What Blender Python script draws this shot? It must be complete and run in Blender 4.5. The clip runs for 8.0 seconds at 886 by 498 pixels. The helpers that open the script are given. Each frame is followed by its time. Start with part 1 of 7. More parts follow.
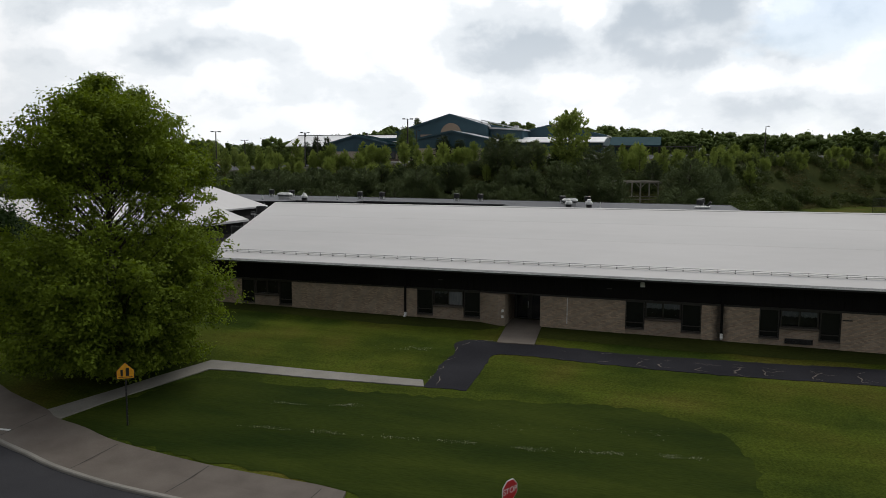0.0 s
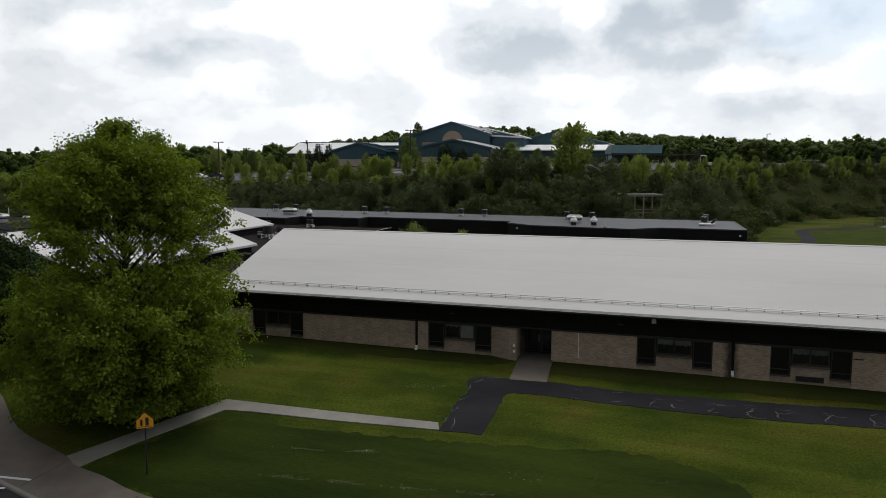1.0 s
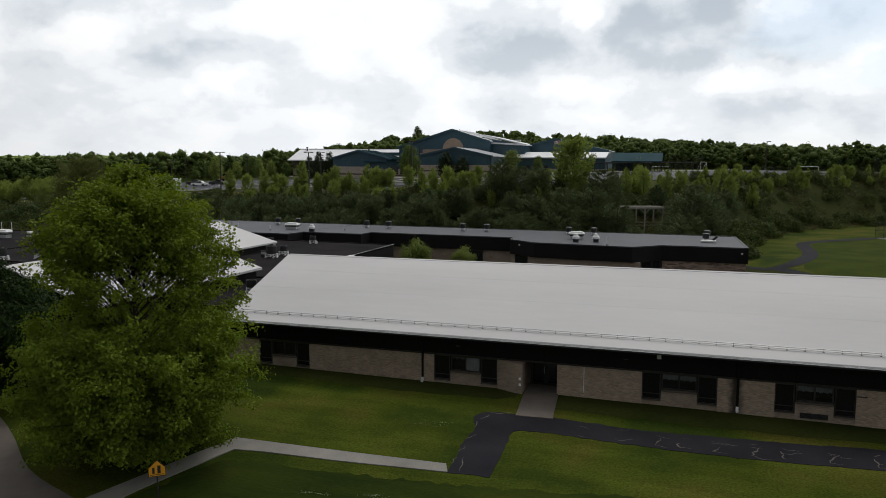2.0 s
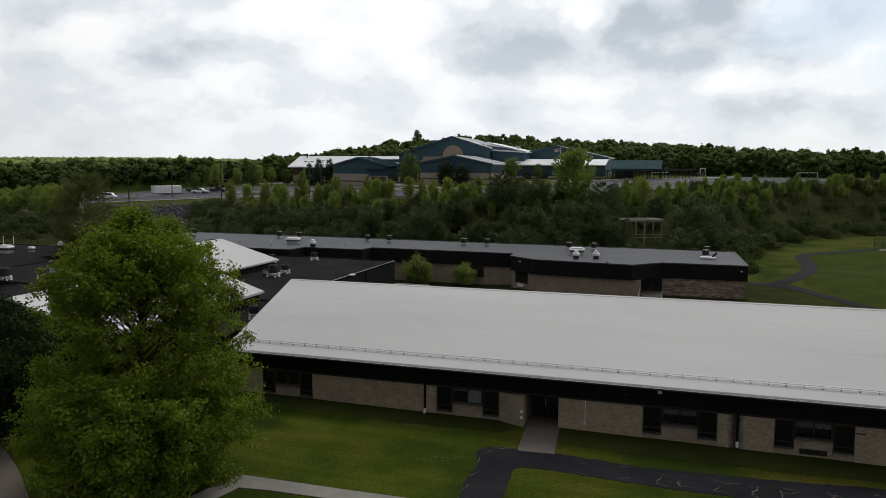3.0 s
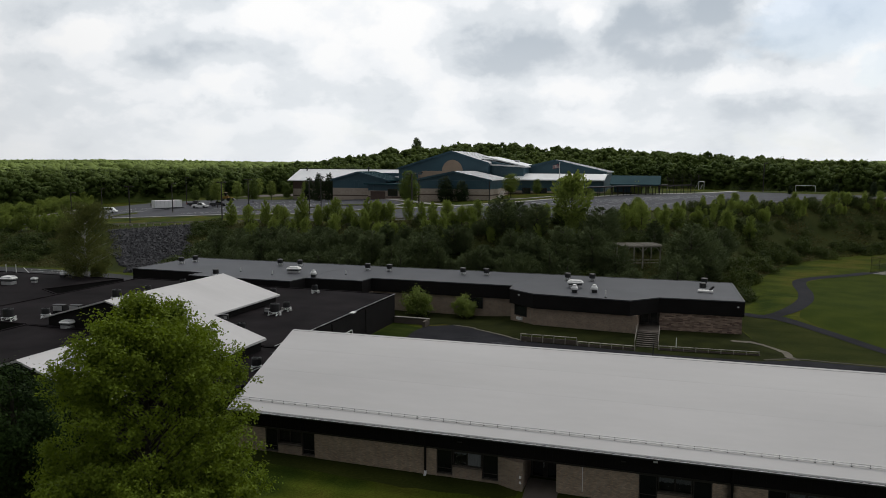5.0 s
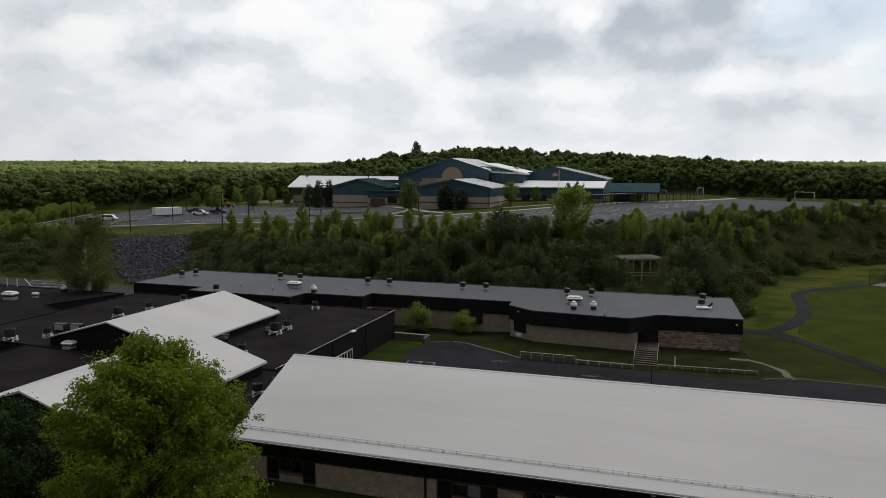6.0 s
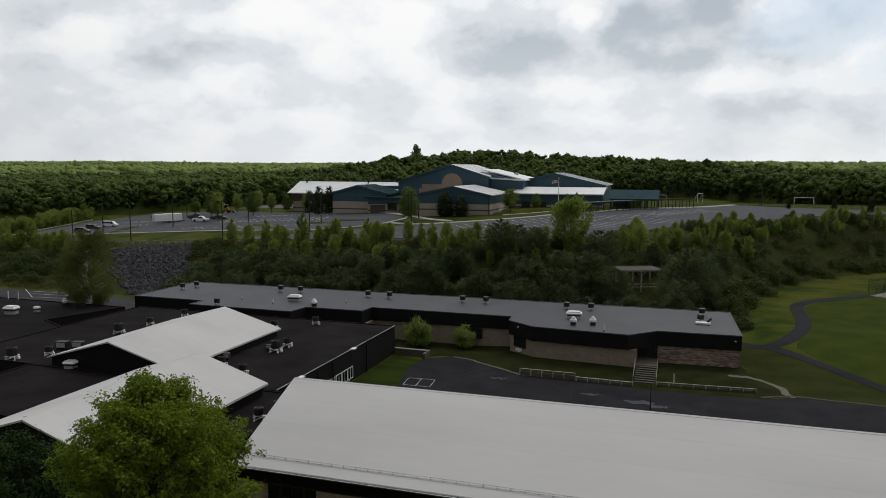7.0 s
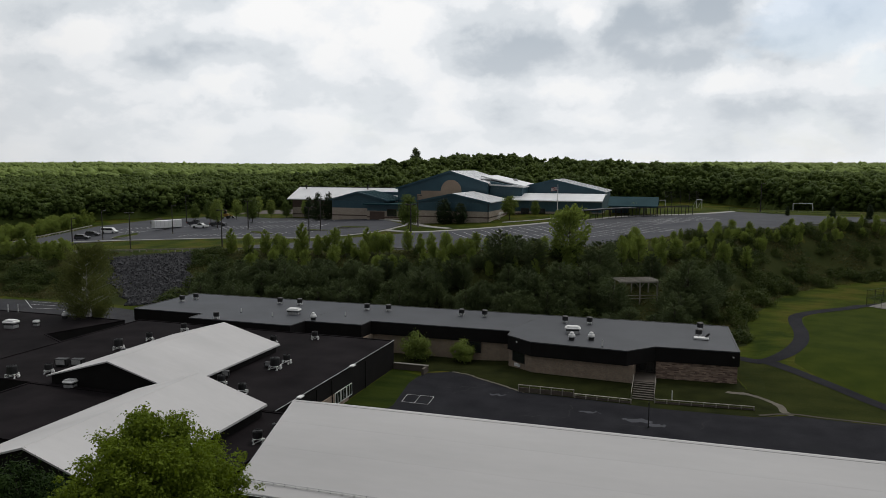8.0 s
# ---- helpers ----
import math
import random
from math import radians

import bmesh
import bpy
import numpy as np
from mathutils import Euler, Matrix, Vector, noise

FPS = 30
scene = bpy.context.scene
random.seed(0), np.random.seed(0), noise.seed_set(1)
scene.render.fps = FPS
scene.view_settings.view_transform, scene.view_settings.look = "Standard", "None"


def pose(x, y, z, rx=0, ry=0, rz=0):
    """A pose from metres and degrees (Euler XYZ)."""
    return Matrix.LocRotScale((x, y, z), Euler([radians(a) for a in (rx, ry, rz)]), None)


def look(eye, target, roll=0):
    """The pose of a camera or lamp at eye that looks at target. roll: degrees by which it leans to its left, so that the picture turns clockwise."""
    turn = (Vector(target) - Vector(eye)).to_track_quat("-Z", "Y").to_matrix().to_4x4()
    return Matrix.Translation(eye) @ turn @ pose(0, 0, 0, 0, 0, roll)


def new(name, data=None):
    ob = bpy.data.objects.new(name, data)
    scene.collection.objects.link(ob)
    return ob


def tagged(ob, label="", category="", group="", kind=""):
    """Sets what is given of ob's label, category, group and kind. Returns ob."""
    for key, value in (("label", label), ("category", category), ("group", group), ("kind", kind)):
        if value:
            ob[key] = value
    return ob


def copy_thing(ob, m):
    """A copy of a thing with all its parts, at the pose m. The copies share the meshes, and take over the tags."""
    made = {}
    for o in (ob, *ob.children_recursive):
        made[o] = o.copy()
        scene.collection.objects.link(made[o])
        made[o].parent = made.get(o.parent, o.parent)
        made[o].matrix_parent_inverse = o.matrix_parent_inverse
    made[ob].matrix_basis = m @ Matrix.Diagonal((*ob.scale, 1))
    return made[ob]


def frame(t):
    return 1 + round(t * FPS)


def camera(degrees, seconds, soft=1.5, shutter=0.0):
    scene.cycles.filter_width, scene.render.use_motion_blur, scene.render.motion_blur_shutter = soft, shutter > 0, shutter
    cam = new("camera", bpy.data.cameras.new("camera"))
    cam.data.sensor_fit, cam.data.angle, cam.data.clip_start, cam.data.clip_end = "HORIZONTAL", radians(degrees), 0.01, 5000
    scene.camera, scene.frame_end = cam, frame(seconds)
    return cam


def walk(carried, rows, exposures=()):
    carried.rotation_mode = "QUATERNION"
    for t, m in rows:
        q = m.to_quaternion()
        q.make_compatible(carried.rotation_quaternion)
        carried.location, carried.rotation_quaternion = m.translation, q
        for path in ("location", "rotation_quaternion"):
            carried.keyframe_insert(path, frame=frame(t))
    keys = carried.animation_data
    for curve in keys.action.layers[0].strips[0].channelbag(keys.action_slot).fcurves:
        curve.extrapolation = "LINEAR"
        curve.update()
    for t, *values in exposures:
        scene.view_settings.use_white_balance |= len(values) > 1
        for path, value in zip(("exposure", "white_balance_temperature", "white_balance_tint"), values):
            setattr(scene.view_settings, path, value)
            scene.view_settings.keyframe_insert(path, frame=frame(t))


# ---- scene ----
cam = camera(63.0, 8.0, 0.5)
PATH = [
    (0, (-0.056, 0.560, 10.531), (-0.682, 2.446, 10.300), 0.49),
    (0.5, (-0.507, 0.422, 11.661), (-1.132, 2.308, 11.432), 0.46),
    (1, (-0.855, 0.302, 12.787), (-1.479, 2.188, 12.559), 0.43),
    (1.5, (-1.108, 0.193, 13.915), (-1.731, 2.079, 13.688), 0.41),
    (3, (-1.421, -0.104, 17.345), (-2.042, 1.783, 17.120), 0.34),
    (3.5, (-1.427, -0.201, 18.510), (-2.048, 1.687, 18.285), 0.32),
    (4, (-1.408, -0.297, 19.684), (-2.029, 1.590, 19.460), 0.30),
    (4.5, (-1.379, -0.393, 20.866), (-1.999, 1.495, 20.642), 0.28),
    (5, (-1.349, -0.486, 22.051), (-1.969, 1.403, 21.828), 0.27),
    (6.5, (-1.303, -0.708, 25.568), (-1.922, 1.181, 25.346), 0.22),
    (7, (-1.290, -0.746, 26.701), (-1.909, 1.143, 26.478), 0.20),
    (7.5, (-1.256, -0.755, 27.796), (-1.874, 1.134, 27.574), 0.19),
    (8, (-1.174, -0.725, 28.843), (-1.792, 1.164, 28.621), 0.18),
]
walk(cam, [(t, look(eye, target, roll)) for t, eye, target, roll in PATH], [(0.0, 0.25), (3.0, 0.13), (5.0, 0.06), (8.0, -0.01)])

# ---- world, sun, sky ----
SUN_ELEV, SUN_AZ = 58.0, 12.0          # degrees above the horizon; degrees clockwise from +y
# larger cloud bodies ahead: bearing, height, half width, half height (tangents), thickness
CLOUDS = ((0.08, 0.165, 0.13, 0.075, 0.22), (0.36, 0.20, 0.24, 0.085, 0.25), (0.31, 0.135, 0.08, 0.035, 0.13), (-0.36, 0.155, 0.14, 0.035, 0.10), (-0.50, 0.22, 0.16, 0.03, 0.12),
          (0.10, 0.085, 0.40, 0.022, 0.09), (-0.40, 0.085, 0.30, 0.02, 0.09), (0.50, 0.075, 0.25, 0.03, 0.13), (0.36, 0.15, 0.30, 0.06, 0.07), (0.0, 0.045, 0.6, 0.02, 0.07),
          (0.19, 0.205, 0.05, 0.05, -0.17), (0.46, 0.225, 0.06, 0.045, -0.16), (-0.08, 0.15, 0.08, 0.05, -0.13), (-0.22, 0.20, 0.12, 0.05, -0.13), (-0.53, 0.165, 0.13, 0.03, -0.13), (0.42, 0.115, 0.12, 0.03, -0.12), (0.20, 0.105, 0.09, 0.03, -0.12), (0.05, 0.10, 0.07, 0.025, -0.10), (0.56, 0.155, 0.05, 0.025, -0.12), (-0.30, 0.115, 0.10, 0.022, -0.09))
FAR_SIDE = 0.32                        # brightness of the cloud cover away from the sun
sky_world = bpy.data.worlds.new("sky")
scene.world = sky_world
sky_world.use_nodes = True


def build_sky():
    nt = sky_world.node_tree
    nt.nodes.clear()
    N, L = nt.nodes.new, nt.links.new
    out, bg = N("ShaderNodeOutputWorld"), N("ShaderNodeBackground")
    nish = N("ShaderNodeTexSky")
    nish.sky_type, nish.sun_disc = "NISHITA", False
    nish.sun_elevation, nish.sun_rotation = radians(SUN_ELEV), radians(SUN_AZ)
    co = N("ShaderNodeTexCoord")
    sep = N("ShaderNodeSeparateXYZ")
    L(co.outputs["Generated"], sep.inputs[0])

    def calc(op, a, b):
        n = N("ShaderNodeMath")
        n.operation = op
        n.inputs[2].default_value = 0.5
        for k, v in enumerate((a, b)):
            if hasattr(v, "links"):
                L(v, n.inputs[k])
            else:
                n.inputs[k].default_value = v
        return n.outputs[0]

    # a flat deck of cloud overhead, seen in perspective
    up = calc("MAXIMUM", sep.outputs["Z"], 0.0)
    deck = calc("ADD", up, 0.52)
    comb = N("ShaderNodeCombineXYZ")
    L(calc("DIVIDE", sep.outputs["X"], deck), comb.inputs[0])
    L(calc("DIVIDE", sep.outputs["Y"], deck), comb.inputs[1])
    # the part of the sky to the north-north-west, in tangents of bearing and height
    ahead = calc("MAXIMUM", calc("ADD", calc("MULTIPLY", sep.outputs["Y"], 0.950), calc("MULTIPLY", sep.outputs["X"], -0.312)), 0.05)
    across = calc("ADD", calc("MULTIPLY", sep.outputs["X"], 0.950), calc("MULTIPLY", sep.outputs["Y"], 0.312))
    front = N("ShaderNodeCombineXYZ")
    L(calc("DIVIDE", across, ahead), front.inputs[0])
    L(calc("DIVIDE", sep.outputs["Z"], ahead), front.inputs[1])

    def fbm(scale, detail, rough, shift, distort=0.0):
        m, n = N("ShaderNodeMapping"), N("ShaderNodeTexNoise")
        m.inputs["Location"].default_value = shift
        L(comb.outputs[0], m.inputs["Vector"])
        n.inputs["Scale"].default_value, n.inputs["Detail"].default_value = scale, detail
        n.inputs["Roughness"].default_value, n.inputs["Distortion"].default_value = rough, distort
        L(m.outputs[0], n.inputs["Vector"])
        return n.outputs["Fac"]

    def ramp(fac, *stops):
        r = N("ShaderNodeValToRGB")
        r.color_ramp.interpolation = "EASE"
        els = r.color_ramp.elements
        while len(els) < len(stops):
            els.new(0.5)
        for el, (p, c) in zip(els, stops):
            el.position, el.color = p, (*c, 1)
        L(fac, r.inputs[0])
        return r.outputs[0]

    def mix(fac, a, b):
        n = N("ShaderNodeMix")
        n.data_type = "RGBA"
        L(fac, n.inputs[0])
        for k, v in ((6, a), (7, b)):
            if hasattr(v, "links"):
                L(v, n.inputs[k])
            else:
                n.inputs[k].default_value = (*v, 1)
        return n.outputs[2]

    # cloud bodies: thick parts grey, edges towards the sun bright
    warp, pushed = N("ShaderNodeTexNoise"), N("ShaderNodeVectorMath")
    warp.inputs["Scale"].default_value, warp.inputs["Detail"].default_value, warp.inputs["Roughness"].default_value = 9.0, 8, 0.6
    pushed.operation = "MULTIPLY_ADD"
    L(front.outputs[0], warp.inputs["Vector"])
    L(warp.outputs["Color"], pushed.inputs[0])
    pushed.inputs[1].default_value = (0.16, 0.09, 0.0)
    L(front.outputs[0], pushed.inputs[2])

    def mass(x, y, w, h):
        """One larger cloud body ahead: 1 at its middle, 0 at its frayed edge."""
        m, d = N("ShaderNodeMapping"), N("ShaderNodeVectorMath")
        m.vector_type, d.operation = "TEXTURE", "LENGTH"
        m.inputs["Location"].default_value, m.inputs["Scale"].default_value = (x + 0.08, y + 0.045, 0), (w, h, 1)
        L(pushed.outputs[0], m.inputs["Vector"])
        L(m.outputs[0], d.inputs[0])
        return calc("MAXIMUM", calc("SUBTRACT", 1.0, d.outputs["Value"]), 0.0)

    def density(shift):
        big = fbm(3.4, 3, 0.5, (3.1 + shift[0], 1.7 + shift[1], 0.0), 0.2)
        fine = fbm(6.8, 9, 0.53, (8.3 + shift[0], 2.2 + shift[1], 0.4), 0.15)
        heap = calc("ABSOLUTE", calc("SUBTRACT", fbm(5.2, 6, 0.5, (2.7 + shift[0], 5.2 + shift[1], 0.9), 0.1), 0.5), 0.0)
        soft_part = calc("ADD", calc("MULTIPLY", big, 0.42), calc("MULTIPLY", fine, 0.58))
        return calc("SUBTRACT", soft_part, calc("MULTIPLY", calc("SUBTRACT", heap, 0.10), 0.45))

    body = density((0.0, 0.0))
    lit = calc("SUBTRACT", body, density((-0.012, -0.035)))
    thick = calc("SUBTRACT", body, calc("MULTIPLY", lit, 0.75))
    for x, y, w, h, k in CLOUDS:
        thick = calc("ADD", thick, calc("MULTIPLY", mass(x, y, w, h), k))
    tone = ramp(thick, (0.43, (0.955, 0.955, 0.955)), (0.50, (0.87, 0.89, 0.915)), (0.58, (0.71, 0.75, 0.79)), (0.74, (0.45, 0.505, 0.565)))
    open_sky = calc("ADD", mass(0.56, 0.205, 0.17, 0.08), mass(0.60, 0.13, 0.06, 0.03))
    gap = ramp(calc("SUBTRACT", fbm(2.6, 6, 0.6, (1.2, 7.4, 1.0), 0.3), calc("MULTIPLY", open_sky, 0.34)), (0.24, (0.62, 0.62, 0.62)), (0.40, (1, 1, 1)))
    haze = ramp(up, (0.0, (1, 1, 1)), (0.10, (0.42, 0.42, 0.42)), (0.22, (0, 0, 0)))
    # the cloud cover is brightest on the sun's side
    facing = N("ShaderNodeVectorMath")
    facing.operation = "DOT_PRODUCT"
    L(co.outputs["Generated"], facing.inputs[0])
    facing.inputs[1].default_value = (math.sin(radians(SUN_AZ)) * 0.85, math.cos(radians(SUN_AZ)) * 0.85, 0.53)
    side = ramp(calc("MULTIPLY_ADD", facing.outputs["Value"], 0.5), (0.38, (FAR_SIDE, FAR_SIDE, FAR_SIDE)), (0.86, (1, 1, 1)))

    scaled = N("ShaderNodeVectorMath")
    scaled.operation = "SCALE"
    L(nish.outputs[0], scaled.inputs[0])
    scaled.inputs["Scale"].default_value = 0.115
    cloudy = mix(gap, scaled.outputs[0], tone)
    half = calc("MULTIPLY", haze, 0.7)
    whole = N("ShaderNodeMix")
    whole.data_type, whole.blend_type = "RGBA", "MULTIPLY"
    whole.inputs[0].default_value = 1.0
    L(mix(half, cloudy, (0.80, 0.825, 0.85)), whole.inputs[6])
    L(side, whole.inputs[7])
    L(whole.outputs[2], bg.inputs["Color"])
    bg.inputs["Strength"].default_value = 1.0
    L(bg.outputs[0], out.inputs["Surface"])


build_sky()
sun = new("sun", bpy.data.lights.new("sun", "SUN"))
sun.data.energy, sun.data.angle, sun.data.color = 0.95, radians(14), (1.0, 0.95, 0.86)
_el, _az = radians(SUN_ELEV), radians(SUN_AZ)
sun.matrix_world = look((math.cos(_el) * math.sin(_az) * 60, math.cos(_el) * math.cos(_az) * 60, math.sin(_el) * 60), (0, 0, 0))

# ---- materials ----
def surface(name, dark, light, scale=1.0, rough=0.8, bump=0.2, metal=0.0, grain=12.0, spec=0.4, random_tint=0.0, stretch=(1, 1, 1), contrast=0.25, fleck=0.5):
    """Two colours mixed by broad noise, with finer grain and relief; sizes in metres."""
    m = bpy.data.materials.new(name)
    m.use_nodes = True
    nt = m.node_tree
    N, L = nt.nodes.new, nt.links.new
    b = nt.nodes["Principled BSDF"]
    co, mp = N("ShaderNodeTexCoord"), N("ShaderNodeMapping")
    mp.inputs["Scale"].default_value = stretch
    L(co.outputs["Object"], mp.inputs["Vector"])
    broad, fine = N("ShaderNodeTexNoise"), N("ShaderNodeTexNoise")
    for n, s, d in ((broad, scale, 5), (fine, grain, 4)):
        n.inputs["Scale"].default_value, n.inputs["Detail"].default_value = s, d
        L(mp.outputs[0], n.inputs["Vector"])
    r = N("ShaderNodeValToRGB")
    r.color_ramp.elements[0].position, r.color_ramp.elements[0].color = 0.5 - contrast, (*dark, 1)
    r.color_ramp.elements[1].position, r.color_ramp.elements[1].color = 0.5 + contrast, (*light, 1)
    L(broad.outputs["Fac"], r.inputs[0])
    hsv = N("ShaderNodeHueSaturation")
    L(r.outputs[0], hsv.inputs["Color"])
    ad = N("ShaderNodeMath")
    ad.operation = "MULTIPLY_ADD"
    L(fine.outputs["Fac"], ad.inputs[0])
    ad.inputs[1].default_value, ad.inputs[2].default_value = fleck, 1 - fleck / 2
    last = ad.outputs[0]
    if random_tint:
        ob, mu = N("ShaderNodeObjectInfo"), N("ShaderNodeMath")
        mu.operation = "MULTIPLY_ADD"
        L(ob.outputs["Random"], mu.inputs[0])
        mu.inputs[1].default_value, mu.inputs[2].default_value = random_tint, 1 - random_tint / 2
        m2 = N("ShaderNodeMath")
        m2.operation = "MULTIPLY"
        L(last, m2.inputs[0])
        L(mu.outputs[0], m2.inputs[1])
        last = m2.outputs[0]
    L(last, hsv.inputs["Value"])
    L(hsv.outputs[0], b.inputs["Base Color"])
    b.inputs["Roughness"].default_value, b.inputs["Metallic"].default_value = rough, metal
    b.inputs["Specular IOR Level"].default_value = spec
    if bump:
        bp = N("ShaderNodeBump")
        bp.inputs["Strength"].default_value, bp.inputs["Distance"].default_value = bump, 0.03
        L(fine.outputs["Fac"], bp.inputs["Height"])
        L(bp.outputs[0], b.inputs["Normal"])
    return m


def brickwork(name, c1, c2, mortar, width=0.21, height=0.075, joint=0.012, rough=0.85, blotch=0.35, stain=None):
    m = bpy.data.materials.new(name)
    m.use_nodes = True
    nt = m.node_tree
    N, L = nt.nodes.new, nt.links.new
    b = nt.nodes["Principled BSDF"]
    co, sep, comb, add = N("ShaderNodeTexCoord"), N("ShaderNodeSeparateXYZ"), N("ShaderNodeCombineXYZ"), N("ShaderNodeMath")
    L(co.outputs["Object"], sep.inputs[0])
    L(sep.outputs["X"], add.inputs[0])
    L(sep.outputs["Y"], add.inputs[1])
    L(add.outputs[0], comb.inputs[0])
    L(sep.outputs["Z"], comb.inputs[1])
    br = N("ShaderNodeTexBrick")
    br.inputs["Color1"].default_value, br.inputs["Color2"].default_value, br.inputs["Mortar"].default_value = (*c1, 1), (*c2, 1), (*mortar, 1)
    br.inputs["Scale"].default_value = 1.0
    br.inputs["Brick Width"].default_value, br.inputs["Row Height"].default_value = width, height
    br.inputs["Mortar Size"].default_value, br.inputs["Mortar Smooth"].default_value = joint, 0.3
    br.inputs["Bias"].default_value = 0.0
    L(comb.outputs[0], br.inputs["Vector"])
    no = N("ShaderNodeTexNoise")
    no.inputs["Scale"].default_value, no.inputs["Detail"].default_value = 1.1, 6
    L(co.outputs["Object"], no.inputs["Vector"])
    hsv, mul = N("ShaderNodeHueSaturation"), N("ShaderNodeMath")
    mul.operation = "MULTIPLY_ADD"
    L(no.outputs["Fac"], mul.inputs[0])
    mul.inputs[1].default_value, mul.inputs[2].default_value = blotch * 2, 1 - blotch
    value = mul.outputs[0]
    if stain is not None:
        # a dark run of damp down the wall beside a leaking downspout
        off, width, wob = N("ShaderNodeMath"), N("ShaderNodeMapRange"), N("ShaderNodeTexNoise")
        off.operation, off.inputs[1].default_value = "SUBTRACT", stain
        L(sep.outputs["X"], off.inputs[0])
        dist, fray, dark = N("ShaderNodeMath"), N("ShaderNodeMath"), N("ShaderNodeMath")
        dist.operation, fray.operation, dark.operation = "ABSOLUTE", "MULTIPLY_ADD", "MULTIPLY"
        L(off.outputs[0], dist.inputs[0])
        wob.inputs["Scale"].default_value, wob.inputs["Detail"].default_value = 3.0, 4
        L(co.outputs["Object"], wob.inputs["Vector"])
        L(wob.outputs["Fac"], fray.inputs[0])
        fray.inputs[1].default_value = 0.5
        L(dist.outputs[0], fray.inputs[2])
        width.inputs[1].default_value, width.inputs[2].default_value, width.inputs[3].default_value, width.inputs[4].default_value = 0.35, 0.75, 0.16, 1.0
        L(fray.outputs[0], width.inputs[0])
        L(value, dark.inputs[0])
        L(width.outputs[0], dark.inputs[1])
        value = dark.outputs[0]
    L(value, hsv.inputs["Value"])
    L(br.outputs["Color"], hsv.inputs["Color"])
    L(hsv.outputs[0], b.inputs["Base Color"])
    bp = N("ShaderNodeBump")
    bp.invert = True
    bp.inputs["Strength"].default_value, bp.inputs["Distance"].default_value = 0.5, 0.01
    L(br.outputs["Fac"], bp.inputs["Height"])
    L(bp.outputs[0], b.inputs["Normal"])
    b.inputs["Roughness"].default_value = rough
    return m


def foliage(name, dark, light, through_light=0.35, patch=0.55, each=0.55):
    """Leaves: each leaf its own shade; light comes through them."""
    m = bpy.data.materials.new(name)
    m.use_nodes = True
    nt = m.node_tree
    N, L = nt.nodes.new, nt.links.new
    nt.nodes.remove(nt.nodes["Principled BSDF"])
    out = nt.nodes["Material Output"]
    geo, co, no, ob = N("ShaderNodeNewGeometry"), N("ShaderNodeTexCoord"), N("ShaderNodeTexNoise"), N("ShaderNodeObjectInfo")
    no.inputs["Scale"].default_value, no.inputs["Detail"].default_value = patch, 3
    L(co.outputs["Object"], no.inputs["Vector"])
    mixv = N("ShaderNodeMath")
    mixv.operation = "MULTIPLY_ADD"
    L(geo.outputs["Random Per Island"], mixv.inputs[0])
    mixv.inputs[1].default_value = each
    lift = N("ShaderNodeMath")
    lift.operation, lift.inputs[1].default_value = "ADD", (0.55 - each) / 2
    L(no.outputs["Fac"], lift.inputs[0])
    L(lift.outputs[0], mixv.inputs[2])
    off = N("ShaderNodeMath")
    off.operation = "MULTIPLY_ADD"
    L(ob.outputs["Random"], off.inputs[0])
    off.inputs[1].default_value = 0.35
    L(mixv.outputs[0], off.inputs[2])
    r = N("ShaderNodeValToRGB")
    r.color_ramp.elements[0].position, r.color_ramp.elements[0].color = 0.42, (*dark, 1)
    r.color_ramp.elements[1].position, r.color_ramp.elements[1].color = 1.25 - 0.25, (*light, 1)
    L(off.outputs[0], r.inputs[0])
    di, tr, mx = N("ShaderNodeBsdfPrincipled"), N("ShaderNodeBsdfTranslucent"), N("ShaderNodeMixShader")
    di.inputs["Roughness"].default_value, di.inputs["Specular IOR Level"].default_value = 0.7, 0.08
    L(r.outputs[0], di.inputs["Base Color"])
    hs = N("ShaderNodeHueSaturation")
    hs.inputs["Saturation"].default_value, hs.inputs["Value"].default_value = 1.1, 1.5
    L(r.outputs[0], hs.inputs["Color"])
    L(hs.outputs[0], tr.inputs["Color"])
    mx.inputs[0].default_value = through_light
    L(di.outputs[0], mx.inputs[1])
    L(tr.outputs[0], mx.inputs[2])
    L(mx.outputs[0], out.inputs["Surface"])
    return m


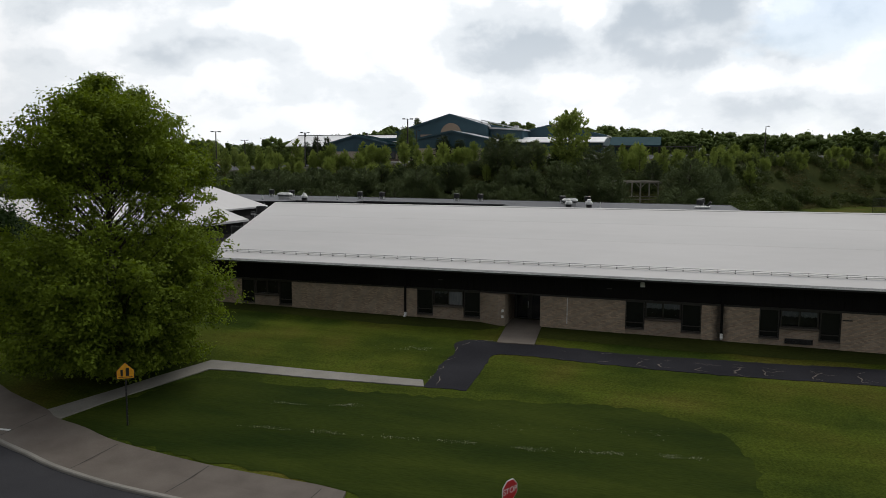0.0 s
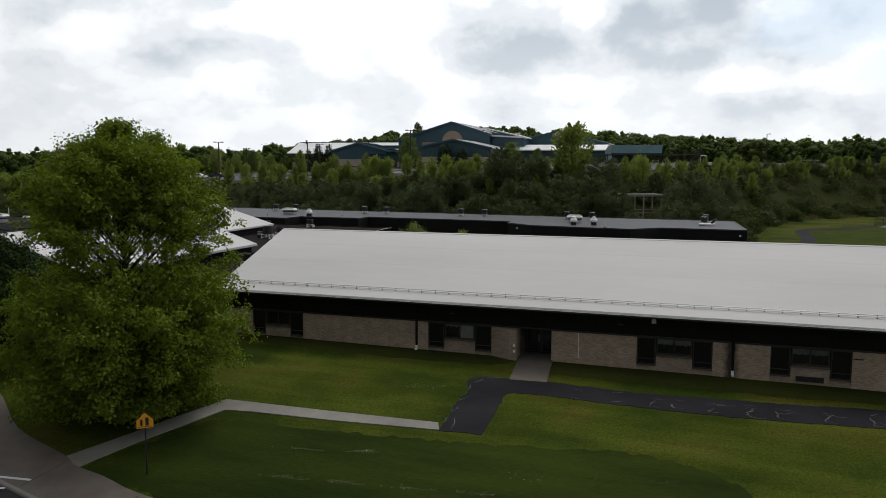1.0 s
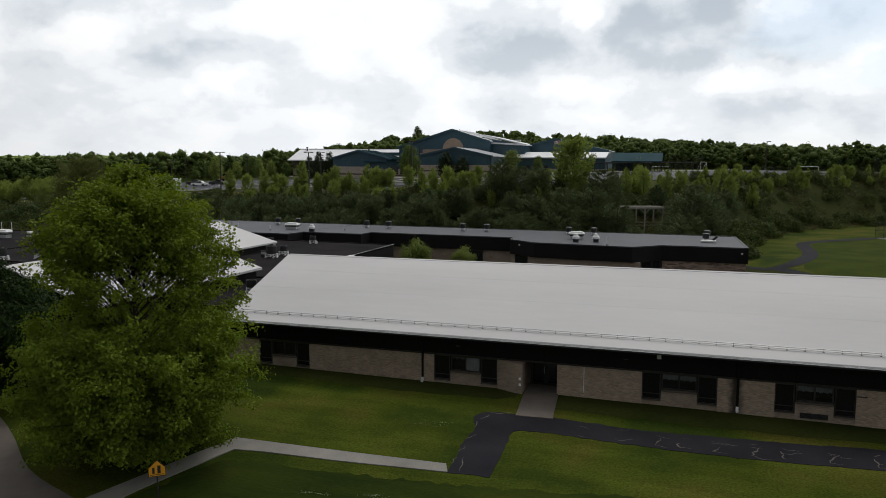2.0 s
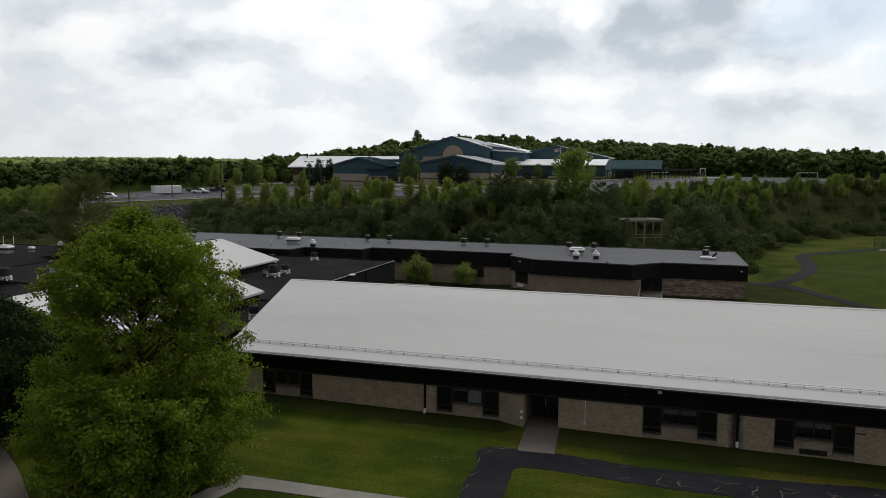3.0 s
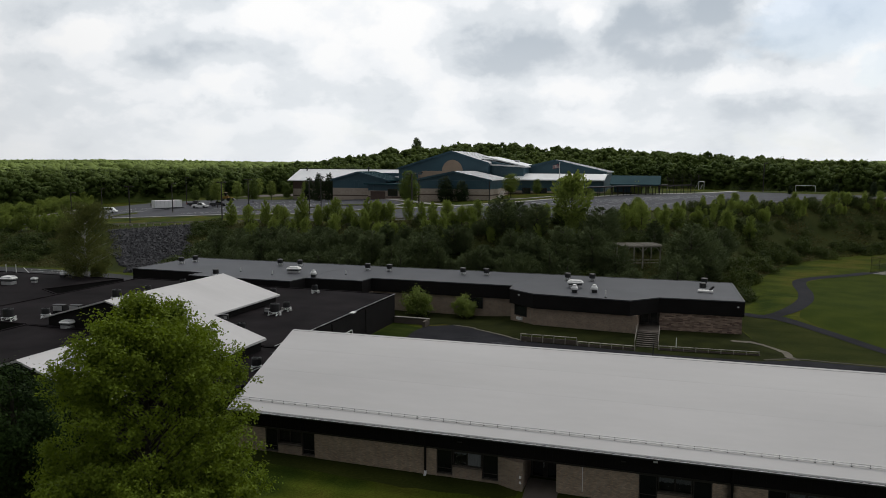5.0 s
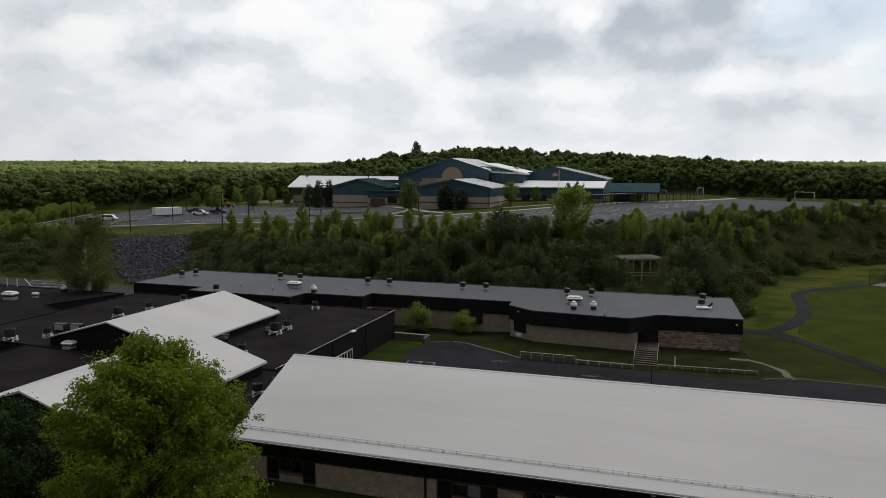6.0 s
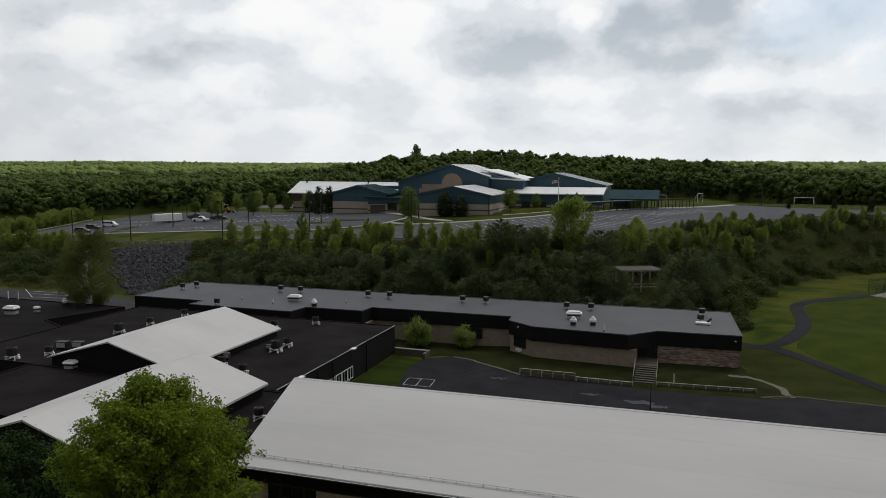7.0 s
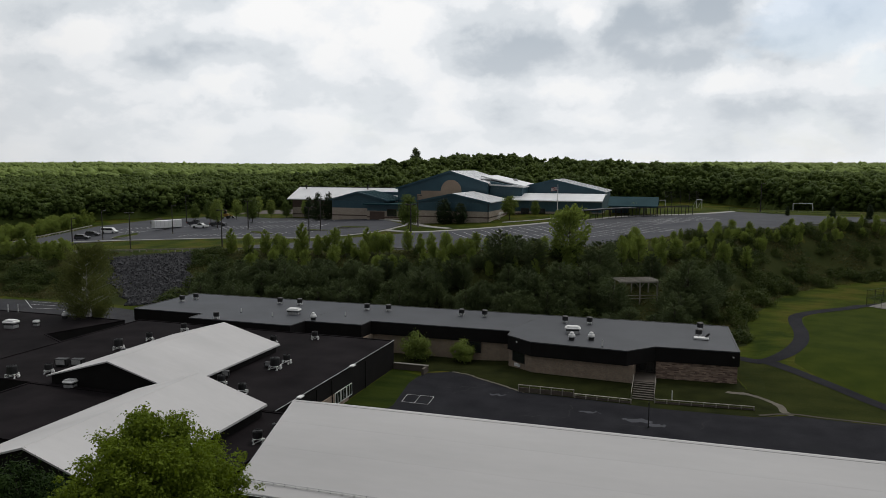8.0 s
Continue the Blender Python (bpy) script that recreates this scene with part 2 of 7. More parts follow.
def lawn_material():
    """Mown grass: broad patches of dry and lush, mowing bands, fine blades."""
    m = bpy.data.materials.new("lawn")
    m.use_nodes = True
    nt = m.node_tree
    N, L = nt.nodes.new, nt.links.new
    b = nt.nodes["Principled BSDF"]
    co = N("ShaderNodeTexCoord")

    def noise_of(scale, detail, stretch=(1, 1, 1)):
        mp, n = N("ShaderNodeMapping"), N("ShaderNodeTexNoise")
        mp.inputs["Scale"].default_value = stretch
        L(co.outputs["Object"], mp.inputs["Vector"])
        n.inputs["Scale"].default_value, n.inputs["Detail"].default_value = scale, detail
        L(mp.outputs[0], n.inputs["Vector"])
        return n.outputs["Fac"]

    def ramp(fac, *stops):
        r = N("ShaderNodeValToRGB")
        while len(r.color_ramp.elements) < len(stops):
            r.color_ramp.elements.new(0.5)
        for el, (p, c) in zip(r.color_ramp.elements, stops):
            el.position, el.color = p, (*c, 1)
        L(fac, r.inputs[0])
        return r.outputs[0]

    patch = ramp(noise_of(0.13, 5), (0.36, (0.023, 0.037, 0.005)), (0.5, (0.047, 0.062, 0.007)), (0.64, (0.072, 0.069, 0.012)))
    band = ramp(noise_of(0.8, 3, (0.18, 1.0, 1.0)), (0.35, (0.82, 0.82, 0.82)), (0.65, (1.1, 1.1, 1.1)))
    fine = ramp(noise_of(9.0, 5), (0.3, (0.62, 0.62, 0.62)), (0.7, (1.25, 1.25, 1.25)))
    last = patch
    for f in (band, fine):
        mx = N("ShaderNodeMix")
        mx.data_type, mx.blend_type = "RGBA", "MULTIPLY"
        mx.inputs[0].default_value = 1.0
        L(last, mx.inputs[6])
        L(f, mx.inputs[7])
        last = mx.outputs[2]
    L(last, b.inputs["Base Color"])
    b.inputs["Roughness"].default_value, b.inputs["Specular IOR Level"].default_value = 0.95, 0.03
    bp = N("ShaderNodeBump")
    bp.inputs["Strength"].default_value, bp.inputs["Distance"].default_value = 0.6, 0.06
    L(noise_of(14.0, 4), bp.inputs["Height"])
    L(bp.outputs[0], b.inputs["Normal"])
    return m


def glass_material():
    m = bpy.data.materials.new("window_glass")
    m.use_nodes = True
    b = m.node_tree.nodes["Principled BSDF"]
    b.inputs["Base Color"].default_value = (0.86, 0.89, 0.90, 1)
    b.inputs["Roughness"].default_value, b.inputs["Transmission Weight"].default_value = 0.04, 1.0
    b.inputs["IOR"].default_value = 1.18
    return m


LAWN = lawn_material()
ASPHALT = surface("asphalt", (0.017, 0.017, 0.020), (0.034, 0.034, 0.038), 0.35, 0.9, 0.35, grain=30, spec=0.2)
ASPHALT_OLD = surface("asphalt_worn", (0.047, 0.048, 0.056), (0.073, 0.075, 0.085), 0.18, 0.9, 0.3, grain=20, spec=0.15)
ASPHALT_SEALED = surface("asphalt_sealed", (0.007, 0.007, 0.010), (0.019, 0.019, 0.023), 0.30, 0.9, 0.3, grain=25, spec=0.10, fleck=0.8)
CONCRETE = surface("concrete", (0.066, 0.053, 0.044), (0.106, 0.089, 0.075), 0.7, 0.85, 0.2, grain=18)
CONCRETE_PALE = surface("concrete_pale", (0.135, 0.127, 0.112), (0.205, 0.193, 0.172), 0.5, 0.85, 0.2)
WALK_PALE = surface("concrete_new", (0.26, 0.25, 0.235), (0.38, 0.365, 0.345), 0.5, 0.85, 0.2)
PAINT_WHITE = surface("road_paint_white", (0.38, 0.38, 0.38), (0.62, 0.62, 0.61), 1.5, 0.7, 0.1)
ROOF_WHITE = surface("roof_membrane_white", (0.385, 0.376, 0.376), (0.515, 0.504, 0.502), 0.16, 0.8, 0.02, grain=2, stretch=(0.25, 1, 1), contrast=0.35, fleck=0.08, spec=0.5)
ROOF_METAL_WHITE = surface("roof_metal_white", (0.62, 0.63, 0.64), (0.74, 0.74, 0.75), 0.3, 0.4, 0.02, fleck=0.1)
ROOF_BLACK = surface("roof_membrane_black", (0.0055, 0.0046, 0.0052), (0.018, 0.0150, 0.0165), 0.22, 0.9, 0.15, grain=6, spec=0.04)
ROOF_GREY = surface("roof_membrane_grey", (0.031, 0.034, 0.041), (0.050, 0.053, 0.063), 0.2, 0.6, 0.1, grain=5, spec=0.3, fleck=0.25)
FASCIA = surface("fascia_dark_metal", (0.006, 0.005, 0.005), (0.010, 0.009, 0.009), 0.6, 0.75, 0.1, spec=0.15)
BRICK_STAINED = brickwork("brick_tan_stained", (0.420, 0.312, 0.222), (0.255, 0.184, 0.132), (0.25, 0.22, 0.18), stain=12.35)
BRICK = brickwork("brick_tan", (0.300, 0.222, 0.162), (0.205, 0.148, 0.108), (0.25, 0.22, 0.18))
BRICK_MIX = brickwork("brick_mixed", (0.34, 0.25, 0.19), (0.10, 0.062, 0.05), (0.20, 0.165, 0.14), 0.62, 0.155, 0.008, blotch=0.3)
BRICK_SCHOOL = brickwork("block_tan", (0.41, 0.35, 0.29), (0.345, 0.29, 0.24), (0.24, 0.19, 0.15), 0.4, 0.2, 0.01, blotch=0.2)
BRICK_DARK = surface("block_dark_band", (0.075, 0.05, 0.042), (0.11, 0.075, 0.06), 1.0, 0.85, 0.1)
STUCCO = surface("tan_panel", (0.26, 0.20, 0.15), (0.32, 0.245, 0.185), 0.4, 0.8, 0.1)
TEAL = surface("teal_metal_siding", (0.026, 0.066, 0.092), (0.038, 0.088, 0.116), 0.3, 0.45, 0.1, grain=4)
TEAL_ROOF = surface("teal_metal_roof", (0.012, 0.042, 0.052), (0.022, 0.058, 0.070), 0.3, 0.75, 0.08, spec=0.08)
BRONZE = surface("bronze_frame", (0.012, 0.010, 0.009), (0.022, 0.019, 0.017), 1.5, 0.45, 0.0, spec=0.5)
# near-black: shade of unlit rooms put into the colour; also joints and cracks
ROOM_SHADE_CRACK = surface("room_shade_crack", (0.010, 0.010, 0.010), (0.018, 0.017, 0.016), 1.0, 0.9, 0.0)
BLIND = surface("blind_pale", (0.10, 0.105, 0.11), (0.16, 0.168, 0.175), 2.0, 0.8, 0.05, stretch=(6, 1, 1))
GALV = surface("galvanised_metal", (0.34, 0.34, 0.34), (0.52, 0.52, 0.52), 2.0, 0.45, 0.05, metal=0.5)
WHITE_METAL = surface("white_painted_metal", (0.60, 0.60, 0.59), (0.74, 0.74, 0.73), 1.5, 0.45, 0.05)
BLACK_METAL = surface("black_painted_metal", (0.010, 0.010, 0.011), (0.020, 0.020, 0.021), 2.0, 0.5, 0.05)
POLE_BROWN = surface("bronze_pole", (0.022, 0.018, 0.015), (0.035, 0.030, 0.026), 1.0, 0.5, 0.05)
WOOD_GREY = surface("weathered_timber", (0.19, 0.175, 0.152), (0.36, 0.335, 0.295), 1.4, 0.85, 0.3, grain=20, random_tint=0.4)
WOOD_DARK = surface("dark_timber", (0.030, 0.026, 0.021), (0.055, 0.047, 0.038), 1.4, 0.85, 0.3)
BARK = surface("bark", (0.020, 0.016, 0.012), (0.048, 0.038, 0.030), 3.0, 0.9, 0.6, stretch=(1, 1, 0.3))
BARK_BIRCH = surface("birch_bark", (0.16, 0.15, 0.135), (0.56, 0.54, 0.50), 2.2, 0.8, 0.3, stretch=(0.5, 0.5, 2.0))
ROCK = surface("riprap_rock", (0.014, 0.014, 0.017), (0.056, 0.056, 0.063), 0.9, 0.85, 0.5, random_tint=0.5)
SOIL = surface("bare_soil", (0.034, 0.029, 0.018), (0.060, 0.050, 0.033), 0.5, 0.95, 0.4)
YELLOW = surface("sign_yellow", (0.60, 0.27, 0.010), (0.68, 0.32, 0.015), 2.0, 0.5, 0.0)
RED = surface("sign_red", (0.34, 0.012, 0.014), (0.40, 0.016, 0.018), 2.0, 0.5, 0.0)
RUBBER = surface("tyre_rubber", (0.012, 0.012, 0.012), (0.022, 0.022, 0.022), 3.0, 0.9, 0.2)
CAR_WHITE = surface("car_paint_white", (0.66, 0.66, 0.66), (0.74, 0.74, 0.74), 0.8, 0.25, 0.0, spec=0.5)
CAR_DARK = surface("car_paint_dark", (0.012, 0.013, 0.016), (0.020, 0.021, 0.025), 0.8, 0.25, 0.0, spec=0.5)
CAR_YELLOW = surface("machine_yellow", (0.22, 0.12, 0.02), (0.30, 0.17, 0.03), 0.8, 0.5, 0.05)
CAR_GLASS = surface("car_glass", (0.010, 0.012, 0.014), (0.016, 0.018, 0.020), 1.0, 0.08, 0.0, spec=0.6)
FLAG_RED = surface("flag_cloth_red", (0.22, 0.05, 0.055), (0.28, 0.07, 0.075), 2.0, 0.8, 0.1)
FLAG_WHITE = surface("flag_cloth_white", (0.6, 0.6, 0.6), (0.7, 0.7, 0.7), 2.0, 0.8, 0.1)
FLAG_BLUE = surface("flag_cloth_blue", (0.02, 0.03, 0.12), (0.03, 0.04, 0.15), 2.0, 0.8, 0.1)
ROUGH_GRASS = surface("rough_grass", (0.015, 0.023, 0.006), (0.042, 0.047, 0.014), 0.12, 0.95, 0.6, grain=2.5, spec=0.03, fleck=0.9)
CLOVER = surface("clover_heads", (0.30, 0.30, 0.20), (0.45, 0.45, 0.34), 2.0, 0.9, 0.0)
GLASS = glass_material()
GLASS_DARK = surface("tinted_glass", (0.006, 0.007, 0.007), (0.010, 0.011, 0.011), 1.0, 0.25, 0.0, spec=0.25)
LEAF_MAPLE = foliage("leaves_maple", (0.010, 0.022, 0.003), (0.122, 0.165, 0.018), 0.30, 0.4, 0.4)
LEAF_DARK = foliage("leaves_dark", (0.006, 0.015, 0.003), (0.024, 0.044, 0.009), 0.2)
LEAF_PINE = foliage("needles_pine", (0.012, 0.022, 0.010), (0.096, 0.121, 0.054), 0.16, 0.55, 0.3)
LEAF_YEW = foliage("needles_evergreen", (0.007, 0.014, 0.007), (0.032, 0.047, 0.020), 0.1)
LEAF_YOUNG = foliage("leaves_young", (0.048, 0.070, 0.019), (0.195, 0.240, 0.064), 0.40, 0.55, 0.3)
LEAF_WOODS = foliage("leaves_woods", (0.018, 0.033, 0.011), (0.096, 0.130, 0.032), 0.26, 0.11, 0.2)
# paler leaves: sunlight and haze on the far woods put into the colour
LEAF_FAR_SUNLIT = foliage("leaves_far_sunlit", (0.055, 0.082, 0.026), (0.21, 0.27, 0.075), 0.25, 0.012, 0.2)
LEAF_BIRCH = foliage("leaves_birch", (0.026, 0.036, 0.012), (0.105, 0.115, 0.038), 0.35)
LEAF_BUSH = foliage("leaves_bush", (0.012, 0.024, 0.007), (0.060, 0.078, 0.022), 0.25)
LEAF_SCRUB = foliage("leaves_scrub", (0.020, 0.024, 0.009), (0.085, 0.082, 0.032), 0.25, 0.09)
# darker copy of the woods leaves: shade on their near side put into the colour
LEAF_EDGE_SHADED = foliage("leaves_edge_shaded", (0.017, 0.031, 0.011), (0.068, 0.098, 0.024), 0.26, 0.11, 0.2)
GRASS_DARK = surface("grass_dark", (0.009, 0.018, 0.003), (0.030, 0.041, 0.006), 0.5, 0.95, 0.6, grain=11, spec=0.03, fleck=0.8, stretch=(0.25, 1, 1))

GRASS_FIELD = surface("grass_field", (0.022, 0.034, 0.004), (0.040, 0.053, 0.006), 0.25, 0.95, 0.6, grain=9, spec=0.03, fleck=0.6)
GRASS_SIDE = surface("grass_side", (0.014, 0.020, 0.004), (0.036, 0.041, 0.009), 0.3, 0.95, 0.6, grain=8, spec=0.03, fleck=0.9, stretch=(0.5, 1, 1))
GRASS_THIN = surface("grass_thin", (0.010, 0.013, 0.004), (0.027, 0.031, 0.009), 0.35, 0.95, 0.6, grain=8, spec=0.03, fleck=0.9)
SAND = surface("sandy_dirt", (0.075, 0.066, 0.050), (0.130, 0.116, 0.092), 0.8, 0.95, 0.3, grain=14)

# ---- builders ----
from mathutils.geometry import tessellate_polygon


def part(name, bm, material, parent, label=""):
    """Links a bmesh as one mesh object under a thing or a part."""
    me = bpy.data.meshes.new(name)
    bmesh.ops.recalc_face_normals(bm, faces=bm.faces[:])
    bm.to_mesh(me)
    bm.free()
    me.materials.append(material)
    ob = new(name, me)
    ob.parent = parent
    if label:
        tagged(ob, label)
    return ob


def pieces(name, bm, material, parent, places):
    """Alike parts that share one mesh, at the given places of their parent."""
    me = bpy.data.meshes.new(name)
    bmesh.ops.recalc_face_normals(bm, faces=bm.faces[:])
    bm.to_mesh(me)
    bm.free()
    me.materials.append(material)
    for p in places:
        ob = new(name, me)
        ob.parent = parent
        ob.matrix_local = Matrix.Translation(p)


def thing(name, at=(0, 0, 0), label="", category="", group="", kind="", rz=0.0, rx=0.0, ry=0.0):
    ob = new(name)
    ob.empty_display_size = 0.3
    ob.matrix_world = pose(*at, rx, ry, rz)
    return tagged(ob, label, category, group, kind)


def solid(name, bm, material, label="", category="", kind="", group=""):
    """A thing of one mesh."""
    return tagged(part(name, bm, material, None), label, category, group, kind)


def box(x0, x1, y0, y1, z0, z1, bm=None, bevel=0.0):
    bm = bm or bmesh.new()
    vs = [bm.verts.new((x, y, z)) for x in (x0, x1) for y in (y0, y1) for z in (z0, z1)]
    fs = [bm.faces.new([vs[k] for k in q]) for q in ((0, 1, 3, 2), (4, 6, 7, 5), (0, 4, 5, 1), (2, 3, 7, 6), (0, 2, 6, 4), (1, 5, 7, 3))]
    if bevel:
        es = list({e for f in fs for e in f.edges})
        bmesh.ops.bevel(bm, geom=es, offset=bevel, segments=1, affect="EDGES")
    return bm


def prism(outline, z0, z1, bm=None):
    """An upright prism over an outline in plan."""
    bm = bm or bmesh.new()
    lo, hi = [bm.verts.new((x, y, z0)) for x, y in outline], [bm.verts.new((x, y, z1)) for x, y in outline]
    n = len(outline)
    bm.faces.new(lo[::-1])
    bm.faces.new(hi)
    for k in range(n):
        bm.faces.new((lo[k], lo[(k + 1) % n], hi[(k + 1) % n], hi[k]))
    return bm


def extrude_profile(profile, a, b, axis="x", bm=None):
    """A profile, drawn in the plane across the axis, swept straight from a to b along it."""
    bm = bm or bmesh.new()

    def at(u, v, w):
        return (w, u, v) if axis == "x" else (u, w, v)

    p, q = [bm.verts.new(at(u, v, a)) for u, v in profile], [bm.verts.new(at(u, v, b)) for u, v in profile]
    n = len(profile)
    bm.faces.new(p)
    bm.faces.new(q[::-1])
    for k in range(n):
        bm.faces.new((p[k], q[k], q[(k + 1) % n], p[(k + 1) % n]))
    return bm


def rod(p, q, r0, r1=None, sides=8, bm=None):
    """A round bar from p to q, tapering from r0 to r1."""
    bm = bm or bmesh.new()
    p, q = Vector(p), Vector(q)
    d = (q - p).normalized()
    u = d.orthogonal().normalized()
    v = d.cross(u)
    r1 = r0 if r1 is None else r1
    rings = [[bm.verts.new(c + (u * math.cos(a) + v * math.sin(a)) * r) for a in (k * 2 * math.pi / sides for k in range(sides))] for c, r in ((p, r0), (q, r1))]
    bm.faces.new(rings[0][::-1])
    bm.faces.new(rings[1])
    for k in range(sides):
        bm.faces.new((rings[0][k], rings[0][(k + 1) % sides], rings[1][(k + 1) % sides], rings[1][k]))
    return bm


def lathe(profile, sides=16, at=(0, 0), bm=None):
    """A turned form from (radius, height) pairs."""
    bm = bm or bmesh.new()
    rings = [[bm.verts.new((at[0] + r * math.cos(a), at[1] + r * math.sin(a), z)) for a in (k * 2 * math.pi / sides for k in range(sides))] for r, z in profile]
    for lo, hi in zip(rings, rings[1:]):
        for k in range(sides):
            bm.faces.new((lo[k], lo[(k + 1) % sides], hi[(k + 1) % sides], hi[k]))
    bm.faces.new(rings[0][::-1])
    bm.faces.new(rings[-1])
    return bm


# ---- the lie of the land ----
TOE_X, TOE_Y = (-400, 8, 11, 14.6, 19, 23, 30, 48, 100, 400), (119, 119, 143, 151, 165, 172, 184, 202, 228, 300)
CREST_X, CREST_Y = (-400, -175, -118, -62, -26, 4, 19, 31, 43, 53, 110, 400), (132, 150, 154.7, 150.5, 149.4, 192, 201, 215, 224, 230, 255, 340)


def ease(a, b, v):
    u = np.clip((v - a) / (b - a), 0, 1)
    return u * u * (3 - 2 * u)


def land(x, y):
    """Height of the ground: lawn and courts below, a bank, the upper grounds, far hills."""
    x, y = np.asarray(x, float), np.asarray(y, float)
    low = np.where(y < 46, np.clip(-0.076 * (46 - y), -1.75, 0), 0.0)
    low = low + 0.5 * ease(89.5, 94.5, y) * ease(-30, -20, x) * (1 - ease(7.5, 11, x)) + 1.45 * ease(92, 122, y) * ease(5, 15, x) + 0.4 * ease(-85, -110, x) * ease(60, 100, y)
    toe, crest = np.interp(x, TOE_X, TOE_Y), np.interp(x, CREST_X, CREST_Y)
    up = 12.8 + 0.03 * (np.clip(y, 150, 260) - 205) - 0.05 * np.clip(-36 - x, 0, 190)
    r = np.hypot(x, y)
    up = up - 3.4 * ease(272, 330, y) + 11 * np.exp(-(((x + 170) / 120) ** 2) - ((y - 500) / 180) ** 2) + 30 * ease(700, 4200, r) + 5.0 * np.exp(-(((x + 105) / 165) ** 6)) * ease(330, 470, y) * (1 - ease(520, 700, y)) + 4.0 * np.exp(-(((x + 125) / 80) ** 2) - ((y - 455) / 75) ** 2) + 0.8 * ease(-60, 40, x) * ease(330, 440, y) * (1 - ease(520, 700, y)) + 5 * np.sin(x / 310 + 1) * np.sin(y / 270) * ease(500, 1200, r)
    return low + (up - low) * ease(0, 1, (y - toe) / (crest - toe))


def gz(x, y):
    return float(land(x, y))


def steps(*runs):
    out = [runs[0][0]]
    for a, b, s in runs:
        n = max(1, round((b - a) / s))
        out += [a + (b - a) * (k + 1) / n for k in range(n)]
    return out


def far_steps(a, b, first, grow=1.25):
    out, s, v = [], first, a
    while abs(b - v) > s * 1.6:
        v += math.copysign(s, b - a)
        out.append(v)
        s *= grow
    return out + [b]


GX = far_steps(-260, -4700, 8)[::-1] + steps((-260, -120, 4), (-120, 60, 1.5), (60, 130, 4)) + far_steps(130, 4700, 8)
GY = far_steps(-10, -1500, 10)[::-1] + steps((-10, 12, 4), (12, 125, 1.5), (125, 330, 3)) + far_steps(330, 4900, 8)


def draped(name, outline, material, lift, skirt=0.0, label="", category="", kind="structure"):
    """A thin sheet over an outline in plan that follows the ground at a height above it."""
    bm = bmesh.new()
    rim_verts = [bm.verts.new((x, y, 0)) for x, y in outline]
    for tri in tessellate_polygon([[Vector((x, y, 0)) for x, y in outline]]):
        bm.faces.new([rim_verts[k] for k in tri])
    xs, ys = [p[0] for p in outline], [p[1] for p in outline]
    cuts = [((g, 0, 0), (1, 0, 0)) for g in GX if min(xs) < g < max(xs)] + [((0, g, 0), (0, 1, 0)) for g in GY if min(ys) < g < max(ys)]
    for co, no in cuts:
        bmesh.ops.bisect_plane(bm, geom=bm.verts[:] + bm.edges[:] + bm.faces[:], dist=1e-4, plane_co=co, plane_no=no)
    for v in bm.verts:
        v.co.z = gz(v.co.x, v.co.y) + lift
    if skirt:
        rim = [e for e in bm.edges if len(e.link_faces) == 1]
        got = bmesh.ops.extrude_edge_only(bm, edges=rim)["geom"]
        for v in got:
            if isinstance(v, bmesh.types.BMVert):
                v.co.z -= skirt
    for f in bm.faces:
        f.normal_update()
        if f.normal.z < -0.1:
            f.normal_flip()
    me = bpy.data.meshes.new(name)
    bm.to_mesh(me)
    bm.free()
    me.materials.append(material)
    return tagged(new(name, me), label, category, "", kind)


def ribbon(points, width):
    """The outline of a band of that width along a line in plan."""
    P = [Vector(p) for p in points]
    left, right = [], []
    for k, p in enumerate(P):
        a, b = P[max(0, k - 1)], P[min(len(P) - 1, k + 1)]
        d = (b - a).normalized()
        n = Vector((-d.y, d.x)) * width / 2
        left.append(p + n)
        right.append(p - n)
    return [(p.x, p.y) for p in left + right[::-1]]


def smooth_line(points, n=6):
    """A soft curve through points in plan."""
    P = [Vector(p) for p in points]
    P = [P[0] * 2 - P[1]] + P + [P[-1] * 2 - P[-2]]
    out = []
    for a, b, c, d in zip(P, P[1:], P[2:], P[3:]):
        for k in range(n):
            t = k / n
            out.append(0.5 * (2 * b + (c - a) * t + (2 * a - 5 * b + 4 * c - d) * t * t + (3 * b - a - 3 * c + d) * t**3))
    out.append(P[-2])
    return [(p.x, p.y) for p in out]


def along(points, gap):
    """Points at even distances along a line in plan, with the heading there."""
    P, out, left = [Vector(p) for p in points], [], 0.0
    for a, b in zip(P, P[1:]):
        d, n = (b - a).length, (b - a).normalized()
        while left <= d:
            p = a + n * left
            out.append((p.x, p.y, math.degrees(math.atan2(n.y, n.x))))
            left += gap
        left -= d
    return out


# ---- plants ----
def quad_mesh(name, centres, size, rng, material, flat=0.0, aspect=1.5, normals=None, loose=0.55, lengthways=None):
    """One mesh of many single leaves or needle tufts, each a small folded blade set at its own angle."""
    n = len(centres)
    u = rng.normal(size=(n, 3))
    u[:, 2] *= 1 - flat
    u /= np.linalg.norm(u, axis=1)[:, None] + 1e-9
    w = rng.normal(size=(n, 3))
    if normals is not None:
        w = normals + rng.normal(size=(n, 3)) * loose
        u = np.cross(w, u)
        u /= np.linalg.norm(u, axis=1)[:, None] + 1e-9
    if lengthways is not None:
        u = lengthways + rng.normal(size=(n, 3)) * 0.25
        u /= np.linalg.norm(u, axis=1)[:, None] + 1e-9
    v = np.cross(u, w)
    v /= np.linalg.norm(v, axis=1)[:, None] + 1e-9
    s = (size * rng.uniform(0.6, 1.35, n))[:, None]
    u, v = u * s * aspect / 2, v * s / 2
    dip = np.cross(u, v)
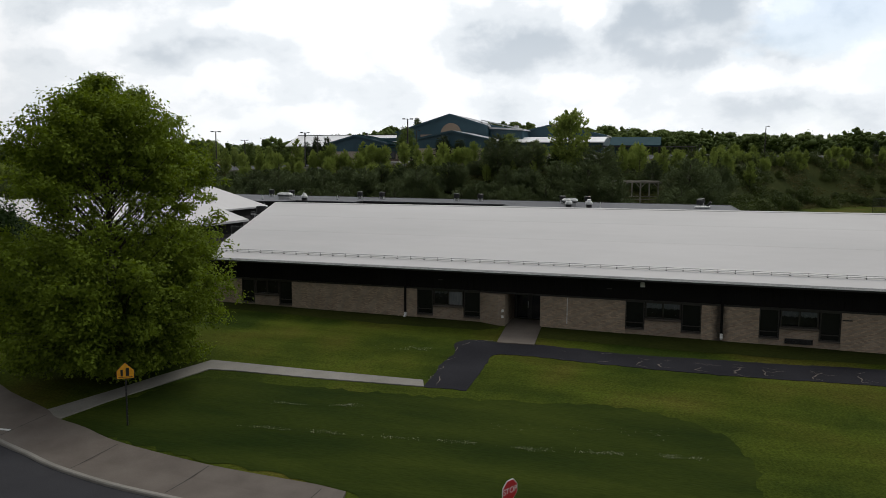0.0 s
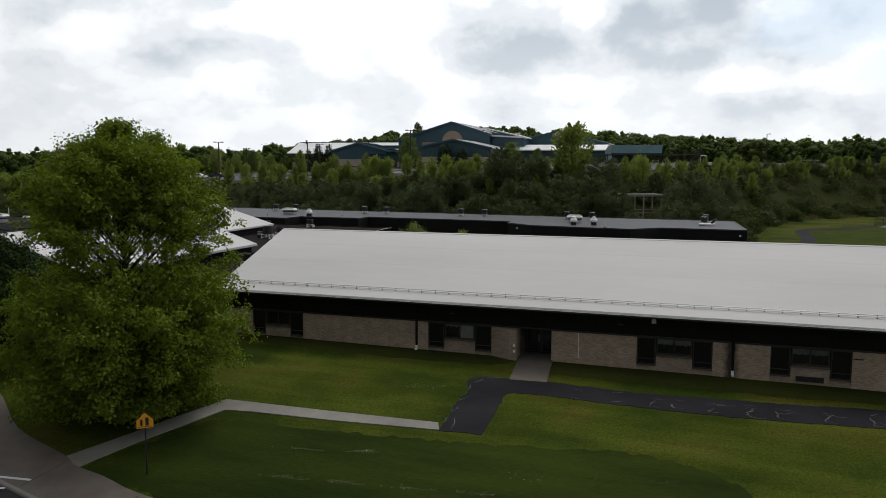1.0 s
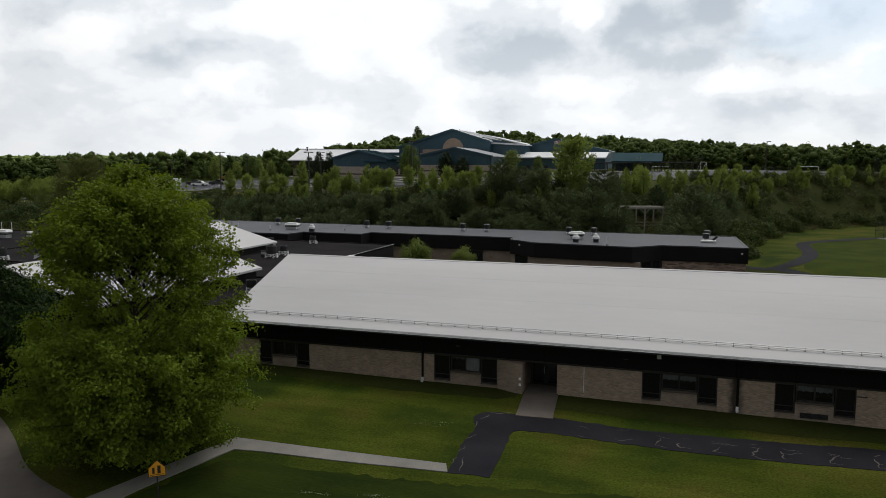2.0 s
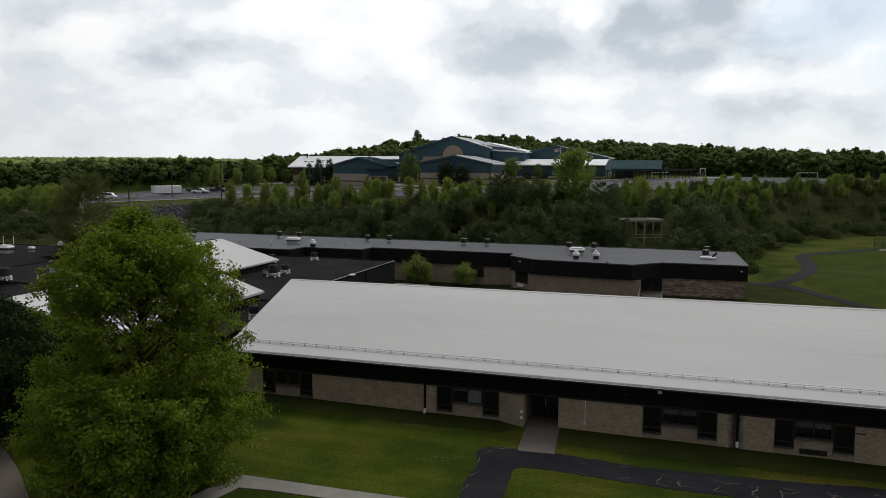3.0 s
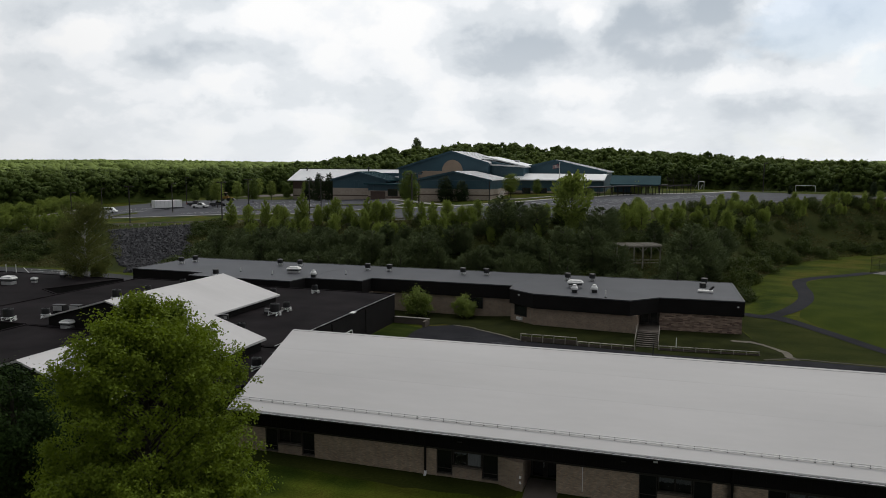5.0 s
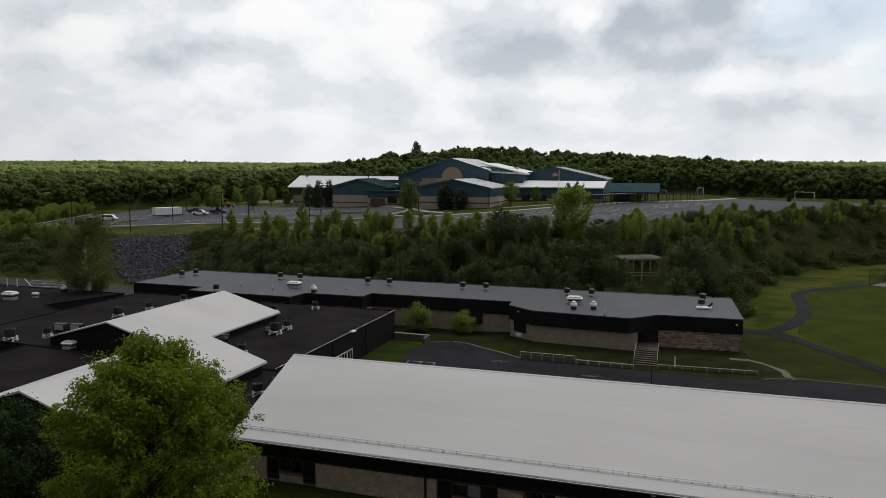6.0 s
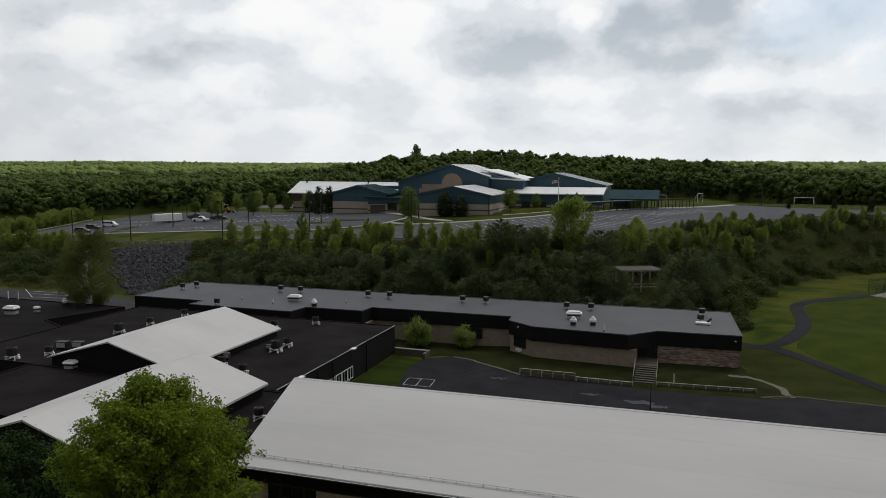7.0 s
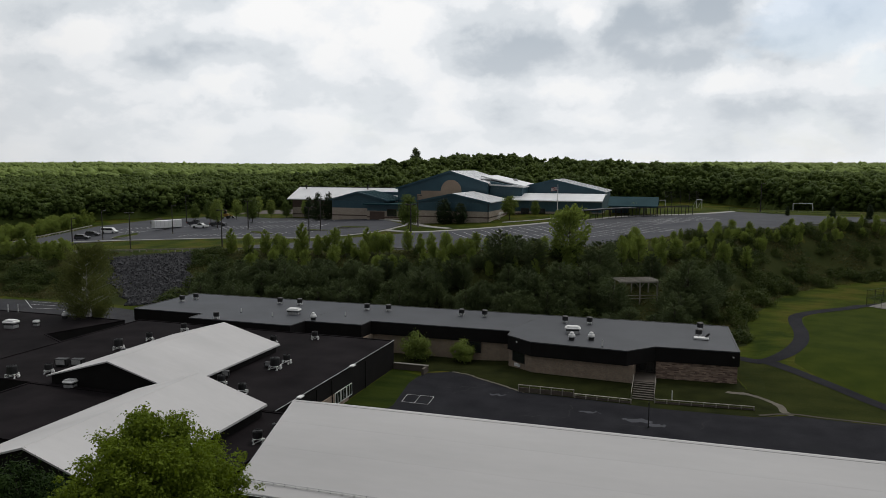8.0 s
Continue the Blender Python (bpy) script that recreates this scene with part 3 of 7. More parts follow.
    dip = dip / (np.linalg.norm(dip, axis=1)[:, None] + 1e-9) * s * 0.15
    co = np.stack([centres - u, centres + v * 0.8 + dip, centres + u, centres - v * 0.8 + dip], 1).reshape(-1, 3)
    me = bpy.data.meshes.new(name)
    me.vertices.add(4 * n)
    me.vertices.foreach_set("co", co.astype(np.float32).ravel())
    me.loops.add(4 * n)
    me.loops.foreach_set("vertex_index", np.arange(4 * n, dtype=np.int32))
    me.polygons.add(n)
    me.polygons.foreach_set("loop_start", np.arange(0, 4 * n, 4, dtype=np.int32))
    me.update(calc_edges=True)
    me.validate()
    me.materials.append(material)
    return me


def crown_points(profile, clumps, per, spread, rng, hollow=0.55, lumpy=0.18):
    """Leaf places in clumps; profile gives (height, radius) up the crown. Returns leaf places and clump centres."""
    hs, rs = np.array(profile).T
    area = np.interp(np.linspace(hs[0], hs[-1], 200), hs, rs) ** 1.2
    z = rng.choice(np.linspace(hs[0], hs[-1], 200), clumps, p=area / area.sum()) + rng.uniform(-0.1, 0.1, clumps)
    a = rng.uniform(0, 2 * np.pi, clumps)
    lump = 1 + lumpy * np.sin(3 * a + z * 0.9 + rng.uniform(0, 6)) + lumpy * 0.6 * np.sin(5 * a - z * 1.7)
    r = np.interp(z, hs, rs) * np.sqrt(rng.uniform(hollow**2, 1, clumps)) * lump
    c = np.stack([r * np.cos(a), r * np.sin(a), z], 1)
    off = rng.normal(size=(clumps * per, 3))
    off *= spread * np.array([1, 1, 0.75])
    pts = np.repeat(c, per, 0) + off
    out = np.stack([pts[:, 0], pts[:, 1], (pts[:, 2] - hs.mean()) * 0.8], 1)
    facing = 0.9 * off / (np.linalg.norm(off, axis=1)[:, None] + 1e-6) + 0.7 * out / (np.linalg.norm(out, axis=1)[:, None] + 1e-6) + (0, 0, 0.35)
    return pts, c, facing


def limbs(bm, base, top, r0, ends, rng, sides=6, frac=(0.12, 0.85)):
    """A tapered trunk with limbs that rise to given ends."""
    base, top = Vector(base), Vector(top)
    k = 7
    prev, pr = base, r0
    axis = [base]
    for j in range(1, k + 1):
        t = j / k
        p = base.lerp(top, t) + Vector((rng.normal() * r0 * 0.35, rng.normal() * r0 * 0.35, 0))
        r = r0 * (1 - 0.88 * t)
        rod(prev, p, pr, r, sides, bm)
        prev, pr = p, r
        axis.append(p)
    for e in ends:
        e = Vector(e)
        t = max(frac[0], min(frac[1], ((e.z - base.z) / max(0.1, top.z - base.z)) * 0.75 - 0.02))
        j = min(k - 1, int(t * k))
        s = axis[j].lerp(axis[j + 1], t * k - j)
        mid = s.lerp(e, 0.55) + Vector((0, 0, (e - s).length * 0.06))
        rr = max(0.018, r0 * 0.34 * (1 - t))
        rod(s, mid, rr, rr * 0.6, 4, bm)
        rod(mid, e, rr * 0.6, rr * 0.18, 4, bm)
    return bm


def tree(name, at, profile, clumps, per, spread, leaf, material, seed, trunk_r=0.2, bark=None, label="", category="tree", group="", hollow=0.55, limb_count=30, flat=0.0, aspect=1.5, lumpy=0.18, base_drop=0.3):
    """A tree: Empty at its foot, trunk with limbs, and a crown of single leaves in clumps."""
    rng = np.random.default_rng(seed)
    root = thing(name, at, label, category, group)
    pts, c, facing = crown_points(profile, clumps, per, spread, rng, hollow, lumpy)
    ends = c[rng.permutation(len(c))[:limb_count]]
    part("trunk", limbs(bmesh.new(), (0, 0, -base_drop), (0, 0, profile[-1][0] * 0.9), trunk_r, ends, rng), bark or BARK, root)
    crown = new("crown", quad_mesh("crown", pts, leaf, rng, material, flat, aspect, facing))
    crown.parent = root
    return root


def bough_tree(name, at, profile, boughs, per, leaves, spread, leaf, material, seed, trunk_r, label="", category="tree", group="", thin=None, fork=1.6, base_drop=0.3):
    """A broadleaf tree: limbs rise from the trunk to the crown's outline and carry clumps of leaves on their outer half."""
    rng = np.random.default_rng(seed)
    root = thing(name, at, label, category, group)
    hs, rs = np.array(profile).T
    zz = np.linspace(hs[0], hs[-1], 300)
    wt = np.interp(zz, hs, rs) ** 1.1 + 1.8 * (zz > hs[-1] * 0.75) + 0.5
    if thin:
        wt = wt * (1 - thin[2] * np.exp(-(((zz - thin[0]) / thin[1]) ** 2)))
    z = rng.choice(zz, boughs, p=wt / wt.sum())
    a = rng.uniform(0, 2 * np.pi, boughs)
    r = np.interp(z, hs, rs) * rng.uniform(0.3, 1.0, boughs) ** 0.5 * rng.choice((0.94, 1.0, 1.07), boughs)
    tip = np.stack([r * np.cos(a), r * np.sin(a), z], 1)
    foot = np.stack([0 * r, 0 * r, np.clip(z - 0.75 * r - 0.5, fork, hs[-1] * 0.85)], 1)
    span = np.linalg.norm(tip - foot, axis=1)[:, None, None]
    s = rng.uniform(0.42, 1.0, (boughs, per, 1)) ** 0.7
    bow = np.array([0, 0, 1]) * 0.16 * s * (1 - s) * span
    c = foot[:, None] + (tip - foot)[:, None] * s + bow + rng.normal(size=(boughs, per, 3)) * np.minimum(0.12 * span, 0.55) * (1.25 - 0.6 * s) * (1, 1, 0.7)
    c = c.reshape(-1, 3)
    off = np.clip(rng.normal(size=(len(c) * leaves, 3)), -1.7, 1.7) * spread * np.repeat(rng.uniform(0.6, 1.35, len(c)), leaves)[:, None] * (1, 1, 0.75)
    p = np.repeat(c, leaves, 0) + off
    face = off / (np.linalg.norm(off, axis=1)[:, None] + 1e-6) + 0.35 * p / (np.linalg.norm(p, axis=1)[:, None] + 1e-6) + (0, 0, 0.5)
    bm = rod((0, 0, -base_drop), (0, 0, hs[-1] * 0.45), trunk_r, trunk_r * 0.5, 8)
    rod((0, 0, hs[-1] * 0.45), (0.1, 0.1, hs[-1] * 0.93), trunk_r * 0.5, 0.02, 6, bm)
    for k in range(boughs):
        mid = (Vector(foot[k]) + Vector(tip[k])) / 2 + Vector((0, 0, 0.04 * float(span[k, 0, 0])))
        w = trunk_r * (0.06 + 0.012 * float(span[k, 0, 0]))
        rod(foot[k], mid, w, w * 0.6, 4, bm)
        rod(mid, tip[k], w * 0.6, w * 0.15, 4, bm)
        for q in c[k * per : k * per + 3]:
            rod(mid, q, w * 0.35, w * 0.12, 3, bm)
    part("trunk", bm, BARK, root)
    crown = new("crown", quad_mesh("crown", p, leaf, rng, material, 0.0, 1.35, face, 0.8))
    crown.parent = root
    return root


def branch_tree(name, at, profile, branches, per, rise, leaf, material, seed, trunk_r=0.15, bark=None, label="", category="tree", group="", aspect=2.6, fan=0.26, inner=0.3, droop=0.0, sag=0.05, base_drop=1.0, rise_top=None, loose=0.5, limb_r=0.28):
    """A tree grown branch by branch: profile gives (height, reach) up the trunk, rise how far a branch climbs for each metre out."""
    rng = np.random.default_rng(seed)
    root = thing(name, at, label, category, group)
    hs, rs = np.array(profile).T
    zz = np.linspace(hs[0], hs[-1], 300)
    wt = np.interp(zz, hs, rs) + 0.25
    z0 = rng.choice(zz, branches, p=wt / wt.sum())
    a = rng.uniform(0, 2 * np.pi, branches)
    reach = np.interp(z0, hs, rs) * rng.uniform(0.7, 1.12, branches)
    up = np.interp(z0, (hs[0], hs[-1]), (rise, rise * 1.5 if rise_top is None else rise_top)) * rng.uniform(0.75, 1.25, branches)
    s = rng.uniform(inner**1.6, 1.0, (branches, per)) ** (1 / 1.6)
    side = rng.normal(size=(branches, per)) * fan * s * (1.15 - 0.55 * s)
    ang = a[:, None] + side
    r = reach[:, None] * s
    z = z0[:, None] + up[:, None] * r - droop * r * s + rng.normal(size=r.shape) * sag * (0.4 + reach[:, None])
    p = np.stack([r * np.cos(ang), r * np.sin(ang), z], -1).reshape(-1, 3)
    go = ang + side * 1.5
    way = np.stack([np.cos(go), np.sin(go), np.broadcast_to(up[:, None], go.shape) + 0.25], -1).reshape(-1, 3)
    face = np.stack([0.35 * np.cos(ang), 0.35 * np.sin(ang), np.ones_like(ang)], -1).reshape(-1, 3)
    bm = rod((0, 0, -base_drop), (0, 0, hs[-1]), trunk_r, trunk_r * 0.15, 6)
    for k in range(0, branches, 3):
        tip = (reach[k] * 0.8 * math.cos(a[k]), reach[k] * 0.8 * math.sin(a[k]), z0[k] + (up[k] - droop * 0.8) * reach[k] * 0.8)
        rod((0, 0, z0[k]), tip, trunk_r * limb_r, trunk_r * 0.06, 4, bm)
    part("trunk", bm, bark or BARK, root)
    crown = new("crown", quad_mesh("crown", p, leaf, rng, material, 0.0, aspect, face, loose, way))
    crown.parent = root
    return root


# ---- ground, roads, paths ----
def build_ground():
    X, Y = np.meshgrid(GX, GY, indexing="ij")
    Z = land(X, Y)
    n, m = X.shape
    verts = np.stack([X, Y, Z], -1).reshape(-1, 3)
    i = np.arange(n * m).reshape(n, m)
    faces = np.stack([i[:-1, :-1], i[1:, :-1], i[1:, 1:], i[:-1, 1:]], -1).reshape(-1, 4)
    me = bpy.data.meshes.new("ground")
    me.from_pydata(verts.tolist(), [], faces.tolist())
    me.materials.append(LAWN)
    me.shade_smooth()
    tagged(new("ground", me), "mown green lawn with dry patches and a grassy bank", "ground", "", "structure")


build_ground()
_toe = smooth_line([(-200, 119.5), (-100, 119), (-40, 118.6), (4, 119.5), (10.4, 126), (11.6, 143), (14.8, 151), (19, 165), (23, 172), (30, 184), (48, 202), (100, 228)], 4)
draped("bank_grass", _toe + [(100, 250), (53, 229), (31, 214), (19, 200), (4, 191), (-26, 149), (-62, 150), (-118, 154), (-175, 149.5), (-200, 148)], ROUGH_GRASS, 0.03, label="rough brownish grass on the unmown bank", category="grass")


def clover():
    """Rows of pale flower heads left in the mown lawn."""
    rng = np.random.default_rng(6)
    pts = []
    for line, n, w in (([(-19.9, 30.5), (-17.1, 30.8), (-14.3, 31.5)], 150, 0.09), ([(-19.2, 27.7), (-16.2, 28.15), (-14.1, 28.35), (-11, 28.75), (-7.6, 29.2), (-5.4, 29.3), (-2.2, 29.9), (1.9, 30.55)], 520, 0.11), ([(-17, 39.8), (-13.8, 40.4)], 70, 0.25), ([(-8, 31.0), (1.0, 32.6)], 60, 0.3)):
        P = np.array(line)
        seg = np.r_[0, np.cumsum(np.hypot(*np.diff(P, axis=0).T))]
        d = rng.uniform(0, seg[-1], n * 3)
        keep = (np.sin(d * 2.1 + w * 40) + 0.6 * np.sin(d * 5.3)) > rng.uniform(-0.7, 1.5, n * 3)
        d = d[keep][:n]
        x, y = np.interp(d, seg, P[:, 0]) + rng.normal(size=len(d)) * w, np.interp(d, seg, P[:, 1]) + rng.normal(size=len(d)) * w * 0.8
        pts.append(np.stack([x, y, land(x, y) + 0.06], 1))
    me = quad_mesh("clover_heads", np.concatenate(pts), 0.034, rng, CLOVER, 0.7, 1.2)
    tagged(new("clover_heads", me), "pale clover heads in rows on the lawn", "flowers", "", "stuff")


KERB = smooth_line([(-70, 42), (-52, 33.5), (-40, 28.3), (-31.5, 24.5), (-28.1, 23.45), (-25.8, 22.85), (-23.6, 22.2), (-20.2, 21.62), (-16.6, 21.4), (-12, 21.1), (-4, 20.2), (12, 18.6), (45, 17.0)], 5)
ROAD_SOUTH = [(45, 8.5), (12, 9.2), (-4, 9.9), (-18, 11.0), (-32, 14.0), (-46, 20), (-60, 28), (-76, 38)]
draped("road", KERB + ROAD_SOUTH, ASPHALT, 0.03, label="dark grey asphalt drive curving past the lawn", category="road")
WALK_IN = smooth_line([(-70, 48.5), (-52, 38.8), (-40, 32.4), (-34.0, 28.5), (-29.0, 26.7), (-27.6, 26.0), (-25.4, 25.5), (-23.1, 24.8), (-19.8, 24.32), (-16.9, 24.05), (-12.8, 23.96)], 4)
_kerb_part = [p for p in KERB if p[0] < -12.6]
draped("pavement", WALK_IN + [(-11.5, 23.8), (-11.2, 22.6), (-11.4, 21.2)] + _kerb_part[::-1], CONCRETE, 0.13, 0.25, "worn buff concrete pavement along the drive", "pavement")


def kerb_stone():
    bm = bmesh.new()
    P = [(x, y) for x, y in KERB if -60 < x < 30]
    rings = []
    for k, (x, y) in enumerate(P):
        a, b = Vector(P[max(0, k - 1)]), Vector(P[min(len(P) - 1, k + 1)])
        d = (b - a).normalized()
        n = Vector((d.y, -d.x))
        if n.y > 0:
            n = -n
        z = gz(x, y)
        rings.append([bm.verts.new((x + n.x * o, y + n.y * o, z + h)) for o, h in ((-0.02, 0.0), (-0.02, 0.15), (0.13, 0.15), (0.17, 0.11), (0.19, -0.05))])
    for p, q in zip(rings, rings[1:]):
        for k in range(4):
            bm.faces.new((p[k], p[k + 1], q[k + 1], q[k]))
    solid("kerb", bm, CONCRETE_PALE, "pale concrete kerb edging the drive", "kerb", "structure")


kerb_stone()
for px, py in ((-22.8, 22.15), (-17.8, 21.6), (-28.4, 23.7), (-12.6, 21.3)):
    draped("pavement_joint", ribbon([(px, py), (px + 0.15, py + 2.4)], 0.035), ROOM_SHADE_CRACK, 0.137, label="dark joint across the concrete pavement", category="joint")
for pts in ([(-30.6, 24.0), (-28.4, 24.25)], [(-32.4, 22.0), (-28.9, 23.35)]):
    draped("kerb_marking", ribbon(pts, 0.16), PAINT_WHITE, 0.15, label="worn white paint line by the kerb", category="road marking")

def ragged(outline, size=0.09):
    """An outline in plan with a crumbled, grown-over edge."""
    return [(x + size * noise.noise(Vector((x * 1.9, y * 1.9, 0.3))), y + size * 1.6 * noise.noise(Vector((x * 1.7, y * 1.7, 5.1)))) for x, y in outline]


# sheet of darker green over the lower part of the lawn
draped("lush_grass", ragged(smooth_line([(-27.0, 27.0), (-24.4, 32.4), (-19.2, 32.9), (-13.4, 33.3), (-7.8, 34.1), (-3.0, 34.8), (0.1, 34.2), (2.2, 32.8), (3.1, 30.3), (3.0, 27.5), (2.0, 24.0), (-3.0, 21.6), (-10.4, 21.6), (-11.2, 23.9), (-17.6, 24.5), (-23.5, 25.2), (-27.0, 25.9), (-27.0, 27.0)], 12)[:-1], 0.3), GRASS_DARK, 0.018, label="darker grass in the lower part of the lawn", category="grass")

draped("field_turf", smooth_line([(15.4, 112), (19, 103.6), (24, 97.6), (36, 83.5)], 4) + [(90, 83), (90, 176), (60, 174)] + smooth_line([(37, 162), (31.5, 157.3), (25.4, 151), (21.8, 146), (20.6, 140), (20.3, 132), (19.0, 124), (16.4, 117), (15.4, 112)], 4)[:-1], GRASS_FIELD, 0.018, label="even green mown turf of the playing field", category="grass")
draped("court_grass", ragged(smooth_line([(-34.4, 94.3), (-31.1, 95.2), (-26.3, 92.8), (-19.8, 89.0), (-6, 88), (8, 88.8), (11.5, 91.5), (10.5, 94.5), (8.2, 97), (7.0, 103)], 6), 0.25) + [(-47, 103), (-47, 98), (-39.6, 94.3)], GRASS_THIN, 0.02, label="thin dark grass between the court and the brick wing", category="grass")
draped("side_lawn", ragged(smooth_line([(7.2, 103), (8.4, 97), (10.8, 94.4), (11.8, 91.4), (14, 90.3), (22, 90.2), (40, 87.8)], 6), 0.25) + [(40, 80)] + smooth_line([(34, 84), (23.4, 97.0), (19.1, 102.9), (14.0, 109.3), (11.5, 112.6), (7.2, 113.6)], 4), GRASS_SIDE, 0.021, label="olive grass with worn streaks beside the brick wing", category="grass")
draped("strip_lawn", [(-39.6, 66), (-33.8, 66), (-33.7, 79), (-34.9, 88), (-34.8, 92), (-39.6, 93.9)], GRASS_DARK, 0.021, label="dark green grass strip beside the black wing", category="grass")
# darker brownish grass sheets along the foot of the wall
draped("eaves_grass", [(-36, 46.9)] + ragged(smooth_line([(-36, 45.4), (-28, 45.0), (-20, 44.6), (-13, 44.9), (-11.2, 45.6)], 8), 0.16) + [(-11.0, 46.95)], GRASS_SIDE, 0.016, label="darker brownish grass along the brick wall", category="grass")
draped("eaves_grass", [(-8.5, 46.95)] + ragged(smooth_line([(-8.5, 44.3), (0, 44.2), (8, 44.4), (16, 44.9), (30, 45.3)], 8), 0.16) + [(30, 46.95)], GRASS_SIDE, 0.016, label="darker brownish grass along the brick wall", category="grass")

# narrow concrete walk, tarmac path and entrance slab on the lawn
draped("concrete_walk", [(-29.0, 26.5), (-27.5, 25.9), (-26.73, 28.67), (-24.75, 33.75), (-23.08, 33.96), (-18.29, 34.17), (-12.35, 34.65), (-12.7, 35.5), (-18.87, 35.26), (-25.55, 35.1), (-26.81, 32.08), (-27.69, 29.71)], CONCRETE_PALE, 0.05, 0.12, "narrow pale concrete walk crossing the lawn", "path")
draped("tarmac_path", ragged(smooth_line([(-12.35, 34.6), (-11.2, 34.7), (-10.1, 34.8)], 4) + smooth_line([(-10.1, 37.4), (-10.15, 40.2), (-9.3, 40.7), (-7.6, 40.75), (-2.9, 40.55), (1.5, 40.55), (5.6, 40.8), (10.0, 41.17), (32, 42.4)], 14)
       + smooth_line([(32, 45.0), (10.6, 43.75), (5.9, 43.3), (1.55, 42.95), (-3.1, 42.65), (-7.8, 42.95), (-11.0, 42.8), (-12.2, 42.8), (-12.9, 41.9), (-12.45, 40.2), (-12.6, 38.2), (-12.4, 36.3)], 14)),
       ASPHALT_SEALED, 0.022, 0.04, "cracked dark tarmac path to the entrance", "path")
draped("entrance_slab", [(-10.5, 42.6), (-8.22, 42.75), (-8.7, 48.6), (-10.95, 48.6)], CONCRETE, 0.075, 0.1, "worn concrete slab in front of the doorway", "path")


def crack_lines():
    """Jagged pale cracks across and along the tarmac, grown through with dry grass."""
    rng = random.Random(4)
    bm = bmesh.new()

    def jag(p, heading, length, w):
        a, left = heading, None
        n = max(2, int(length / 0.22))
        for k in range(n + 1):
            ww = w * (0.35 + rng.random()) * (1 - abs(2 * k / n - 1) * 0.6)
            d = Vector((-math.sin(a), math.cos(a))) * ww
            z = gz(p.x, p.y) + 0.032
            pair = bm.verts.new((p.x + d.x, p.y + d.y, z)), bm.verts.new((p.x - d.x, p.y - d.y, z))
            if left:
                bm.faces.new((left[0], pair[0], pair[1], left[1]))
            left = pair
            a = heading + rng.uniform(-0.75, 0.75)
            p = p + Vector((math.cos(a), math.sin(a))) * length / n

    x = -6.5
    while x < 30:
        y0 = 40.9 + 0.05 * max(0.0, x)
        if x > -3:
            jag(Vector((x, y0)), rng.uniform(1.2, 1.9), rng.uniform(0.7, 1.4), 0.05)
        jag(Vector((x, y0 + 0.05)), rng.uniform(-0.08, 0.12), rng.uniform(0.4, 1.2), 0.024)
        jag(Vector((x, y0 + 1.3)), rng.uniform(-0.05, 0.1), rng.uniform(0.4, 1.2), 0.024)
        if x > 0:
            jag(Vector((x, y0 + rng.uniform(0.3, 1.0))), rng.uniform(-0.3, 0.4), rng.uniform(0.6, 1.8), 0.022)
        x += rng.uniform(1.1, 2.4)
    for y in (36.4, 37.9, 39.5, 41.2, 42.4):
        jag(Vector((-12.5 - 0.05 * math.sin(y), y - 0.8)), 1.57, 0.8, 0.035)
    jag(Vector((-12.3, 42.75)), 0.15, 1.6, 0.035)
    jag(Vector((-12.0, 36.5)), -1.2, 1.6, 0.03)
    solid("path_cracks", bm, CONCRETE, "pale jagged cracks and grown edges of the tarmac path", "crack", "structure")


crack_lines()

# inner court, field paths, left car park
COURT = [(-33.6, 79.0), (-35.0, 88.0), (-34.9, 91.0), (-34.2, 93.4), (-31.1, 95.1), (-28.5, 94.4), (-26.3, 92.7), (-21.8, 90.2), (-19.6, 88.9), (-13.3, 88.8), (-5.9, 88.3), (-2.9, 87.9), (8.2, 88.4), (12.2, 90.3), (22, 89.9), (40, 87.5), (40, 62), (-34.0, 62), (-34.5, 72)]
draped("court", COURT, ASPHALT_SEALED, 0.04, label="dark asphalt play court behind the building", category="pavement")
draped("court_verge", ribbon(smooth_line([(8.6, 89.2), (12.2, 90.9), (16, 90.6), (22, 90.3), (40, 88)], 3), 0.45), SOIL, 0.05, label="sandy worn edge of the court", category="verge")
for a, b in (((-33.1, 80.5), (-29.6, 80.5)), ((-29.6, 80.5), (-29.9, 83.6)), ((-29.9, 83.6), (-33.4, 83.4)), ((-33.4, 83.4), (-33.1, 80.5)), ((-31.4, 80.5), (-31.7, 83.5))):
    draped("court_line", ribbon([a, b], 0.06), PAINT_WHITE, 0.05, label="faded white game line on the court", category="marking")
draped("court_verge", ribbon(ragged(smooth_line([(-31.1, 95.1), (-28.5, 94.4), (-26.3, 92.7), (-21.8, 90.3), (-19.4, 88.9)], 8), 0.12), 0.32), SAND, 0.052, label="sandy worn edge of the court", category="verge")
for x, y, w, d in ((-5.0, 82.8, 1.6, 0.5), (-2.6, 81.8, 0.9, 0.45), (-10.5, 84.0, 1.3, 0.25), (-22.5, 86.9, 1.2, 0.22)):
    draped("dust_patch", ragged([(x + w * math.cos(a), y + d * math.sin(a)) for a in (k * math.pi / 10 for k in range(20))], 0.5), ASPHALT_OLD, 0.047, label="pale dusty patch on the court asphalt", category="stain")


def court_cracks():
    """Dark wandering cracks in the court's asphalt."""
    rng = random.Random(9)
    bm = bmesh.new()
    for (x, y), heading, length in (((-28.1, 85.5), 1.1, 7.2), ((-23.0, 86.5), 0.9, 3.2), ((-12.4, 81.6), 1.65, 5.0), ((-18.0, 80.0), 0.3, 6.0), ((-30.0, 88.0), 0.5, 4.0), ((2.0, 82.0), 1.3, 5.5), ((-8.0, 80.5), 0.1, 5.0)):
        left, a = None, heading
        n = int(length / 0.3)
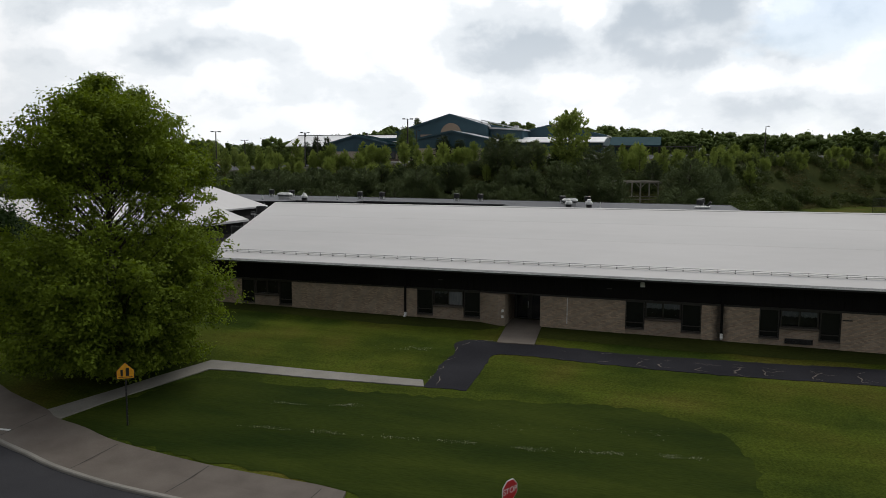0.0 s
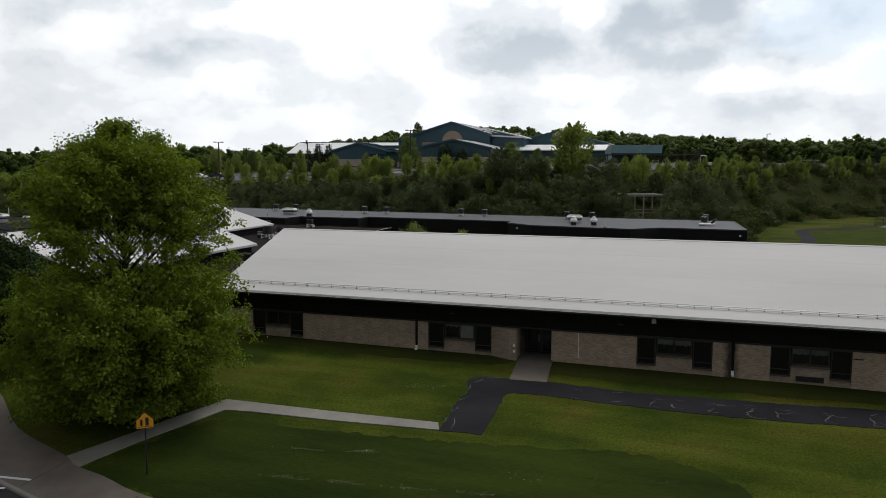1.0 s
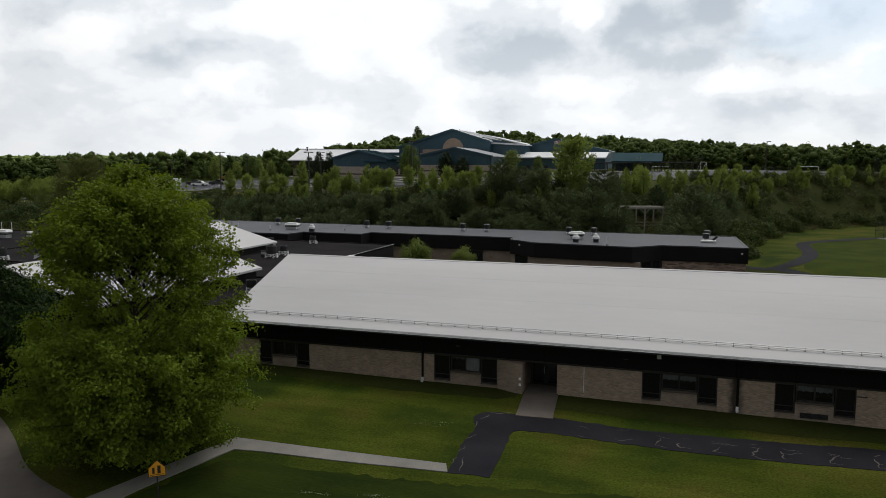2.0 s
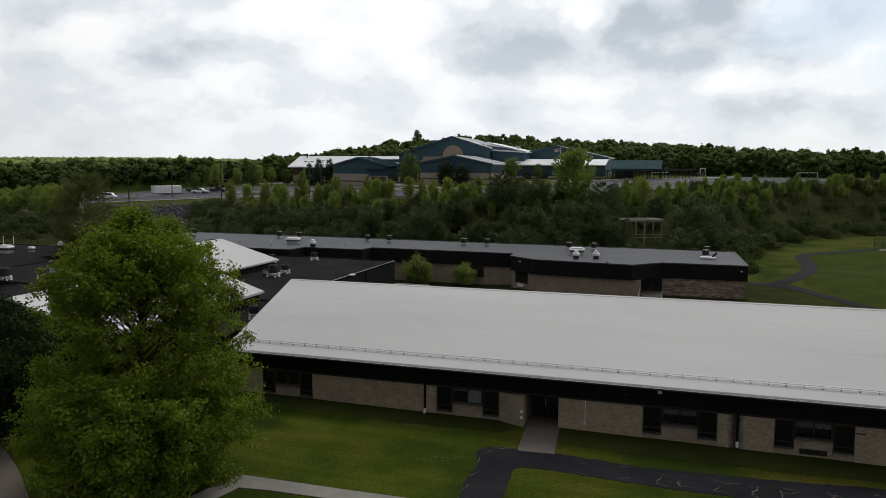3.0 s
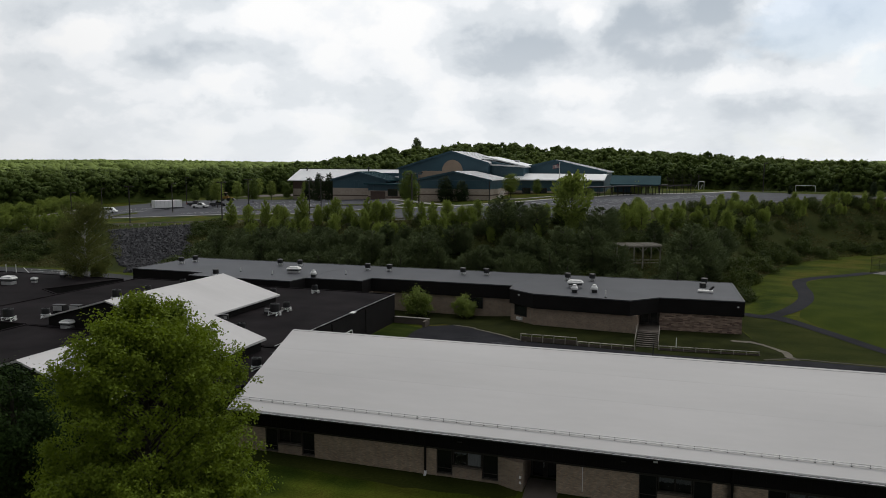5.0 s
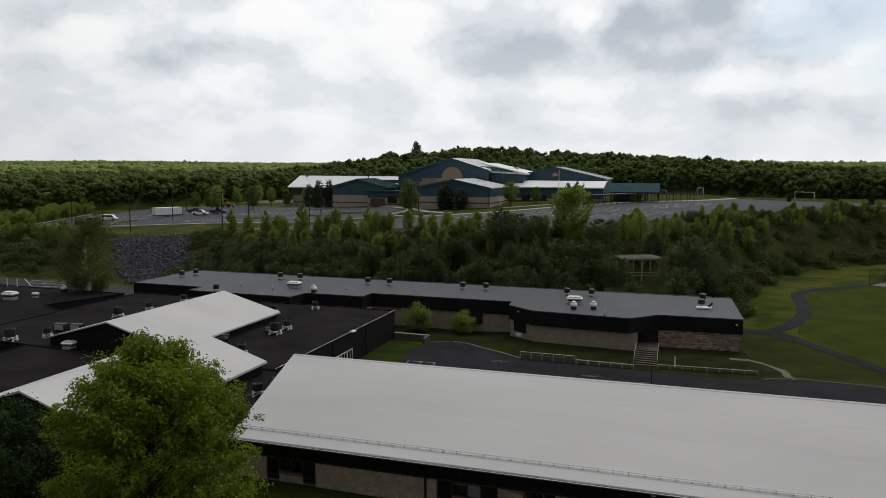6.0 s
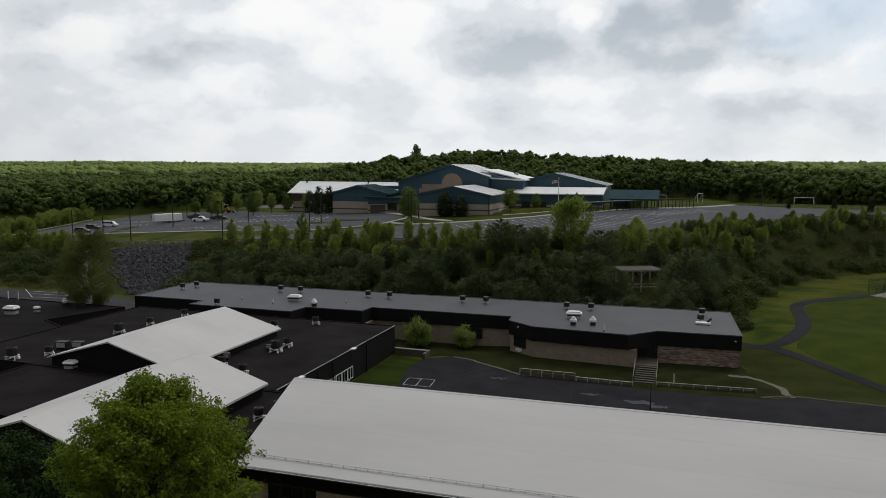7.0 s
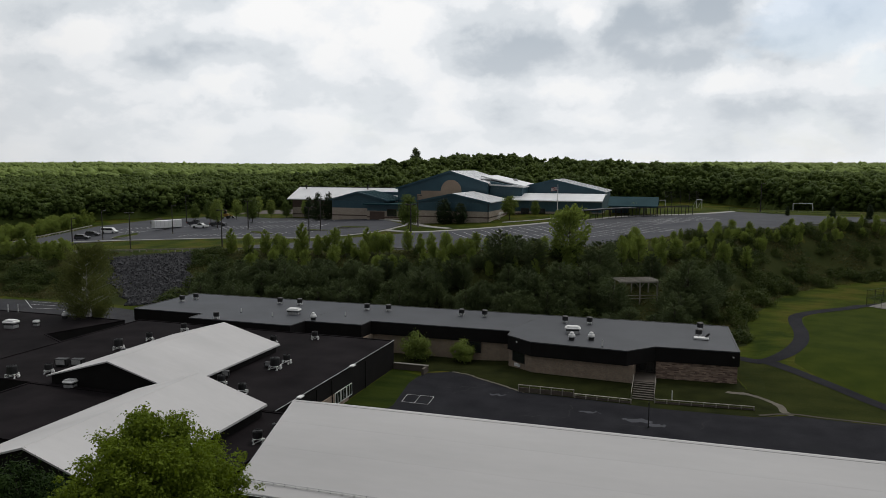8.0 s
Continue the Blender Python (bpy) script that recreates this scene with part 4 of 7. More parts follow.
        for k in range(n + 1):
            w = 0.035 * (0.4 + rng.random())
            dx, dy = -math.sin(a) * w, math.cos(a) * w
            z = gz(x, y) + 0.047
            pair = bm.verts.new((x + dx, y + dy, z)), bm.verts.new((x - dx, y - dy, z))
            if left:
                bm.faces.new((left[0], pair[0], pair[1], left[1]))
            left = pair
            a = heading + rng.uniform(-0.8, 0.8)
            x, y = x + math.cos(a) * 0.3, y + math.sin(a) * 0.3
    solid("court_cracks", bm, ROOM_SHADE_CRACK, "dark jagged cracks in the court asphalt", "crack", "structure")


court_cracks()
draped("field_path", ribbon(smooth_line([(7.2, 113.6), (11.5, 112.6), (15.0, 116.5), (17.8, 124.0), (19.1, 132.0), (19.4, 140.5), (20.6, 147.0), (24.6, 152.4), (31.4, 158.6), (36.8, 163.6), (60, 176)], 5), 2.3), ASPHALT_SEALED, 0.05, label="narrow winding tarmac path round the field", category="path")
draped("field_path_lower", ribbon(smooth_line([(11.5, 112.6), (14.0, 109.3), (19.1, 102.9), (23.4, 97.0), (34, 84)], 5), 1.9), ASPHALT_SEALED, 0.055, label="narrow tarmac path sloping down beside the field", category="path")
draped("field_slab", [(35.6, 162.0), (47, 152), (60, 164), (46, 176)], CONCRETE_PALE, 0.06, label="pale paved sports area behind a mesh fence", category="pavement")
draped("staff_car_park", [(-170, 96), (-150, 116), (-118, 117.5), (-104, 115.5), (-97, 112), (-90, 104), (-90, 96), (-106, 95)], ASPHALT, 0.05, label="dark asphalt car park below the bank", category="car park")
for a, b in (((-134.3, 117.1), (-125.1, 110.4)), ((-131, 115.8), (-117, 116.2)), ((-128.5, 113.4), (-114.6, 114.4)), ((-125.1, 110.4), (-112, 112.3))):
    draped("parking_line", ribbon([a, b], 0.13), PAINT_WHITE, 0.07, label="white parking bay line", category="marking")
draped("bank_slab", [(-96.5, 99.6), (-90.2, 99.0), (-90.2, 103.2), (-97.5, 103.8)], CONCRETE_PALE, 0.07, label="pale concrete loading slab beside the flat building", category="pavement")

# upper grounds
draped("lower_lot", [(-196, 155), (-186, 155), (-187, 166), (-179, 176), (-166, 180.5), (-155, 182.2), (-129, 183.0), (-110, 181.0), (-97, 181.2), (-87, 191), (-84, 201), (-84, 212), (-94, 224), (-109, 234.5), (-126, 236), (-150, 241), (-168, 250), (-188, 252), (-212, 250), (-222, 230), (-215.5, 207), (-211, 190), (-204, 171)], ASPHALT_OLD, 0.12, label="grey asphalt school car park", category="car park")
draped("main_lot", smooth_line([(-108, 160), (-84, 155.5), (-60, 153.2), (-29, 152.5), (-14, 169), (2, 192.5), (18, 203.5), (31, 217.5), (43, 227)], 2) + [(60, 240), (52, 249), (33, 252.5), (16, 258.5), (4, 246), (-17, 232.8), (-41, 205), (-61.4, 192.2), (-74, 187), (-86, 178), (-98, 170), (-110, 165)], ASPHALT_OLD, 0.12, label="wide grey asphalt car park at the top of the bank", category="car park")
draped("far_lot", [(-178, 262), (-148, 256), (-140, 268), (-150, 290), (-185, 290)], CONCRETE, 0.12, label="pale paved yard behind the trees", category="pavement")
for name, pts, w in (("lot_kerb", [(-190, 178), (-179, 180.2), (-155, 181.4), (-129, 182.2), (-110, 180.2), (-97, 180), (-85.5, 190), (-82.8, 200.5), (-83.0, 213), (-93, 225.5), (-109, 236)], 1.3),
                     ("school_walk", [(-83, 196), (-72, 189.5), (-61.4, 192.5), (-50, 198.5), (-40.7, 205.3), (-28, 218), (-16.7, 233.2), (4, 247), (16, 259.5)], 2.4),
                     ("entrance_walk", [(-109, 237), (-98, 229), (-84, 217), (-74, 205), (-64, 197)], 2.2),
                     ("side_walk", [(-52, 212), (-44, 216), (-37, 221), (-30, 218)], 1.5)):
    draped(name, ribbon(smooth_line(pts, 4), w), WALK_PALE, 0.2, 0.15, "pale concrete kerbside walk of the school", "pavement")


def stall_lines(name, origin, heading, count, gap, length, lean=0.0):
    """A row of parking bay lines."""
    h = radians(heading)
    d, n = Vector((math.cos(h), math.sin(h))), Vector((-math.sin(h + lean), math.cos(h + lean)))
    bm = bmesh.new()
    for k in range(count):
        a = Vector(origin) + d * gap * k
        b = a + n * length
        for s in range(2):
            p, q = a.lerp(b, s / 2), a.lerp(b, (s + 1) / 2)
            bm.faces.new([bm.verts.new((v.x + d.x * o, v.y + d.y * o, gz(v.x, v.y) + 0.17)) for v, o in ((p, -0.085), (p, 0.085), (q, 0.085), (q, -0.085))])
    solid(name, bm, PAINT_WHITE, "row of white parking bay lines", "marking", "structure")


for o, hd, c, g, ln in (((-57, 182), 32, 11, 2.75, 5.2), ((-52, 174), 32, 12, 2.75, 10.5), ((-42, 164.5), 36, 9, 2.75, 10.5), ((-24, 193), 47, 14, 2.75, 10.5), ((-20, 178), 47, 11, 2.75, 10.5), ((-6, 216), 42, 9, 2.75, 10),
                        ((-150, 188), 3, 17, 2.7, 5.2), ((-150, 205), 3, 15, 2.7, 10.5), ((-148, 224), 3, 13, 2.7, 5.2), ((-200, 200), 8, 9, 2.75, 5.2), ((-196, 214), 5, 10, 2.75, 5.2)):
    stall_lines("parking_lines", o, hd, c, g, ln)


def island(x, y, w, d, heading):
    """A raised planted island with a pale kerb."""
    root = thing("traffic_island", (x, y, gz(x, y) + 0.1), "grassy traffic island with a pale kerb in the car park", "traffic island", "car park islands", rz=heading)
    outline = [(math.cos(a) * w / 2 * (abs(math.cos(a)) ** -0.3 if abs(math.cos(a)) > 0.2 else 1), math.sin(a) * d / 2) for a in (k * math.pi / 8 for k in range(16))]
    part("kerb", prism(outline, -0.3, 0.14), CONCRETE_PALE, root)
    part("turf", prism([(u * 0.93, v * 0.86) for u, v in outline], 0.1, 0.19), LAWN, root)


island(-124, 194, 13, 3.4, -28)
island(-96, 205, 14, 4.2, 12)
island(-106, 198.5, 12, 2.6, 0)
island(-175.0, 194.5, 20, 4.5, 104)
clover()

# ---- the long building with the white roof ----
def downspout(parent, x, y, z0, z1, mat=None, shoe=True):
    d = part("downspout", box(x - 0.07, x + 0.07, y - 0.16, y - 0.04, z0 + 0.25, z1, bevel=0.015), mat or FASCIA, parent)
    if shoe:
        bm = box(x - 0.08, x + 0.08, y - 0.18, y - 0.03, z0, z0 + 0.3, bevel=0.02)
        box(x - 0.07, x + 0.07, y - 0.32, y - 0.1, z0 - 0.02, z0 + 0.1, bm)
        part("splash_shoe", bm, WHITE_METAL, d, "white plastic downspout shoe")
    return d


def window_unit(parent, x0, x1, y, z0, z1, panes=2, label="", blind=0.0, depth=0.14, glass=None, metal=None):
    """A framed window in a wall that faces -y."""
    fr = 0.07
    bm = box(x0, x1, y, y + depth, z1 - fr, z1)
    box(x0, x1, y, y + depth, z0, z0 + fr, bm)
    step = (x1 - x0) / panes
    for k in range(panes + 1):
        c = x0 + k * step
        a = c - (fr / 2 if 0 < k < panes else (0 if k == 0 else fr))
        box(a, a + fr, y + 0.004, y + depth - 0.004, z0 + fr, z1 - fr, bm)
    root = part("window_frame", bm, metal or BRONZE, parent, label)
    for k in range(panes):
        a, b = x0 + k * step + fr * 0.6, x0 + (k + 1) * step - fr * 0.6
        part("pane", box(a, b, y + 0.06, y + 0.075, z0 + fr, z1 - fr), glass or GLASS, root)
        if blind:
            low = z1 - fr - blind * (z1 - z0)
            n = 24
            edge = [(a + 0.02 + (b - a - 0.04) * j / n, low + 0.07 * abs(math.sin(2.5 * math.pi * j / n + k)) + 0.03 * math.sin(j * 1.9)) for j in range(n + 1)]
            part("curtain", extrude_profile(edge + [(b - 0.02, z1 - fr), (a + 0.02, z1 - fr)], y + 0.085, y + 0.1, "y"), BLIND, root, "pale short curtain with a wavy hem")
    # added dark sheet behind the panes, in place of the room's shade
    part("dark_room", box(x0 + 0.01, x1 - 0.01, y + depth + 0.02, y + depth + 0.05, z0 + 0.01, z1 - 0.01), ROOM_SHADE_CRACK, root)
    return root


def main_building():
    root = thing("classroom_building", (-10, 46.87, 0.0), "long low tan brick school building with a broad white roof", "building", ry=-0.45)
    Z0, ZT, T = -0.5, 2.06, 0.3
    W, E = -25.0, 42.0
    # facade left to right: brick piers between window bays, a recessed doorway
    bays = ((-21.4, -17.1), (-7.3, -2.75), (6.77, 11.3), (14.56, 18.95), (26.2, 30.8))
    door = (-0.9, 1.33)
    edges = sorted([v for b in bays for v in b] + list(door))
    runs = list(zip([W + 0.8] + edges[1::2], edges[0::2] + [E]))
    for a, b in runs:
        dy = -0.5 if (a < -2 < b or abs(a - 1.33) < 0.01) and b - a < 6 else 0.0
        if abs(a + 2.75) < 0.01:
            part("brick_wall", prism([(a, 0), (a, T), (b, T + 1.5), (b, -0.55), (b - 0.5, -0.55)], Z0, ZT), BRICK, root)
        else:
            part("brick_wall", box(a, b, dy * 0, T, Z0, ZT), BRICK_STAINED, root)
    for k, (a, b) in enumerate(bays):
        side = (b - a) * 0.26
        m0, m1 = a + side, b - side
        window_unit(root, a, m0 - 0.03, 0.06, 0.32, ZT, 1, "tall dark glazed panel", glass=GLASS_DARK)
        window_unit(root, m0 + 0.03, m1 - 0.03, 0.06, 1.02, ZT, 2, "pair of framed window panes", 0.36 if k > 1 else (0.2 if k else 0.0), metal=POLE_BROWN)
        window_unit(root, m1 + 0.03, b, 0.06, 0.32, ZT, 1, "tall dark glazed panel", glass=GLASS_DARK)
        if k == 1:
            part("window_panel", box((m0 + m1) / 2 + 0.06, m1 - 0.1, 0.10, 0.115, 1.1, ZT - 0.08), BLIND, root, "pale grey panel in place of a pane")
        for c0, c1 in ((a, m0 - 0.03), (m1 + 0.03, b)):
            part("transom", box(c0 + 0.07, c1 - 0.07, 0.07, 0.115, 0.66, 0.71), POLE_BROWN, root)
        for c0, c1, top in ((a, m0, 0.32), (m0, m1, 0.96), (m1, b, 0.32)):
            part("spandrel", box(c0 + 0.002, c1 - 0.002, 0.05, T, Z0, top - 0.06), BRICK, root)
        part("window_sill", box(m0, m1, -0.06, T, 0.9, 1.0, bevel=0.015), CONCRETE, root, "pale stone window sill")
        for c0, c1 in ((a, m0), (m1, b)):
            part("window_sill", box(c0 + 0.003, c1 - 0.003, -0.04, T, 0.26, 0.315, bevel=0.01), CONCRETE, root)
        if k == 3:
            bm = box(m0 + 0.3, m1 - 0.3, -0.03, 0.045, 0.05, 0.36)
            for s in range(5):
                box(m0 + 0.34, m1 - 0.34, -0.06, -0.025, 0.08 + s * 0.055, 0.105 + s * 0.055, bm)
            part("wall_louvre", bm, BLACK_METAL, root, "black air louvre low in the wall")
    # doorway: recess with a pair of dark doors
    x0, x1 = door
    part("recess_wall", box(x0 - 0.2, x0, 0.31, 2.3, Z0, ZT), BRICK, root)
    part("recess_wall", box(x1, x1 + 0.2, 0.31, 2.3, Z0, ZT), BRICK, root)
    part("recess_ceiling", box(x0 - 0.2, x1 + 0.2, 0.0, 2.4, ZT + 0.004, ZT + 0.1), FASCIA, root)
    for a, b in ((x0 + 0.05, (x0 + x1) / 2 - 0.01), ((x0 + x1) / 2 + 0.01, x1 - 0.05)):
        d = part("door", box(a, b, 2.2, 2.26, -0.2, ZT - 0.05, bevel=0.01), BRONZE, root, "dark glazed entrance door")
        part("door_glass", box(a + 0.15, b - 0.15, 2.185, 2.198, 0.1, ZT - 0.25), CAR_GLASS, d)
        part("door_handle", box(b - 0.13, b - 0.09, 2.12, 2.18, 0.75, 1.25), GALV, d, "metal pull handle")
    # closing walls and floor
    part("rear_wall", box(W, E, 19.1, 19.4, Z0, 3.4), BRICK, root)
    part("end_wall", box(W + 0.8, W + 1.1, 0.31, 19.09, Z0, 3.4), BRICK, root)
    part("end_wall", box(E - 0.3, E, 0.31, 19.09, Z0, 3.4), BRICK, root)
    # unseen floor and inner wall, interior shade put into their near-black colour
    part("floor_slab", box(W + 1.11, E - 0.31, 2.45, 19.05, -0.3, -0.05), ROOM_SHADE_CRACK, root)
    part("inner_wall", box(W + 1.11, E - 0.31, 3.6, 3.7, -0.04, 3.3), ROOM_SHADE_CRACK, root)
    # dark siding above the brick, ribbed
    bm = box(W + 0.8, E, 0.02, 0.12, ZT + 0.11, 3.42)
    k = W + 0.8
    while k < E:
        box(k, k + 0.05, -0.012, 0.021, ZT + 0.115, 3.4, bm)
        k += 0.42
    part("siding", bm, FASCIA, root, "dark ribbed metal siding under the eaves")
    part("siding_trim", box(W + 0.8, E, -0.03, 0.16, ZT + 0.012, ZT + 0.11), BRONZE, root)
    # roof: front and rear slopes, with gable ends and ridge cap
    ey, ez, ry, rz = -0.87, 3.72, 11.1, 7.24
    by, bz = ry + 9.0, rz - 3.2    # rear eaves
    bm = extrude_profile([(ey, ez), (ry, rz), (by, bz), (by, bz - 0.16), (ry, rz - 0.2), (ey, ez - 0.16)], W - 0.15, E + 0.3)
    for v in bm.verts:
        if v.co.x < 0 and v.co.y < 0:
            v.co.x += 1.05                # the end runs slightly askew
    part("roof", bm, ROOF_WHITE, root, "broad white membrane roof with faint seams")
    WE = W + 0.9
    for x in (W + 1.3, E - 0.1):
        part("gable_wall", extrude_profile([(0.32, 3.405), (19.3, 3.405), (19.3, bz - 0.05), (ry, rz - 0.25), (0.32, 3.7)], x - 0.2, x), FASCIA, root)
    part("ridge_cap", extrude_profile([(ry - 0.2, rz - 0.03), (ry, rz + 0.03), (ry + 0.2, rz - 0.03), (ry + 0.2, rz - 0.1), (ry - 0.2, rz - 0.1)], W, E), ROOF_WHITE, root, "white metal ridge cap")
    slope = (rz - ez) / (ry - ey)
    for v in (4.6, 7.9):
        part("roof_seam", extrude_profile([(v, ez + slope * (v - ey) + 0.003), (v + 0.1, ez + slope * (v + 0.1 - ey) + 0.005), (v + 0.12, ez + slope * (v + 0.12 - ey) - 0.01), (v, ez + slope * (v - ey) - 0.02)], W + 0.6, E), ROOF_WHITE, root)
    part("eave_edge", box(WE, E, ey - 0.02, ey + 0.05, ez - 0.26, ez - 0.02), WHITE_METAL, root, "white metal eave edge")
    part("gutter", extrude_profile([(ey - 0.16, ez - 0.1), (ey - 0.16, ez - 0.24), (ey - 0.03, ez - 0.26), (ey - 0.03, ez - 0.1), (ey - 0.05, ez - 0.1), (ey - 0.05, ez - 0.23), (ey - 0.14, ez - 0.22), (ey - 0.14, ez - 0.1)], WE, E), BLACK_METAL, root, "dark metal gutter")
    part("gutter_lip", box(WE, E, ey - 0.195, ey - 0.145, ez - 0.125, ez - 0.09), WHITE_METAL, root, "bright rolled lip of the gutter")
    spots = []
    k = WE + 0.1
    while k < E:
        spots.append((k, 0, 0))
        k += 0.75
    pieces("gutter_strap", box(0, 0.07, ey - 0.205, ey - 0.03, ez - 0.088, ez - 0.075), GALV, root, spots)
    part("soffit", box(WE, E, ey + 0.06, 0.0, ez - 0.3, ez - 0.27), FASCIA, root)
    # snow rail: posts with two bars
    v = ey + 1.15
    zr = ez + slope * 1.15
    post = box(0, 0.07, v - 0.02, v + 0.16, zr - 0.01, zr + 0.05)
    box(0.02, 0.05, v, v + 0.04, zr + 0.04, zr + 0.2, post)
    spots = []
    k = WE + 0.2
    while k < E:
        spots.append((k, 0, 0))
        k += 1.0
    pieces("snow_rail_bracket", post, BRONZE, root, spots)
    part("snow_rail_bar", rod((WE, v - 0.03, zr + 0.1), (E, v - 0.03, zr + 0.1), 0.03, sides=8), WHITE_METAL, root, "long white snow rail bar")
    part("snow_rail_bar", rod((WE, v + 0.05, zr + 0.19), (E, v + 0.05, zr + 0.19), 0.024, sides=8), GALV, root, "long dull metal snow rail bar")
    # downspouts, conduit, wall lamp, small boxes
    downspout(root, -8.12, 0, 0.1, 3.3)
    downspout(root, 12.47, 0, 0.1, 3.3)
    downspout(root, 31.5, 0, 0.1, 3.3)
    part("conduit", rod((3.1, -0.03, 0.35), (3.1, -0.03, 2.05), 0.022, sides=8), WHITE_METAL, root, "white conduit on the brick")
    lamp = box(7.64, 7.92, -0.22, 0.0, 3.02, 3.1, bevel=0.01)
    lathe([(0.05, 3.1), (0.13, 3.12), (0.14, 3.26), (0.08, 3.34), (0.02, 3.36)], 12, (7.78, -0.16), lamp)
    part("wall_lamp", lamp, WHITE_METAL, root, "small white floodlight on the siding")
    for x in (5.6, -5.7, 24.7):
        part("wall_bracket", box(x, x + 0.3, -0.08, 0.0, 2.75, 2.81), BRONZE, root)
    for z in (0.55, 0.95):
        part("wall_tap", box(-1.12, -0.98, -0.63, -0.56, z, z + 0.16), WHITE_METAL, root, "small white fitting on the pier")
    part("wall_plate", box(18.98, 19.5, -0.05, -0.004, 1.62, 1.68), BLACK_METAL, root)


main_building()


# ---- the flat-roofed wings on the west side ----
def flat_block(name, outline, z1, label, roof_mat, edge=0.22, z0=-0.6, wall=None, band=0.0, roofed=True):
    """A flat-roofed block: walls, roof sheet, low parapet edge."""
    root = thing(name, (0, 0, 0), label, "building")
    part("wall", prism(outline, z0, z1 - 0.12 - band), wall or FASCIA, root)
    if band:
        part("fascia", prism(outline, z1 - 0.12 - band + 0.002, z1 - 0.122), FASCIA, root)
    cx, cy = sum(p[0] for p in outline) / len(outline), sum(p[1] for p in outline) / len(outline)
    part("roof", prism(outline, z1 - 0.12, z1), roof_mat, root)
    n = len(outline)
    bm = bmesh.new()
    for k in range(n):
        a, b = Vector(outline[k]), Vector(outline[(k + 1) % n])
        d = (b - a).normalized()
        m = Vector((-d.y, d.x))
        prism([tuple(a - m * 0.06), tuple(b - m * 0.06), tuple(b + m * edge), tuple(a + m * edge)], z1 + 0.002, z1 + 0.1, bm)
    part("roof_edge", bm, ROOF_BLACK if roof_mat is ROOF_BLACK else BLACK_METAL, root)
    return root


west = flat_block("west_wing", [(-39.75, 62.0), (-39.75, 94.4), (-84.5, 94.4), (-84.5, 62.0)], 4.0, "black flat-roofed school wing with dark siding", ROOF_BLACK)
bm = box(-39.74, -39.6, 70.2, 79.0, -0.5, 1.9)
part("brick_wall", bm, BRICK, west, "tan brick below the dark siding")
for k in range(3):
    y = 75.2 + k * 1.6
    bm = box(-39.6, -39.52, y, y + 0.06, 0.5, 2.0)
    box(-39.6, -39.52, y + 1.4, y + 1.46, 0.5, 2.0, bm)
    box(-39.6, -39.52, y + 0.06, y + 1.4, 1.94, 2.0, bm)
    box(-39.6, -39.52, y + 0.06, y + 1.4, 0.5, 0.56, bm)
    box(-39.6, -39.52, y + 0.7, y + 0.75, 0.56, 1.94, bm)
    w = part("window_frame", bm, WHITE_METAL, west, "pale framed classroom window")
    part("pane", box(-39.58, -39.56, y + 0.07, y + 1.39, 0.57, 1.93), CAR_GLASS, w)
for y in (74.4, 84.0, 70.6):
    part("downspout", box(-39.62, -39.5, y, y + 0.12, -0.2, 3.8), FASCIA, west)
for y in (66.6, 79.8):
    part("roof_scupper", box(-39.9, -39.35, y, y + 0.9, 4.02, 4.16, bevel=0.02), WHITE_METAL, west, "white scupper on the roof edge")
part("edge_flashing", box(-39.70, -39.64, 62.0, 94.4, 4.102, 4.15), GALV, west, "pale metal edge strip")
far_west = flat_block("far_west_wing", [(-84.6, 60.0), (-84.6, 79.0), (-91.5, 82.4), (-87.5, 94.4), (-116, 94.4), (-122, 62.0)], 3.7, "black flat-roofed school wing further along", ROOF_BLACK)
front_link = flat_block("front_link", [(-35.3, 47.6), (-35.3, 61.9), (-72.0, 61.9), (-72.0, 47.6)], 3.97, "low black flat-roofed link between the wings", ROOF_BLACK)


def gable_roof(name, xr, y0, y1, zr, half, ze, label, base):
    """A white gabled roof that stands on a flat roof; black gable walls."""
    root = thing(name, (xr, 0, 0), label, "roof")
    part("gable_wall", extrude_profile([(-half + 0.4, base), (half - 0.4, base), (half - 0.4, ze - 0.1), (0, zr - 0.2), (-half + 0.4, ze - 0.1)], y0 + 0.35, y1 - 0.35, "y"), FASCIA, root, "black gable end")
    part("roof", extrude_profile([(-half, ze), (0, zr), (half, ze), (half, ze - 0.14), (0, zr - 0.16), (-half, ze - 0.14)], y0, y1, "y"), ROOF_WHITE, root, "white membrane roof slopes")
    part("ridge_cap", extrude_profile([(-0.10, zr - 0.02), (0, zr + 0.02), (0.10, zr - 0.02), (0, zr - 0.03)], y0, y1, "y"), ROOF_WHITE, root)
    for s in (-1, 1):
        part("eave_edge", box(s * half - 0.05, s * half + 0.05, y0, y1, ze - 0.2, ze - 0.142), GALV, root)


gable_roof("rear_gable_roof", -61.0, 62.2, 84.0, 7.42, 8.8, 5.0, "white gabled roof rising above the black flat roof", 3.9)
gable_roof("front_gable_roof", -48.0, 39.6, 61.0, 7.66, 8.0, 5.15, "white gabled roof behind the big tree", -0.6)


# ---- the long flat building behind the court ----
def rear_building():
    z1, band = 4.9, 2.0
    front = [(-89.0, 98.3), (-75.3, 98.3), (-75.3, 94.9), (-57.0, 94.9), (-56.5, 98.7), (-46.9, 98.9), (-46.7, 102.0), (-24.3, 102.3), (-24.1, 99.5), (-20.1, 96.5), (-7.1, 95.6), (-3.6, 99.3), (7.1, 99.8)]
    outline = front + [(6.5, 116.2), (-88.6, 114.2)]
    root = thing("rear_wing", (0, 0, 0), "long flat grey-roofed school wing with black fascia and tan brick", "building")
